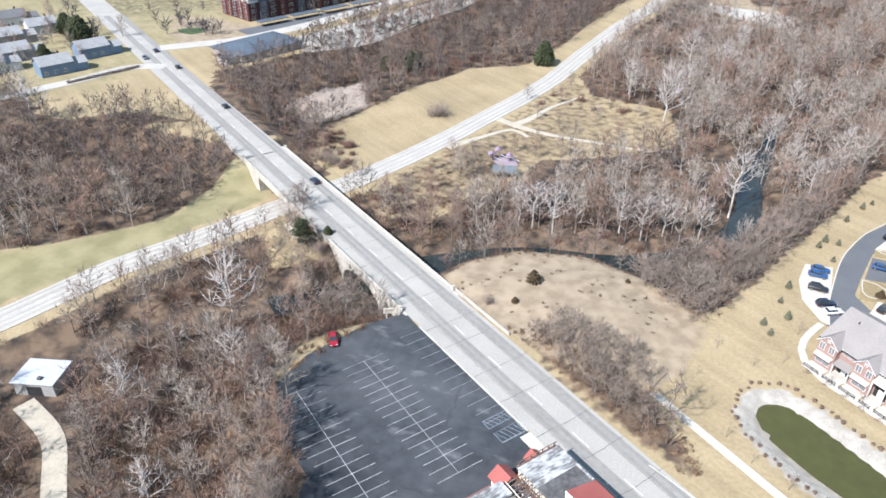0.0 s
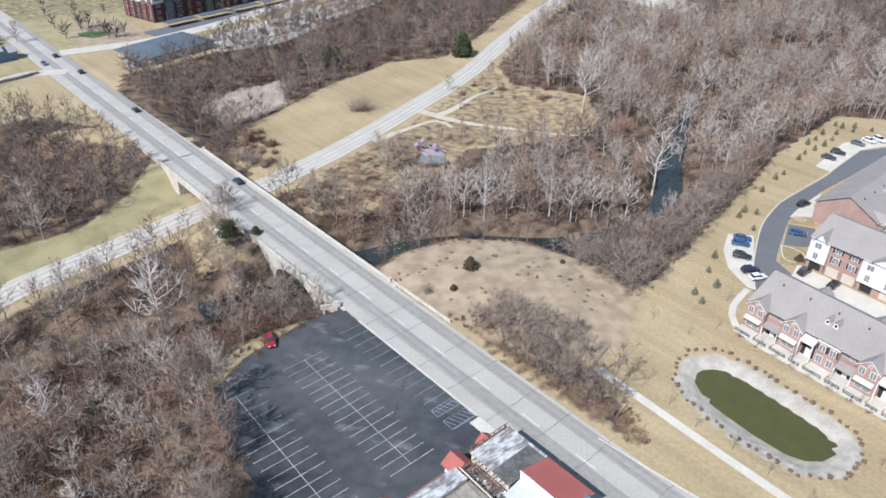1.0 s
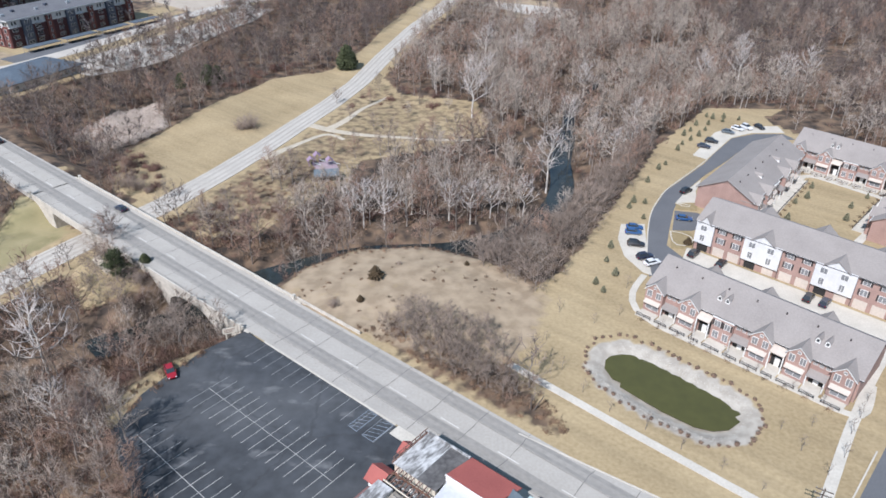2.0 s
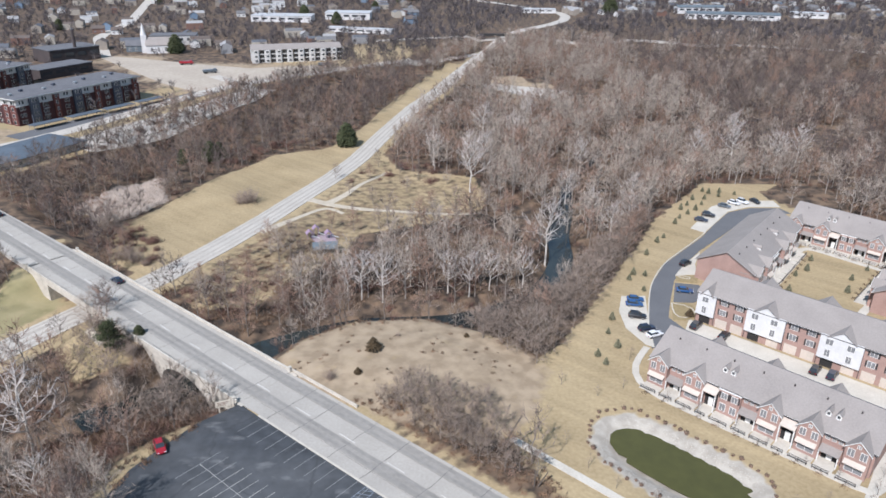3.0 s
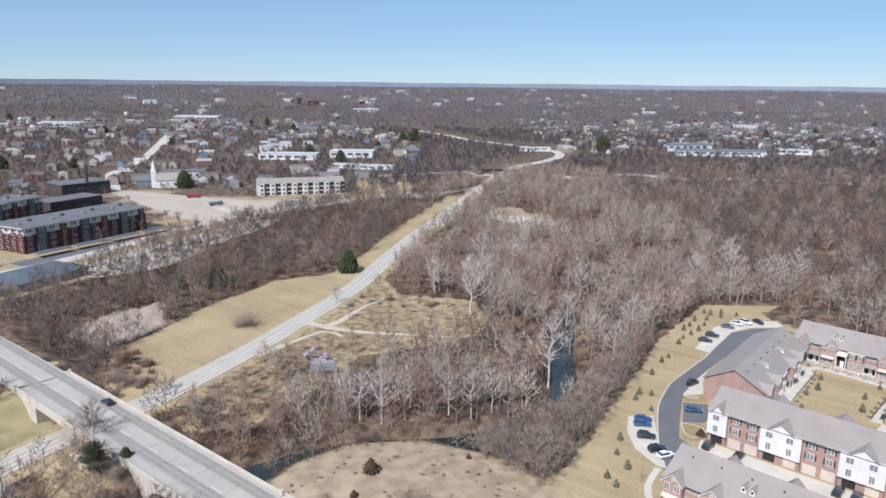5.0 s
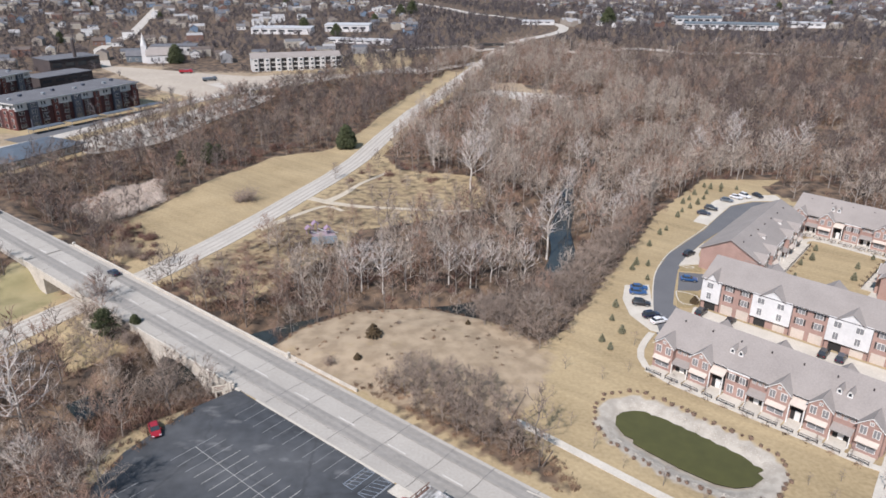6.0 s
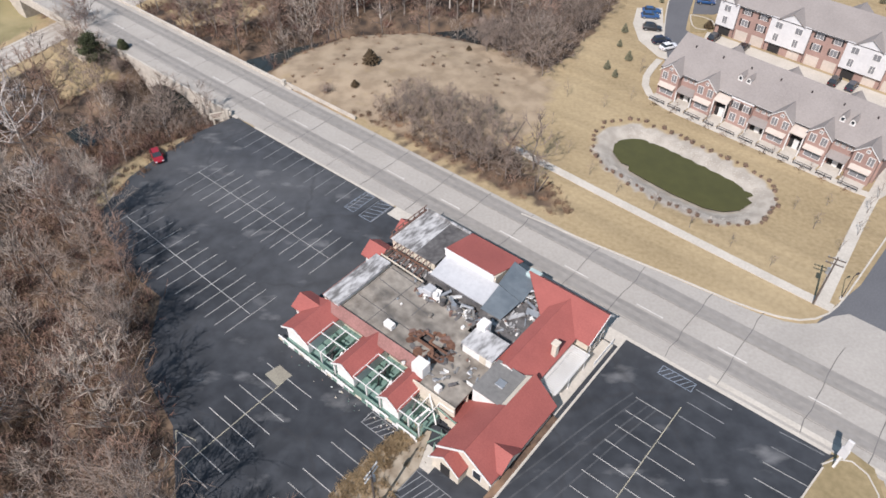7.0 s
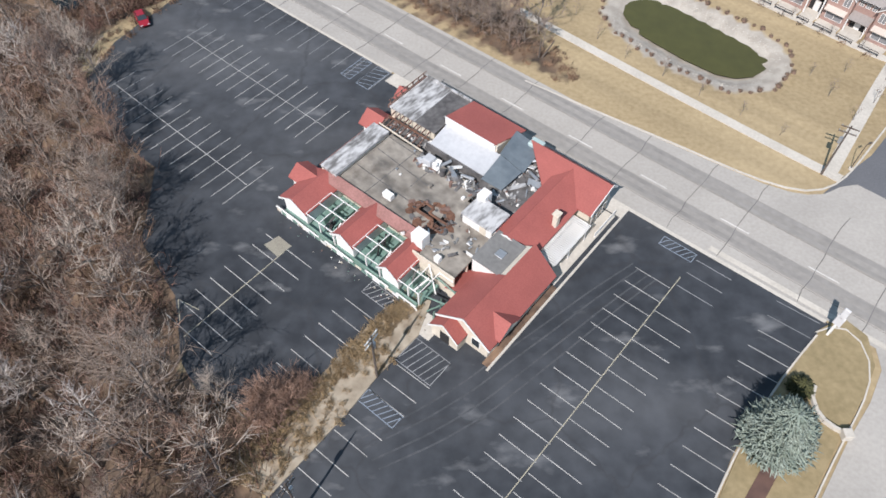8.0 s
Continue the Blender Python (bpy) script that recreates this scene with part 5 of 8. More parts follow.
    solid(wr, [(-27.87, 48.6, 5.7), (-27.87, 63.0, 5.7), (-29.6, 61.0, 5.0), (-29.6, 48.6, 5.0)], thick=0.2)
    P("wing_roof", wr, RED)
    P("bargeboard", beams([((-29.7, 48.52, 4.9), (-27.86, 48.52, 5.66)), ((-27.86, 48.52, 5.66), (-23.8, 48.52, 4.0))], 0.08, 0.26), WHITE)
    P("front_wall", gable_wall(bmesh.new(), -30.2, -22.4, 60.0, 65.0, 0, 4.1, 5.65, ridge="x", at=0.82), CREAM)
    fr = bmesh.new()
    solid(fr, [(-35.0, 64.2, 5.9), (-21.9, 64.2, 5.9), (-21.9, 65.6, 4.6), (-35.0, 65.6, 4.6)], thick=0.2)
    P("front_roof", fr, RED)
    fr = bmesh.new()
    solid(fr, [(-35.2, 64.18, 5.9), (-21.9, 64.18, 5.9), (-21.9, 59.2, 4.2), (-29.6, 59.2, 4.2)], thick=0.2)
    P("front_roof", fr, RED)
    P("bargeboard", beams([((-21.86, 59.2, 4.1), (-21.86, 64.2, 5.86)), ((-21.86, 64.2, 5.86), (-21.86, 65.7, 4.5))], 0.08, 0.3), WHITE)
    P("gutter", boxed(-35.0, -21.9, 65.62, 65.78, 4.3, 4.45), DARK)
    P("gutter", boxed(-46.9, -37.4, 66.12, 66.3, 4.65, 4.82), DARK)
    for k in range(3):
        y = 60.3 + 1.4 * k
        w = P("window", boxed(-22.2, -22.12, y, y + 1.0, 1.1, 2.7), WHITE)
        P("pane", boxed(-22.13, -22.08, y + 0.1, y + 0.9, 1.2, 2.6), GLASS, w)
    P("flue", boxed(-25.0, -24.3, 54.5, 55.4, 4.2, 6.5, bevel=0.1), CREAM)
    P("flue_cap", boxed(-25.15, -24.15, 54.4, 55.5, 6.5, 6.75, bevel=0.06), CREAM)

    # white slatted pergola along the side
    pg = P("pergola_frame", beams([((-24.0, y, 3.3), (-21.4, y, 3.3)) for y in (50.4, 53.0, 55.6, 58.2)] + [((x, 50.2, 3.15), (x, 58.4, 3.15)) for x in (-23.9, -21.6)]
                                  + [((-21.6, y, 0), (-21.6, y, 3.1)) for y in (50.4, 54.3, 58.2)], 0.12, 0.12), WHITE)
    for k in range(26):
        y = 50.2 + 0.325 * k
        P("slat", boxed(-24.2, -21.2, y, y + 0.15, 3.4, 3.5), WHITE, pg)
    P("terrace", boxed(-24.4, -20.6, 49.8, 64.6, 0.0, 0.16), CONCRETE)
    for k in range(5):
        y = 59.6 + 1.1 * k
        P("picket_panel", boxed(-20.9, -20.8, y, y + 0.9, 0.1, 1.0), WHITE)
    P("shrub", brush_mesh(17, 1.6, 1.2, 40, -22.0, 49.0, 0.0), BRUSH)

    # south wing
    P("south_wall", gable_wall(bmesh.new(), -27.6, -20.9, 36.0, 49.2, 0, 3.4, 6.0, ridge="y"), CREAM)
    sr = bmesh.new()
    solid(sr, [(-24.25, 35.4, 6.2), (-24.25, 49.6, 6.2), (-20.3, 49.2, 3.15), (-20.3, 35.4, 3.15)], thick=0.2)
    P("south_roof", sr, RED)
    sr = bmesh.new()
    solid(sr, [(-24.27, 35.4, 6.2), (-24.27, 43.4, 6.2), (-28.4, 43.4, 3.1), (-28.4, 35.4, 3.1)], thick=0.2)
    P("south_roof", sr, RED)
    P("bargeboard", beams([((-28.4, 35.3, 3.05), (-24.26, 35.3, 6.2)), ((-24.26, 35.3, 6.2), (-20.25, 35.3, 3.1))], 0.08, 0.28), WHITE)
    for x0, x1 in ((-23.0, -20.2),):
        dg = P("cross_gable", gable_wall(bmesh.new(), x0, x1, 37.4, 40.8, 3.0, 3.5, 5.0, ridge="x"), CREAM)
        P("cross_roof", gable_planes(bmesh.new(), x0 - 0.6, x1, 37.2, 41.0, 3.6, 5.0, ridge="x", over=0.2), RED, dg)
    # lean-to that carries the western slope further down, and the low entrance gable at the south end
    P("lean_to_wall", boxed(-30.2, -27.6, 39.8, 43.2, 0, 2.0), CREAM)
    P("lean_to_roof", solid(bmesh.new(), [(-28.2, 39.6, 3.22), (-30.5, 39.6, 1.85), (-30.5, 43.35, 1.85), (-28.2, 43.35, 3.22)], thick=0.16), RED)
    eg = P("entrance_gable", gable_wall(bmesh.new(), -28.2, -24.2, 34.4, 36.0, 0, 2.5, 4.3, ridge="y"), CREAM)
    P("entrance_roof", gable_planes(bmesh.new(), -28.2, -24.2, 34.3, 35.9, 2.55, 4.4, ridge="y", over=0.25), RED, eg)
    P("bargeboard", beams([((-28.5, 33.98, 2.3), (-26.2, 33.98, 4.4)), ((-26.2, 33.98, 4.4), (-23.9, 33.98, 2.3))], 0.08, 0.2), WHITE, eg)
    # closed wall here; a near-black panel stands in for the unlit inside
    P("doorway_shade_panel", boxed(-26.9, -25.5, 34.34, 34.42, 0.1, 2.1), DARK, eg)
    P("attic_box", boxed(-29.2, -24.9, 43.4, 48.8, 2.5, 5.3), WHITE)
    P("attic_roof", boxed(-29.35, -24.75, 43.25, 48.95, 5.3, 5.42, bevel=0.03), GREYROOF)
    P("attic_hatch", boxed(-27.4, -26.2, 45.4, 46.6, 5.42, 5.62, bevel=0.05), STEEL)
    for k in range(1):
        x = -23.3
        w = P("window", boxed(x, x + 1.3, 35.9, 36.02, 1.0, 2.6), WHITE)
        P("pane", boxed(x + 0.1, x + 1.2, 35.87, 35.93, 1.1, 2.5), GLASS, w)
    for k in range(5):
        y = 37.0 + 2.5 * k
        w = P("window", boxed(-20.92, -20.8, y, y + 1.4, 1.0, 2.5), WHITE)
        P("pane", boxed(-20.82, -20.76, y + 0.1, y + 1.3, 1.1, 2.4), GLASS, w)

    # west porch: three red gables with roofless green-floored bays between them
    P("skirt_roof", solid(bmesh.new(), [(-54.0, 42.9, 4.5), (-35.6, 42.9, 4.5), (-35.6, 41.5, 3.8), (-54.0, 41.5, 3.8)], thick=0.18), PINK)
    P("porch_floor", boxed(-56.2, -31.8, 35.6, 42.9, 0.0, 0.55), GREENFLOOR)
    for x0, x1, y0 in ((-56.4, -51.6, 36.0), (-46.6, -43.0, 36.0), (-38.4, -35.2, 36.0)):
        gw = P("porch_gable", gable_wall(bmesh.new(), x0 + 0.25, x1 - 0.25, y0 + 0.3, 42.8, 0.5, 3.2, 4.3, ridge="y"), WHITE)
        P("gable_roof", gable_planes(bmesh.new(), x0, x1, y0, 42.6, 3.25, 4.5, ridge="y", over=0.2), RED, gw)
        P("bargeboard", beams([((x0 - 0.2, y0 - 0.25, 3.1), ((x0 + x1) / 2, y0 - 0.25, 4.5)), (((x0 + x1) / 2, y0 - 0.25, 4.5), (x1 + 0.2, y0 - 0.25, 3.1))], 0.1, 0.22), WHITE, gw)
    nw = P("porch_gable", gable_wall(bmesh.new(), -58.0, -54.2, 39.6, 42.6, 0, 3.2, 4.2, ridge="x"), WHITE)
    P("gable_roof", gable_planes(bmesh.new(), -58.2, -54.0, 39.4, 42.8, 3.2, 4.35, ridge="x", over=0.2), RED, nw)
    for x0, x1 in ((-51.6, -46.6), (-43.0, -38.4), (-35.2, -31.8)):
        pairs = [((x0, y, 3.2), (x1, y, 3.2)) for y in (36.1, 38.5, 40.8)] + [((x, 36.1, 3.2), (x, 40.9, 3.2)) for x in (x0, (x0 + x1) / 2, x1)]
        P("open_frame", beams(pairs, 0.10, 0.14), WHITE)
        P("porch_post", beams([((x, 36.1, 0.5), (x, 36.1, 3.2)) for x in (x0, (x0 + x1) / 2, x1)], 0.18, 0.18), WHITE)
        for k in range(5):
            bx_, by_ = rr.uniform(x0 + 0.4, x1 - 0.8), rr.uniform(36.6, 39.6)
            P("fallen_beam", beams([((bx_, by_, 0.75), (bx_ + rr.uniform(-0.9, 1.3), by_ + rr.uniform(0.8, 2.2), rr.uniform(0.8, 2.6)))], 0.2, 0.22), (CHARRED, DARK, DARK, WHITE, CHARRED)[k])
        for k in range(2):
            x = x0 + (x1 - x0) * (0.3 + 0.4 * k)
            P("booth_wall", boxed(x - 0.08, x + 0.08, 37.6, 41.6, 0.55, 1.7), GREENFRAME)
        P("booth_wall", boxed(x0 + 0.4, x1 - 0.4, 39.4, 39.55, 0.55, 1.6), GREENFRAME)
        P("knee_wall", boxed(x0, x1, 35.7, 35.9, 0.0, 1.3), GREENFRAME)
    for k in range(55):
        x, y, s = rr.triangular(-57, -27, -31), 35.0 - abs(rr.gauss(0, 0.8)), rr.uniform(0.06, 0.3)
        P("debris", beams([((x, y, 0.09), (x + s * rr.uniform(-1, 1), y + s * rr.uniform(-1, 1) + 0.02, 0.12))], s * 0.4, 0.08), (WHITE, CREAM, TIMBER, GREENFRAME)[k % 4])
    for k in range(23):
        x = -56.4 + 1.08 * k
        if k not in (7, 13, 14, 19):
            P("rail_post", boxed(x, x + 0.14, 35.36, 35.5, 0.0, 1.05 + rr.uniform(-0.25, 0.1)), WHITE)
        if k % 5 != 3:
            P("rail_panel", boxed(x + 0.14, x + 1.08, 35.41, 35.46, 0.08, rr.uniform(0.5, 0.85)), (GREENFRAME, WHITE, GREENFLOOR)[k % 3])
    for x0, x1 in ((-57.2, -49.0), (-47.8, -42.6), (-40.4, -36.4), (-35.0, -31.8)):
        P("rail_cap", beams([((x0, 35.43, 1.08), (x1, 35.43, 1.08 - rr.uniform(0.0, 0.25)))], 0.2, 0.09), WHITE)
    P("kick_board", boxed(-57.4, -31.8, 35.5, 35.62, 0.0, 0.4), CREAM)
    # broken frames at the porch's end
    P("broken_frame", beams([((-31.8, 36.2, 0.1), (-31.4, 36.6, 2.8)), ((-31.4, 36.6, 2.6), (-28.4, 37.6, 2.2)), ((-30.4, 38.8, 0.2), (-28.6, 36.4, 2.4)), ((-31.8, 39.6, 2.8), (-28.6, 39.4, 2.6)),
                             ((-29.2, 35.8, 0.2), (-29.0, 35.8, 2.4)), ((-30.6, 36.2, 0.3), (-28.8, 39.8, 0.5))], 0.16, 0.16), GREENFRAME)
    P("broken_frame", beams([((-32.2, 40.2, 0.1), (-31.6, 40.0, 3.6)), ((-31.6, 40.0, 3.5), (-29.4, 40.0, 3.5)), ((-33.4, 40.0, 3.9), (-31.0, 38.4, 1.2))], 0.16, 0.16), WHITE)
    P("loading_apron", boxed(-30.4, -27.8, 33.2, 36.2, 0.0, 0.14), CONCRETE)
    P("side_kerb", boxed(-20.0, -19.7, 34.6, 66.8, 0.0, 0.2), CONCRETE)
    P("planting_strip", boxed(-20.9, -20.0, 35.0, 49.6, 0.0, 0.12), BRUSH)
    return b


def brush_mesh(seed, h, w, stems, x, y, z):
    v, f, m = brush(seed, h, w, stems).arrays()
    bm = bmesh.new()
    vs = [bm.verts.new((p[0] + x, p[1] + y, p[2] + z)) for p in v]
    for t in f:
        bm.faces.new([vs[i] for i in t])
    return bm


restaurant()


# ---- townhouses ----
BRICK = surface("red_brown_brick", (0.385, 0.255, 0.215), (0.275, 0.178, 0.15), grain=4, patch=0.4, rough=0.9, bump=0.25, vary=0.06)
SHINGLE = surface("grey_shingle_roof", (0.295, 0.265, 0.245), (0.235, 0.21, 0.195), grain=3, patch=0.2, rough=0.9, bump=0.2)
SIDING = surface("white_siding", (0.64, 0.63, 0.62), (0.54, 0.53, 0.525), grain=2, patch=0.3, rough=0.7, bump=0.1)
TRIM = surface("white_trim", (0.74, 0.72, 0.69), (0.62, 0.60, 0.57), grain=3, patch=0.4, rough=0.6, bump=0.05)
GARAGE = surface("cream_garage_door", (0.56, 0.485, 0.42), (0.46, 0.40, 0.345), grain=2, patch=0.3, rough=0.7, bump=0.1)
PANE = pane_material("curtained_glass", (0.20, 0.20, 0.205), 0.15)
SHUTTER = surface("dark_shutter", (0.055, 0.045, 0.045), (0.035, 0.03, 0.03), grain=4, patch=0.4, rough=0.7)


def local_frame(x, y, dx, dy):
    k = math.hypot(dx, dy)
    dx, dy = dx / k, dy / k
    return Matrix(((dx, -dy, 0, x), (dy, dx, 0, y), (0, 0, 1, 0), (0, 0, 0, 1)))


def window(parent, x0, x1, z0, z1, y, shutters=False):
    """A framed two-sash window on a wall facing -y."""
    w = part("window", boxed(x0, x1, y - 0.06, y, z0, z1), TRIM, parent)
    xm = (x0 + x1) / 2
    for a, b in ((x0 + 0.09, xm - 0.04), (xm + 0.04, x1 - 0.09)):
        part("pane", boxed(a, b, y - 0.075, y - 0.045, z0 + 0.1, z1 - 0.1), PANE, w)
    if shutters:
        for a, b in ((x0 - 0.42, x0 - 0.04), (x1 + 0.04, x1 + 0.42)):
            part("shutter", boxed(a, b, y - 0.05, y, z0, z1), SHUTTER, w)
    return w


def main_roof(h, length, depth, eave, ridge, over=0.5):
    """Gabled roof over the row, its ridge along x; eave at the front."""
    part("roof", gable_planes(bmesh.new(), 0, length, 0, depth, eave, ridge, ridge="x", over=over, thick=0.25), SHINGLE, h)
    part("fascia", boxed(-over, length + over, -over - 0.12, -over, eave - 0.55, eave - 0.30), TRIM, h)
    part("gutter", boxed(-over, length + over, -over - 0.24, -over - 0.12, eave - 0.42, eave - 0.28), SHUTTER, h)


def front_row(m, length, plan, dormers, label, depth=15.5, eave=6.0, ridge=10.2, rear=True):
    """Fronts with brick gabled bays, porches backed by shade-dark panels and white canopies. plan: (x, kind)."""
    h = empty("townhouse_row", m, label, "townhouse", "townhouses")
    part("wall", gable_wall(bmesh.new(), 0, length, 0.0, depth, -0.3, eave - 0.1, ridge - 0.15, ridge="x"), BRICK, h)
    main_roof(h, length, depth, eave, ridge)
    for x, kind in plan:
        if kind == "gable":
            w = 4.2
            bay = part("gabled_bay", gable_wall(bmesh.new(), x, x + w, -1.5, 2.4, -0.3, 5.7, 7.5, ridge="y"), BRICK, h)
            part("bay_roof", gable_planes(bmesh.new(), x, x + w, -1.5, 3.1, 5.8, 7.65, ridge="y", over=0.25, thick=0.14), SHINGLE, bay)
            part("bargeboard", beams([((x - 0.3, -1.81, 5.5), (x + w / 2, -1.81, 7.6)), ((x + w / 2, -1.81, 7.6), (x + w + 0.3, -1.81, 5.5))], 0.06, 0.13), TRIM, bay)
            window(bay, x + 0.45, x + 1.65, 3.9, 5.6, -1.5)
            window(bay, x + 2.55, x + 3.75, 3.9, 5.6, -1.5)
            window(bay, x + 1.75, x + 2.45, 6.05, 6.75, -1.5)
            window(bay, x + 0.6, x + 3.6, 0.8, 2.6, -1.5)
            part("bay_hood", solid(bmesh.new(), [(x + 0.3, -2.5, 2.7), (x + w - 0.3, -2.5, 2.7), (x + w - 0.3, -1.5, 3.2), (x + 0.3, -1.5, 3.2)], thick=0.12), GARAGE, bay)
        elif kind == "porch":
            w = 3.6
            # near-black panel on the flat wall paints the porch's shade
            part("porch_shade_panel", boxed(x + 0.3, x + w - 0.3, -0.04, 0.02, 0.1, 2.5), DARK, h)
            part("front_door", boxed(x + 1.2, x + 2.2, -0.10, -0.04, 0.1, 2.2), TRIM, h)
            part("porch_roof", solid(bmesh.new(), [(x, -1.9, 2.6), (x + w, -1.9, 2.6), (x + w, 0, 3.2), (x, 0, 3.2)], thick=0.15), SHINGLE, h)
            for a in (0.15, w - 0.15):
                part("porch_post", beams([((x + a, -1.75, 0), (x + a, -1.75, 2.5))], 0.2, 0.2), TRIM, h)
            for k in range(3):
                window(h, x + 0.25 + 1.15 * k, x + 1.05 + 1.15 * k, 4.3, 5.5, 0.0)
        elif kind == "canopy":
            w = 2.9
            part("canopy", solid(bmesh.new(), [(x, -2.0, 4.3), (x + w, -2.0, 4.3), (x + w, 0, 5.4), (x, 0, 5.4)], thick=0.2), GARAGE, h)
            # shade under the canopy, put in as a near-black wall panel
            part("canopy_shade_panel", boxed(x + 0.1, x + w - 0.1, -0.04, 0.02, 0.1, 4.4), DARK, h)
            part("front_door", boxed(x + 0.9, x + 1.9, -0.10, -0.04, 0.1, 2.2), TRIM, h)
            for a in (0.12, w - 0.12):
                part("canopy_post", beams([((x + a, -1.85, 0), (x + a, -1.85, 4.2))], 0.22, 0.22), TRIM, h)
        else:
            w = 4.4
            fb = part("flat_bay", boxed(x, x + w, -0.9, 0.2, -0.3, 5.5), BRICK, h)
            part("bay_cornice", boxed(x - 0.1, x + w + 0.1, -1.02, 0.2, 5.5, 5.7), TRIM, fb)
            for k in range(2):
                window(fb, x + 0.5 + 2.1 * k, x + 1.8 + 2.1 * k, 3.6, 5.1, -0.9, True)
                window(fb, x + 0.5 + 2.1 * k, x + 1.8 + 2.1 * k, 0.8, 2.6, -0.9)
        part("patio", boxed(x, x + w - 0.2, -4.6, -0.02 if kind != "gable" else -1.52, -0.2, 0.16), CONCRETE, h)
        part("railing", beams([((x + 0.2, -4.5, 0.95), (x + w - 0.5, -4.5, 0.95)), ((x + 0.2, -4.5, 0.5), (x + w - 0.5, -4.5, 0.5))] + [((x + a, -4.5, 0.1), (x + a, -4.5, 0.95)) for a in (0.3, w / 2, w - 0.6)], 0.08, 0.08), SHUTTER, h)
        part("hedge", brush_mesh(int(x * 7) + 3, 0.7, 1.3, 26, x + w / 2, -5.3, 0.0), BRUSH, h)
    for x in dormers:
        y, z = 3.0, eave + (ridge - eave) * 3.0 / (depth / 2)
        d = part("dormer", gable_wall(bmesh.new(), x, x + 0.9, y - 0.5, y + 1.6, z - 0.4, z + 0.7, z + 1.15, ridge="y"), TRIM, h)
        part("dormer_roof", gable_planes(bmesh.new(), x, x + 0.9, y - 0.5, y + 2.0, z + 0.7, z + 1.2, ridge="y", over=0.1, thick=0.08), SHINGLE, d)
        part("pane", boxed(x + 0.2, x + 0.7, y - 0.53, y - 0.48, z + 0.0, z + 0.6), GLASS, d)
    for k in range(int(length / 6)):
        part("roof_vent", boxed(3 + 6 * k, 3.25 + 6 * k, 5.2, 5.45, eave + (ridge - eave) * 0.62, eave + (ridge - eave) * 0.62 + 0.75), SHUTTER, h)
    # rear cross gables
    for k in range(max(1, int(length / 12)) if rear else 0):
        x = 5 + 12.5 * k
        rg = part("rear_gable", gable_wall(bmesh.new(), x, x + 5.4, depth - 5, depth + 0.6, 2.0, eave - 1.2, ridge - 3.0, ridge="y"), SIDING, h)
        part("gable_roof", gable_planes(bmesh.new(), x, x + 5.4, depth - 5.6, depth + 0.6, eave - 1.2, ridge - 2.8, ridge="y", over=0.3, thick=0.2), SHINGLE, rg)
    return h


def rear_row(m, plan, label, depth=15.5, eave=8.3, ridge=11.6):
    """Three-storey garage side: brick and white bays in turn, a white gable over each white bay. plan: (x, width, kind)."""
    length = plan[-1][0] + plan[-1][1]
    h = empty("townhouse_row", m, label, "townhouse", "townhouses")
    part("wall", gable_wall(bmesh.new(), 0, length, 0.0, depth, -0.3, eave - 0.1, ridge - 0.15, ridge="x"), BRICK, h)
    main_roof(h, length, depth, eave, ridge)
    for x, w, kind in plan:
        if kind == "white":
            bay = part("white_bay", boxed(x, x + w, -0.7, 0.1, 2.3, eave - 0.2), SIDING, h)
            part("bay_gable", gable_wall(bmesh.new(), x + w * 0.2, x + w * 0.8, -0.75, 3.0, eave - 0.25, eave - 0.1, eave + 1.6, ridge="y"), SIDING, bay)
            part("gable_roof", gable_planes(bmesh.new(), x + w * 0.2, x + w * 0.8, -0.7, 4.6, eave - 0.05, eave + 1.75, ridge="y", over=0.35, thick=0.16), SHINGLE, bay)
            k = max(1, int(round(w / 4.3)))
            for i in range(k):
                a = x + w * i / k
                window(bay, a + 1.2, a + 2.8, 5.9, 7.4, -0.7)
                window(bay, a + 1.4, a + 2.6, 3.0, 4.8, -0.7)
                # every other panel is near-black, standing in for an open garage's shade
                part("garage_door_and_shade", boxed(a + 0.9, a + w / k - 0.9, -0.05, 0.03, 0.0, 2.1), GARAGE if i % 2 else DARK, h)
        else:
            k = max(1, int(round(w / 3.8)))
            for i in range(k):
                a = x + w * i / k
                window(h, a + 1.1, a + 2.7, 6.2, 7.6, 0.0, True)
                window(h, a + 1.1, a + 2.7, 3.5, 5.1, 0.0, True)
                part("garage_door", boxed(a + 0.5, a + w / k - 0.5, -0.06, 0.0, 0.0, 2.3), GARAGE, h)
        part("downpipe", boxed(x - 0.06, x + 0.06, -0.14, 0.0, 0, eave - 0.4), SHUTTER, h)
    for k in range(int(length / 14)):
        x = 8 + 14 * k
        rg = part("front_gable", gable_wall(bmesh.new(), x, x + 7, depth - 5, depth + 0.6, 2.0, eave - 1, ridge - 1.7, ridge="y"), BRICK, h)
        part("gable_roof", gable_planes(bmesh.new(), x, x + 7, depth - 7, depth + 0.6, eave - 1, ridge - 1.5, ridge="y", over=0.35, thick=0.2), SHINGLE, rg)
    return h


FRONT_PLAN = [(0.2, "gable"), (4.5, "porch"), (8.2, "gable"), (12.5, "canopy"), (15.5, "flat"), (20.0, "porch"), (23.6, "gable"), (27.9, "canopy"), (30.9, "gable"), (35.2, "porch"), (38.9, "flat")]
front_row(local_frame(45.6, 130.9, 0.713, -0.701), 43.8, FRONT_PLAN[:10] + [(39.2, "gable")], (14.2, 15.9, 34.0, 35.8), "grey-roofed brick townhouse row fronting the pond lawn", depth=15)
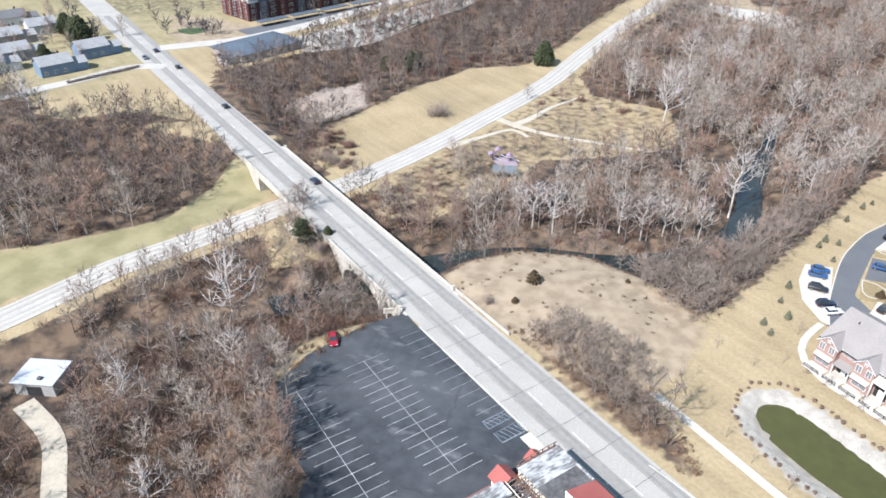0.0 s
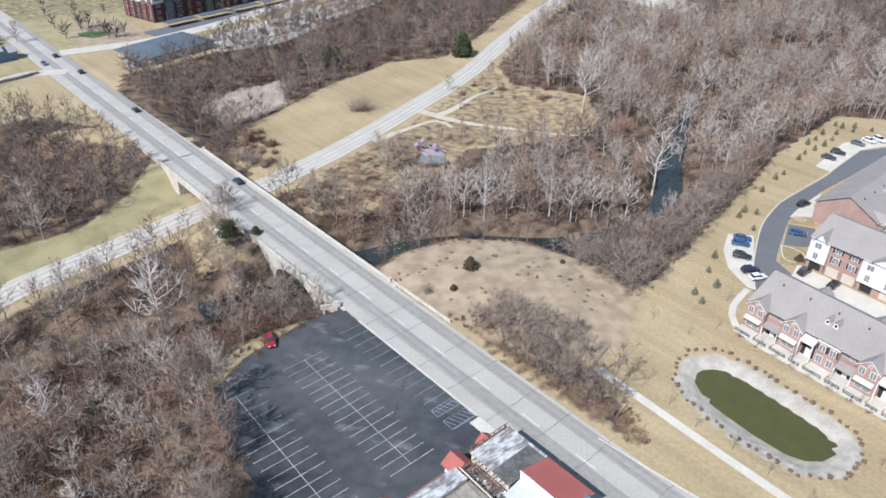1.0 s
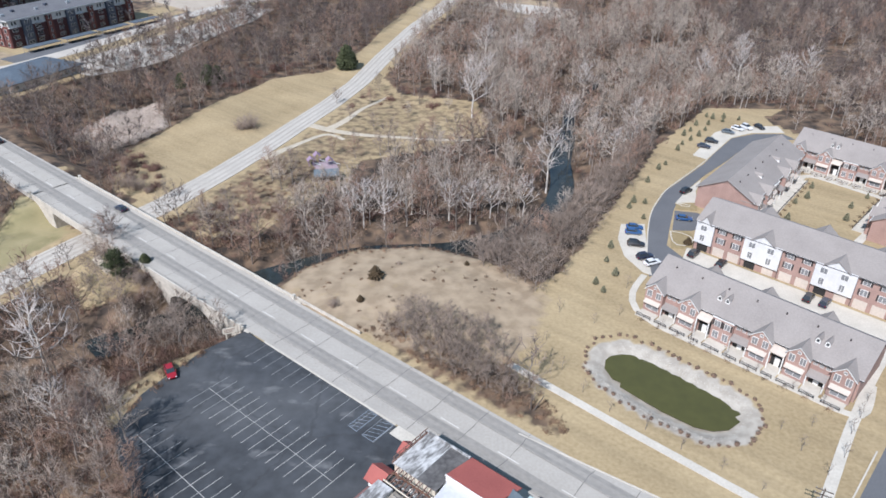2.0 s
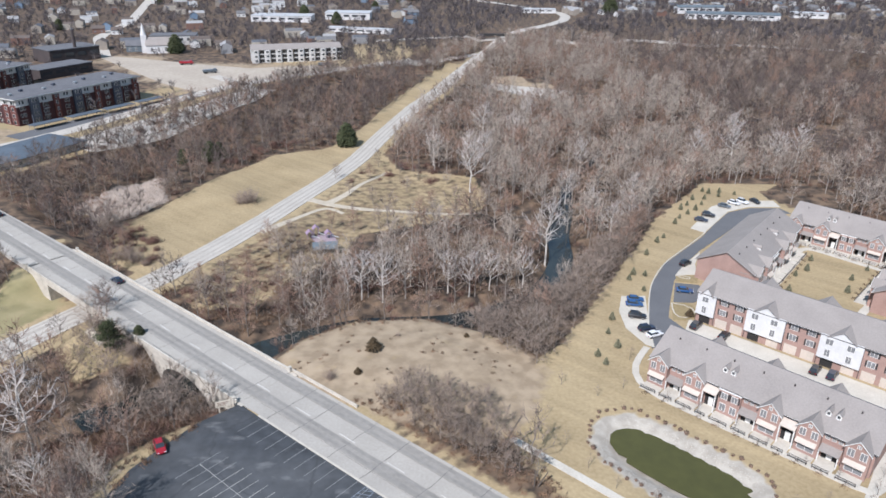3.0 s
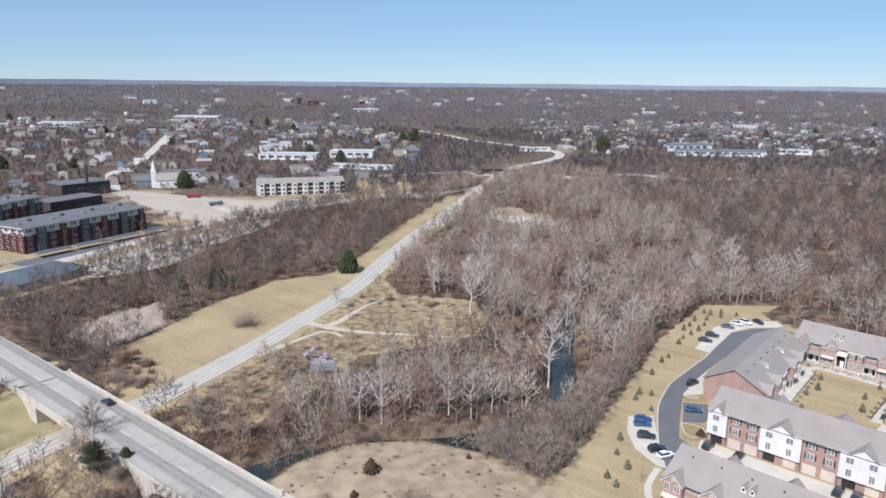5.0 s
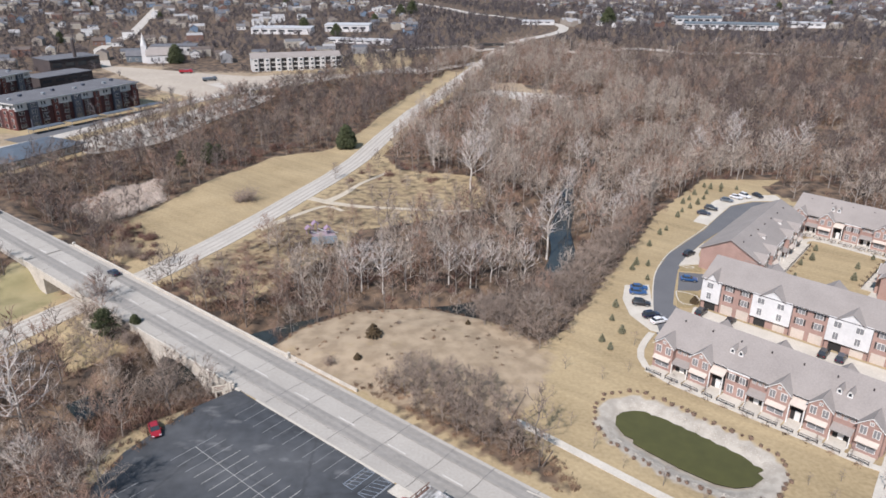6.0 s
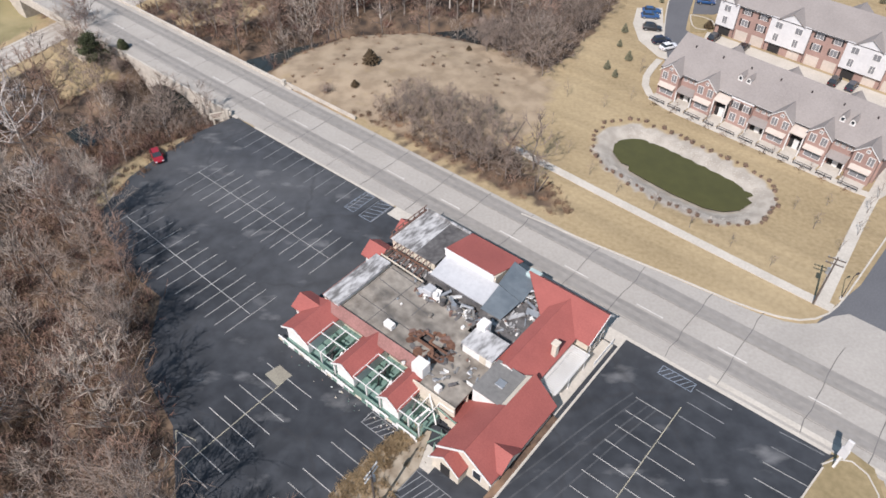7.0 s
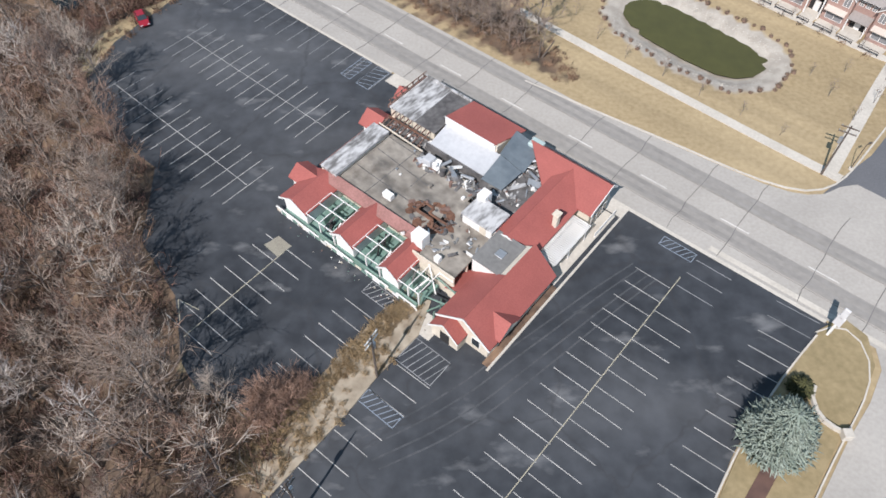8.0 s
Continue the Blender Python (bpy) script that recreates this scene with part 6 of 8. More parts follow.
rear_row(local_frame(64.0, 157.2, 0.736, -0.677), [(0, 4.5, "white"), (4.5, 7.6, "brick"), (12.1, 8.8, "white"), (20.9, 7.6, "brick"), (28.5, 8.8, "white"), (37.3, 7.6, "brick"), (44.9, 8.8, "white"), (53.7, 7.6, "brick")],
         "brick and white townhouse row with garages under it", depth=15)
front_row(local_frame(111.5, 213.0, 0.713, -0.701), 48, FRONT_PLAN, (10, 11.7, 31, 32.8), "grey-roofed brick townhouse row across the courtyard", depth=14)
# the row whose brick end wall faces the drive, and the one closing the court
front_row(local_frame(83.2, 171.4, 0.635, 0.772), 44, FRONT_PLAN[:10], (13, 28), "brick-ended townhouse row with its fronts on the courtyard", depth=15.2, eave=6.3, ridge=10.4, rear=False)
front_row(local_frame(137, 190, -0.69, -0.724), 38, FRONT_PLAN[:9], (9, 25), "grey-roofed townhouse row closing the courtyard", depth=14)

# drives, walks and lawns round them
sheet("townhouse_drive", [(49.4, 143), (51.1, 152.5), (55, 167), (58.4, 177), (65.6, 190), (83.6, 211), (90.2, 220.5), (100, 233.4), (109.6, 238), (120, 238.3), (122, 233), (112, 232.5), (104, 228),
                          (92, 214), (79.5, 200.3), (71.5, 190), (65.2, 179), (60.3, 166), (57.6, 158), (60, 152), (56, 147)], ASPHALT_NEW, 0.06, "grey asphalt drive curving round the townhouses", "road")
sheet("garage_court", [(56, 147.5), (60, 152), (62.5, 157.2), (100, 122.5), (112, 111), (104, 103), (90, 117)], CONCRETE, 0.05, "pale concrete court between garage rows", "pavement")
sheet("parking_pad", [(54.6, 169.4), (48.2, 169.2), (45.7, 161), (45.5, 152.4), (48.4, 144.8), (50.2, 143.6), (51.4, 152.5)], CONCRETE, 0.09, "pale concrete parking bay", "pavement")
sheet("parking_pad", [(61.2, 166.2), (66.4, 166), (72.5, 170.5), (71.2, 176.4), (65.0, 177.6)], ASPHALT_NEW, 0.08, "asphalt parking bay beside the drive", "pavement")
sheet("parking_pad", [(66.6, 182.6), (73, 183), (74.5, 190), (79, 199), (71.5, 190)], CONCRETE, 0.09, "pale concrete apron by the brick end wall", "pavement")
sheet("parking_pad", [(85.5, 214.5), (100, 234), (109, 239), (121, 239.5), (121, 246), (106, 245.5), (96, 239), (82, 218)], CONCRETE, 0.045, "pale parking bays along the upper drive", "pavement")
for poly in ([(60.6, 165.6), (65.2, 165.8), (66.4, 160), (62.2, 156.6), (58.3, 156.6)], [(66.4, 182.2), (72.8, 182.2), (71.2, 177.6), (65.8, 178.6)]):
    sheet("grass_island", poly, TURF, 0.16, "kerbed island of dormant grass", "lawn", thick=0.25)
    ribbon("kerb", poly + poly[:1], 0.28, CONCRETE, 0.2, "pale kerb round the grass island", category="kerb", z=0)
ribbon("kerb", [(51.1, 152.5), (55, 167.4), (58.2, 177.2), (65.3, 190.2), (83.3, 211.3), (86, 215)], 0.3, CONCRETE, 0.18, "pale kerb of the curving drive", category="kerb")
ribbon("front_walk", [(48.4, 143.6), (44, 137), (41.4, 132.6), (44.0, 125.6), (60.2, 110.4), (76.6, 94.8), (83, 105)], 1.5, CONCRETE, 0.14, "pale concrete walk along the house fronts", category="path")
ribbon("court_walk", [(86.4, 172), (113, 204.6), (128, 187.5), (140, 175)], 2.0, CONCRETE, 0.14, "pale concrete walk round the courtyard", category="path")
ribbon("court_walk", [(104.2, 157.2), (131, 184)], 2.0, CONCRETE, 0.14, "pale concrete walk round the courtyard", category="path")


# ---- vehicles ----
def car_paint(name, c):
    m = surface(name, c, tuple(v * 0.85 for v in c), grain=2, patch=0.5, rough=0.3, bump=0.0)
    m.node_tree.nodes["Principled BSDF"].inputs["Coat Weight"].default_value = 0.6
    return m


PAINTS = {"red": car_paint("red_car_paint", (0.30, 0.010, 0.022)), "blue": car_paint("blue_car_paint", (0.02, 0.08, 0.22)), "black": car_paint("black_car_paint", (0.012, 0.012, 0.016)),
          "navy": car_paint("navy_car_paint", (0.014, 0.018, 0.04)), "white": car_paint("white_car_paint", (0.75, 0.75, 0.76)), "grey": car_paint("grey_car_paint", (0.10, 0.12, 0.14))}
RUBBER = surface("black_rubber", (0.025, 0.025, 0.026), (0.018, 0.018, 0.019), grain=5, patch=0.5, rough=0.9, bump=0.0)
LENS = pane_material("red_lamp_lens", (0.25, 0.01, 0.01), 0.2)
LAMP = pane_material("clear_lamp_lens", (0.6, 0.6, 0.62), 0.15)


def hull(rings):
    """A closed skin through equal rings of points."""
    bm = bmesh.new()
    rs = [[bm.verts.new(p) for p in ring] for ring in rings]
    k = len(rs[0])
    for a, b in zip(rs[:-1], rs[1:]):
        for i in range(k):
            bm.faces.new((a[i], a[(i + 1) % k], b[(i + 1) % k], b[i]))
    bm.faces.new(rs[0][::-1])
    bm.faces.new(rs[-1])
    bmesh.ops.recalc_face_normals(bm, faces=bm.faces[:])
    return bm


def car(x, y, heading, paint, label, tall=False, z=None, group="parked cars"):
    """A car with its nose along the heading, in degrees."""
    h = 1.72 if tall else 1.45
    belt = 1.02 if tall else 0.92
    c = empty("car", pose(x, y, (zz(x, y) + 0.08) if z is None else z, 0, 0, heading), label, "car", group)
    prof = [(-2.25, 0.42, 0.62, belt - 0.12), (-2.1, 0.30, 0.86, belt), (-1.0, 0.26, 0.91, belt + 0.02), (0.6, 0.26, 0.91, belt), (1.2, 0.26, 0.9, belt - 0.06), (2.0, 0.30, 0.84, belt - 0.2), (2.25, 0.42, 0.62, belt - 0.34)]
    rings = []
    for px_, lo, w, hi in prof:
        rings.append([(px_, -w * 0.9, lo), (px_, -w, lo + 0.15), (px_, -w, hi - 0.12), (px_, -w * 0.88, hi), (px_, w * 0.88, hi), (px_, w, hi - 0.12), (px_, w, lo + 0.15), (px_, w * 0.9, lo)])
    body = part("body", hull(rings), PAINTS[paint], c)
    back = -2.05 if tall else -1.75
    cab = [[(back, -0.78, belt), (back, 0.78, belt), (0.95, 0.78, belt), (0.95, -0.78, belt)], [(back + 0.35, -0.62, h - 0.06), (back + 0.35, 0.62, h - 0.06), (0.15, 0.62, h - 0.06), (0.15, -0.62, h - 0.06)]]
    part("cabin_glass", hull(cab), GLASS, c, "dark glass cabin band")
    part("roof", boxed(back + 0.32, 0.2, -0.63, 0.63, h - 0.07, h, bevel=0.03), PAINTS[paint], c)
    for sx in (-1.38, 1.38):
        for sy in (-0.8, 0.8):
            w = bmesh.new()
            bmesh.ops.create_cone(w, cap_ends=True, segments=14, radius1=0.33, radius2=0.33, depth=0.24, matrix=pose(sx, sy, 0.33, 90, 0, 0))
            t = part("wheel", w, RUBBER, c)
            w = bmesh.new()
            bmesh.ops.create_cone(w, cap_ends=True, segments=10, radius1=0.2, radius2=0.2, depth=0.27, matrix=pose(sx, sy, 0.33, 90, 0, 0))
            part("rim", w, STEEL, t)
    for sy in (-0.6, 0.6):
        part("headlight", boxed(2.12, 2.24, sy - 0.18, sy + 0.18, 0.58, 0.7), LAMP, c)
        part("tail_light", boxed(-2.27, -2.15, sy - 0.18, sy + 0.18, 0.68, 0.82), LENS, c)
        part("mirror", boxed(0.62, 0.78, sy * 1.55 - 0.1, sy * 1.55 + 0.1, belt, belt + 0.14), PAINTS[paint], c)
    return c


car(-51.6, 105.7, -60, "red", "red sedan parked at the lot's grassy edge")
for x, y, a, paint, tall, label in ((50.3, 163.9, -8, "blue", False, "blue hatchback parked on the pale bay"), (51.2, 166.6, -8, "blue", False, "blue hatchback parked on the pale bay"),
                                    (49.5, 157.6, -12, "black", True, "black SUV parked on the pale bay"), (50.3, 151.4, 18, "navy", True, "dark navy SUV parked by the drive"),
                                    (51.4, 148.6, 24, "white", False, "white sedan parked by the drive"), (65.9, 172.0, -12, "blue", False, "blue sedan parked beside the drive"),
                                    (62.9, 153.2, 48, "black", True, "black SUV parked at a garage"), (68.2, 148.6, 48, "black", False, "black sedan parked at a garage"),
                                    (83.3, 134.2, 48, "black", True, "black SUV parked at a garage"), (86.1, 132.2, 48, "navy", True, "dark SUV parked at a garage"),
                                    (87.6, 224.6, -25, "navy", False, "dark sedan in the upper parking bays"), (91.6, 229.2, -25, "black", True, "black SUV in the upper parking bays"),
                                    (100.4, 238.4, -35, "grey", False, "grey sedan in the upper parking bays"), (105.0, 241.8, -45, "white", False, "white sedan in the upper parking bays"),
                                    (108.6, 243.0, -60, "white", True, "white SUV in the upper parking bays"), (113.4, 243.6, -70, "black", False, "black sedan in the upper parking bays"),
                                    (71.5, 189.5, 40, "black", True, "black SUV beside the brick end wall")):
    car(x, y, a, paint, label, tall, z=0.12)
WEST = math.degrees(math.atan2(-EY, -EX))
for x, y, a, paint, label in ((-87.9, 173.2, WEST, "navy", "dark blue sedan on the road"), (-147.1, 220.4, WEST, "black", "black sedan on the road"), (-191.6, 255.7, WEST, "black", "dark sedan on the road"),
                              (-215.3, 273.5, WEST, "navy", "dark sedan on the road"), (-213.0, 262.6, WEST + 180, "grey", "grey sedan on the road")):
    car(x, y, a, paint, label, False, z=0.13, group="cars on the road")


# ---- poles, signs, lamps ----
POLE_WOOD = surface("weathered_pole_wood", (0.13, 0.104, 0.085), (0.075, 0.06, 0.05), grain=3, patch=0.5, rough=0.9)


def tube(bm, a, b, r0, r1=None, seg=8):
    a, b = Vector(a), Vector(b)
    d = b - a
    bmesh.ops.create_cone(bm, cap_ends=True, segments=seg, radius1=r0, radius2=r0 if r1 is None else r1, depth=d.length,
                          matrix=Matrix.Translation((a + b) / 2) @ d.to_track_quat("Z", "Y").to_matrix().to_4x4())
    return bm


def utility_pole(x, y, h, turn, arms=2, lean=(0, 0), arm_mt=None, label="weathered wooden utility pole with crossarms"):
    p = empty("utility_pole", pose(x, y, zz(x, y), 0, 0, turn), label, "utility pole", "utility poles")
    top = (lean[0], lean[1], h)
    part("pole", tube(bmesh.new(), (0, 0, -0.5), top, 0.17, 0.11), POLE_WOOD, p)
    for k in range(arms):
        z = h - 0.4 - 0.9 * k
        f = z / h
        arm = part("crossarm", beams([((lean[0] * f - 1.2, lean[1] * f, z), (lean[0] * f + 1.2, lean[1] * f, z))], 0.12, 0.14), arm_mt or POLE_WOOD, p)
        for dx in (-1.1, -0.5, 0.5, 1.1):
            part("insulator", tube(bmesh.new(), (lean[0] * f + dx, lean[1] * f, z + 0.06), (lean[0] * f + dx, lean[1] * f, z + 0.3), 0.06, 0.04, 6), STEEL, arm)
    if arms:
        part("transformer", tube(bmesh.new(), (0.35, 0.1, h - 3.2), (0.35, 0.1, h - 2.2), 0.26, 0.26, 10), STEEL, p)
    return p


utility_pole(55.9, 71.4, 9.6, 150)
utility_pole(-6.5, 38.5, 9.8, 60, arm_mt=WHITE, label="wooden utility pole with white crossarms on the weedy strip")
utility_pole(-13.5, 22.6, 9.8, 60)
utility_pole(10.5, 105.0, 8.6, 0, arms=0, lean=(4.4, 0.8), label="bare dark wooden pole leaning out of the thicket")
utility_pole(16.7, 97.1, 3.6, 40, arms=0, label="short broken wooden pole on the verge")
utility_pole(17.0, 97.0, 3.0, 0, arms=0, lean=(1.9, 0.4), label="short leaning wooden pole on the verge")


def lamp_post(x, y, h, turn):
    p = empty("lamp_post", pose(x, y, zz(x, y), 0, 0, turn), "slim dark steel lamp post by the drive", "lamp post")
    part("base", tube(bmesh.new(), (0, 0, -0.2), (0, 0, 0.35), 0.28, 0.28, 10), CONCRETE, p)
    part("post", tube(bmesh.new(), (0, 0, 0.3), (0, 0, h), 0.07, 0.05), SHUTTER, p)
    part("arm", tube(bmesh.new(), (0, 0, h - 0.1), (0.7, 0, h), 0.04, 0.04), SHUTTER, p)
    part("lantern", boxed(0.5, 1.1, -0.14, 0.14, h - 0.06, h + 0.08, bevel=0.03), SHUTTER, p)


lamp_post(60.4, 72.4, 5.0, 30)

ps = empty("pylon_sign", pose(48.5, 44.7, 0, 0, 0, 128), "tall blank white pylon sign on a post", "sign")
part("post", boxed(-0.14, 0.14, -0.14, 0.14, -0.3, 2.6), WHITE, ps)
part("panel", boxed(-0.36, 0.36, -0.16, 0.16, 4.1, 5.9, bevel=0.04), SIDING, ps)
part("side_panel", boxed(-0.5, 0.5, -0.16, 0.16, 2.6, 4.3, bevel=0.04), SIDING, ps)

ws = empty("wooden_sign", pose(-43.3, 117.8, zz(-43.3, 117.8), 0, 0, 20), "cream wooden notice board on two posts", "sign")
for dx in (-0.85, 0.85):
    part("post", boxed(dx - 0.14, dx + 0.14, -0.1, 0.1, -0.3, 2.2), CREAM, ws)
part("board", boxed(-1.5, 1.5, -0.16, -0.06, 1.9, 3.3, bevel=0.02), CREAM, ws)
for k in range(3):
    part("lettering_bar", boxed(-1.1, 1.1 - 0.3 * k, -0.175, -0.158, 2.9 - 0.33 * k, 3.05 - 0.33 * k), TIMBER, ws)

DIRT = surface("bare_pale_dirt", (0.40, 0.345, 0.265), (0.21, 0.165, 0.115), grain=0.9, patch=0.4, rough=0.95, bump=0.4)
# planter island by the lot's east corner
sheet("planter", [(47.6, 45.3), (51.2, 47.2), (53.4, 44.5), (52.9, 40.4), (50.2, 36.4), (46.0, 31.6), (40.6, 24.6), (34, 16), (25, 16), (30.8, 24.6), (34.2, 29.8), (41.6, 38.8), (47.2, 44.6)], TURF, 0.2, "raised island of dormant grass with a spruce", "lawn", thick=0.4)
ribbon("kerb", [(47.2, 45.0), (51.2, 47.5), (53.7, 44.6), (53.2, 40.3), (50.4, 36.1), (46.2, 31.3), (40.8, 24.3), (34, 15)], 0.2, CONCRETE, 0.24, "pale kerb of the planter island", category="kerb", z=0)
ribbon("kerb", [(47.2, 44.6), (41.4, 38.9), (33.9, 29.9), (30.5, 24.7), (24, 15)], 0.22, CONCRETE, 0.24, "pale kerb of the planter island", category="kerb", z=0)
sheet("access_drive", [(54.2, 45.6), (53.6, 40), (50.8, 35.8), (46.6, 31), (41.2, 24), (34, 14), (50, 5), (90, 30), (75, 50)] + en_poly([(12, 67.2)]), ROAD, 0.05, "pale concrete drive past the planter", "road")
lw = empty("garden_wall", pose(0, 0, 0.2), "low curved pale stone garden wall", "garden wall")
arc = [(44.7, 37.6), (44.0, 36.2), (44.0, 34.6), (44.5, 33.4), (45.3, 32.6), (46.2, 32.0)]
for (x0, y0), (x1, y1) in zip(arc[:-1], arc[1:]):
    part("stone_block", beams([((x0, y0, 0.3), (x1, y1, 0.3))], 0.4, 0.6), CONCRETE, lw)
part("pillar", boxed(45.9, 47.0, 31.1, 32.2, 0, 1.1, bevel=0.05), CONCRETE, lw)

# weedy strip with a ditch between the lots
STRIP = en_poly([(-35.0, 6), (-34.4, 19), (-34.8, 28.5), (-34.2, 36.4), (-31.2, 37.8), (-29.2, 33.0), (-29.3, 26), (-28.8, 20), (-28.6, 8)])
sheet("weedy_strip", STRIP, DIRT, 0.22, "weedy strip of dry grass between two lots", "lawn", thick=0.4)
tufts = [(*brush(300 + k, 0.8, 0.9, 26, twig_r=0.035).arrays()[:2], brush(300 + k, 0.8, 0.9, 26).arrays()[2]) for k in range(4)]
gx, gy = scatter(STRIP, 0.55, lambda x, y: np.where(x * EX + y * EY < -32.0, 1.0, 0.22))
sp = spots_for(gx, gy, (0.5, 1.2), 4)
sp[:, 2] = 0.2
WEEDS = surface("straw_weeds", (0.36, 0.265, 0.15), (0.19, 0.13, 0.07), grain=0.7, patch=0.3, rough=0.95, bump=0.0, island=0.25)
sow("dry_weeds", tufts, sp, [WEEDS], "tufts of dry straw-coloured weeds", "weeds")
heap = raw_mesh("brush_heap", *brush(611, 3.2, 2.6, 240, twig_r=0.035).arrays()[:2], [TWIGS_BROWN])
for e_, n_, sc_ in ((-35.6, 13.6, 1.1), (-35.9, 16.4, 1.2), (-35.2, 19.0, 0.8), (-37.5, 15.0, 1.0)):
    ob = new("brush_heap", heap)
    ob.matrix_basis = pose(*road_xy(e_, n_), 0.1, 0, 0, e_ * 77) @ Matrix.Diagonal((sc_, sc_, sc_, 1))
    tagged(ob, "dense russet shrub at the weedy strip's end", "shrub", "shrubs on the strip")
# rough grass on the verge, the bank and the meadow edges
gx, gy = scatter([(-18, 122), (20, 90), (24, 92), (16, 108), (-12, 126)], 1.5, keep=0.8)
hx, hy = scatter([(-45, 121), (-58, 102), (-60, 94), (-56, 91), (-53, 101), (-45, 115)], 1.3, keep=0.6)
sow("rough_grass", tufts, np.concatenate([spots_for(gx, gy, (0.6, 1.4), 4), spots_for(hx, hy, (0.7, 1.5), 4)]), [BRUSH], "rust-brown rough grass along road and lot", "weeds")

# ring of ornamental grass clumps round the pond
cl = Sticks()
g = np.random.RandomState(9)
for k in range(70):
    d = np.array([g.normal(0, 0.6), g.normal(0, 0.6), 1.0])
    cl.stick(np.array([g.normal(0, 0.12), g.normal(0, 0.12), 0.0]), d / np.linalg.norm(d) * g.uniform(0.5, 0.85), 0.07, 0, 3)
v, f, m = cl.arrays()
CLUMP = surface("russet_grass_clump", (0.20, 0.135, 0.098), (0.11, 0.075, 0.058), grain=1, patch=0.4, rough=0.95, bump=0.0, island=0.25)
clump_mesh = raw_mesh("grass_clump", v, f, [CLUMP])
POND_RING = [(28.6, 109), (29.4, 114.5), (33, 118.6), (38.4, 120), (44.5, 116), (50, 110), (56, 104.6), (59.2, 99.4), (58.6, 94.4), (53.4, 89), (47.6, 88.4), (43.4, 90.6), (38, 95.2), (33, 100.4), (29.6, 105)]
ring = POND_RING + POND_RING[:1]
seg = [math.dist(a, b) for a, b in zip(ring[:-1], ring[1:])]
total = sum(seg)
for k in range(54):
    t = total * k / 54
    i = 0
    while t > seg[i]:
        t -= seg[i]
        i += 1
    x = ring[i][0] + (ring[i + 1][0] - ring[i][0]) * t / seg[i] + g.normal(0, 0.25)
    y = ring[i][1] + (ring[i + 1][1] - ring[i][1]) * t / seg[i] + g.normal(0, 0.25)
    ob = new("grass_clump", clump_mesh)
    s = g.uniform(0.75, 1.25)
    ob.matrix_basis = pose(x, y, zz(x, y), 0, 0, g.uniform(0, 360)) @ Matrix.Diagonal((s, s, s, 1))
    tagged(ob, "russet ornamental grass clump beside the pond", "grass clump", "clumps round the pond")


# ---- conifers and single trees ----
def conifer(seed, h, r, whorls, per, thick, dome=0.85):
    g = np.random.RandomState(seed)
    wood, green = Sticks(), Sticks()
    wood.stick(np.array([0, 0, -0.3]), np.array([0, 0, h * 0.95]), 0.03 * h * 0.6, 0.02, 6)
    for k in range(whorls):
        t = (k + 0.3) / whorls
        z = h * (0.08 + 0.9 * t)
        rr_ = r * (1 - t) ** dome * min(1, 0.72 + 1.6 * t) + 0.12
        n = max(4, int(per * (rr_ / r * 0.85 + 0.15)))
        for i in range(n):
            a = 6.283 * (i + g.rand() * 0.7) / n
            ln = rr_ * g.uniform(0.72, 1.12)
            d = np.array([math.cos(a), math.sin(a), 0])
            s = d * ln * 0.1 + np.array([0, 0, z])
            e = d * ln + np.array([0, 0, z - 0.12 * ln + g.normal(0, 0.1)])
            green.stick(s, e, thick * 0.5 + 0.05 * ln, thick * 0.5, 3)
            for q in (0.4, 0.58, 0.74, 0.88, 1.0):
                b = s + (e - s) * q
                up = d * 0.4 + g.normal(0, 0.45, 3) + np.array([0, 0, 0.35])
                green.stick(b, b + up / np.linalg.norm(up) * (0.16 * ln + 0.2), thick, 0, 3)
    return wood, green


def conifer_meshes(seed, h, r, whorls, per, thick, needles, dome=0.85):
    wood, green = conifer(seed, h, r, whorls, per, thick, dome)
    v0, f0, _ = wood.arrays()
    v1, f1, _ = green.arrays()
    return raw_mesh("conifer", v0, f0, [BARK]), raw_mesh("foliage", v1, f1, [needles])


def set_conifer(meshes, x, y, turn, size, label, group="", z=None):
    ob = new("conifer", meshes[0])
    fo = new("foliage", meshes[1])
    fo.parent = ob
    ob.matrix_basis = pose(x, y, zz(x, y) if z is None else z, 0, 0, turn) @ Matrix.Diagonal((size, size, size, 1))
    return tagged(ob, label, "conifer", group)


spruce = conifer_meshes(2, 8.9, 3.9, 30, 50, 0.11, NEEDLES_BLUE, 0.30)
set_conifer(spruce, 37.6, 30.6, 0, 1.0, "large pale blue spruce on the planter island", z=0.2)
round_bush = conifer_meshes(8, 2.6, 2.0, 12, 26, 0.2, surface("olive_shrub", (0.085, 0.085, 0.030), (0.045, 0.048, 0.018), grain=1.5, patch=0.4, rough=0.9, bump=0.0, island=0.3), 0.42)
set_conifer(round_bush, 42.9, 37.3, 0, 0.78, "clipped green shrub behind the spruce", z=0.2)
dark_fir = conifer_meshes(3, 8.6, 3.9, 20, 26, 0.26, NEEDLES, 0.48)
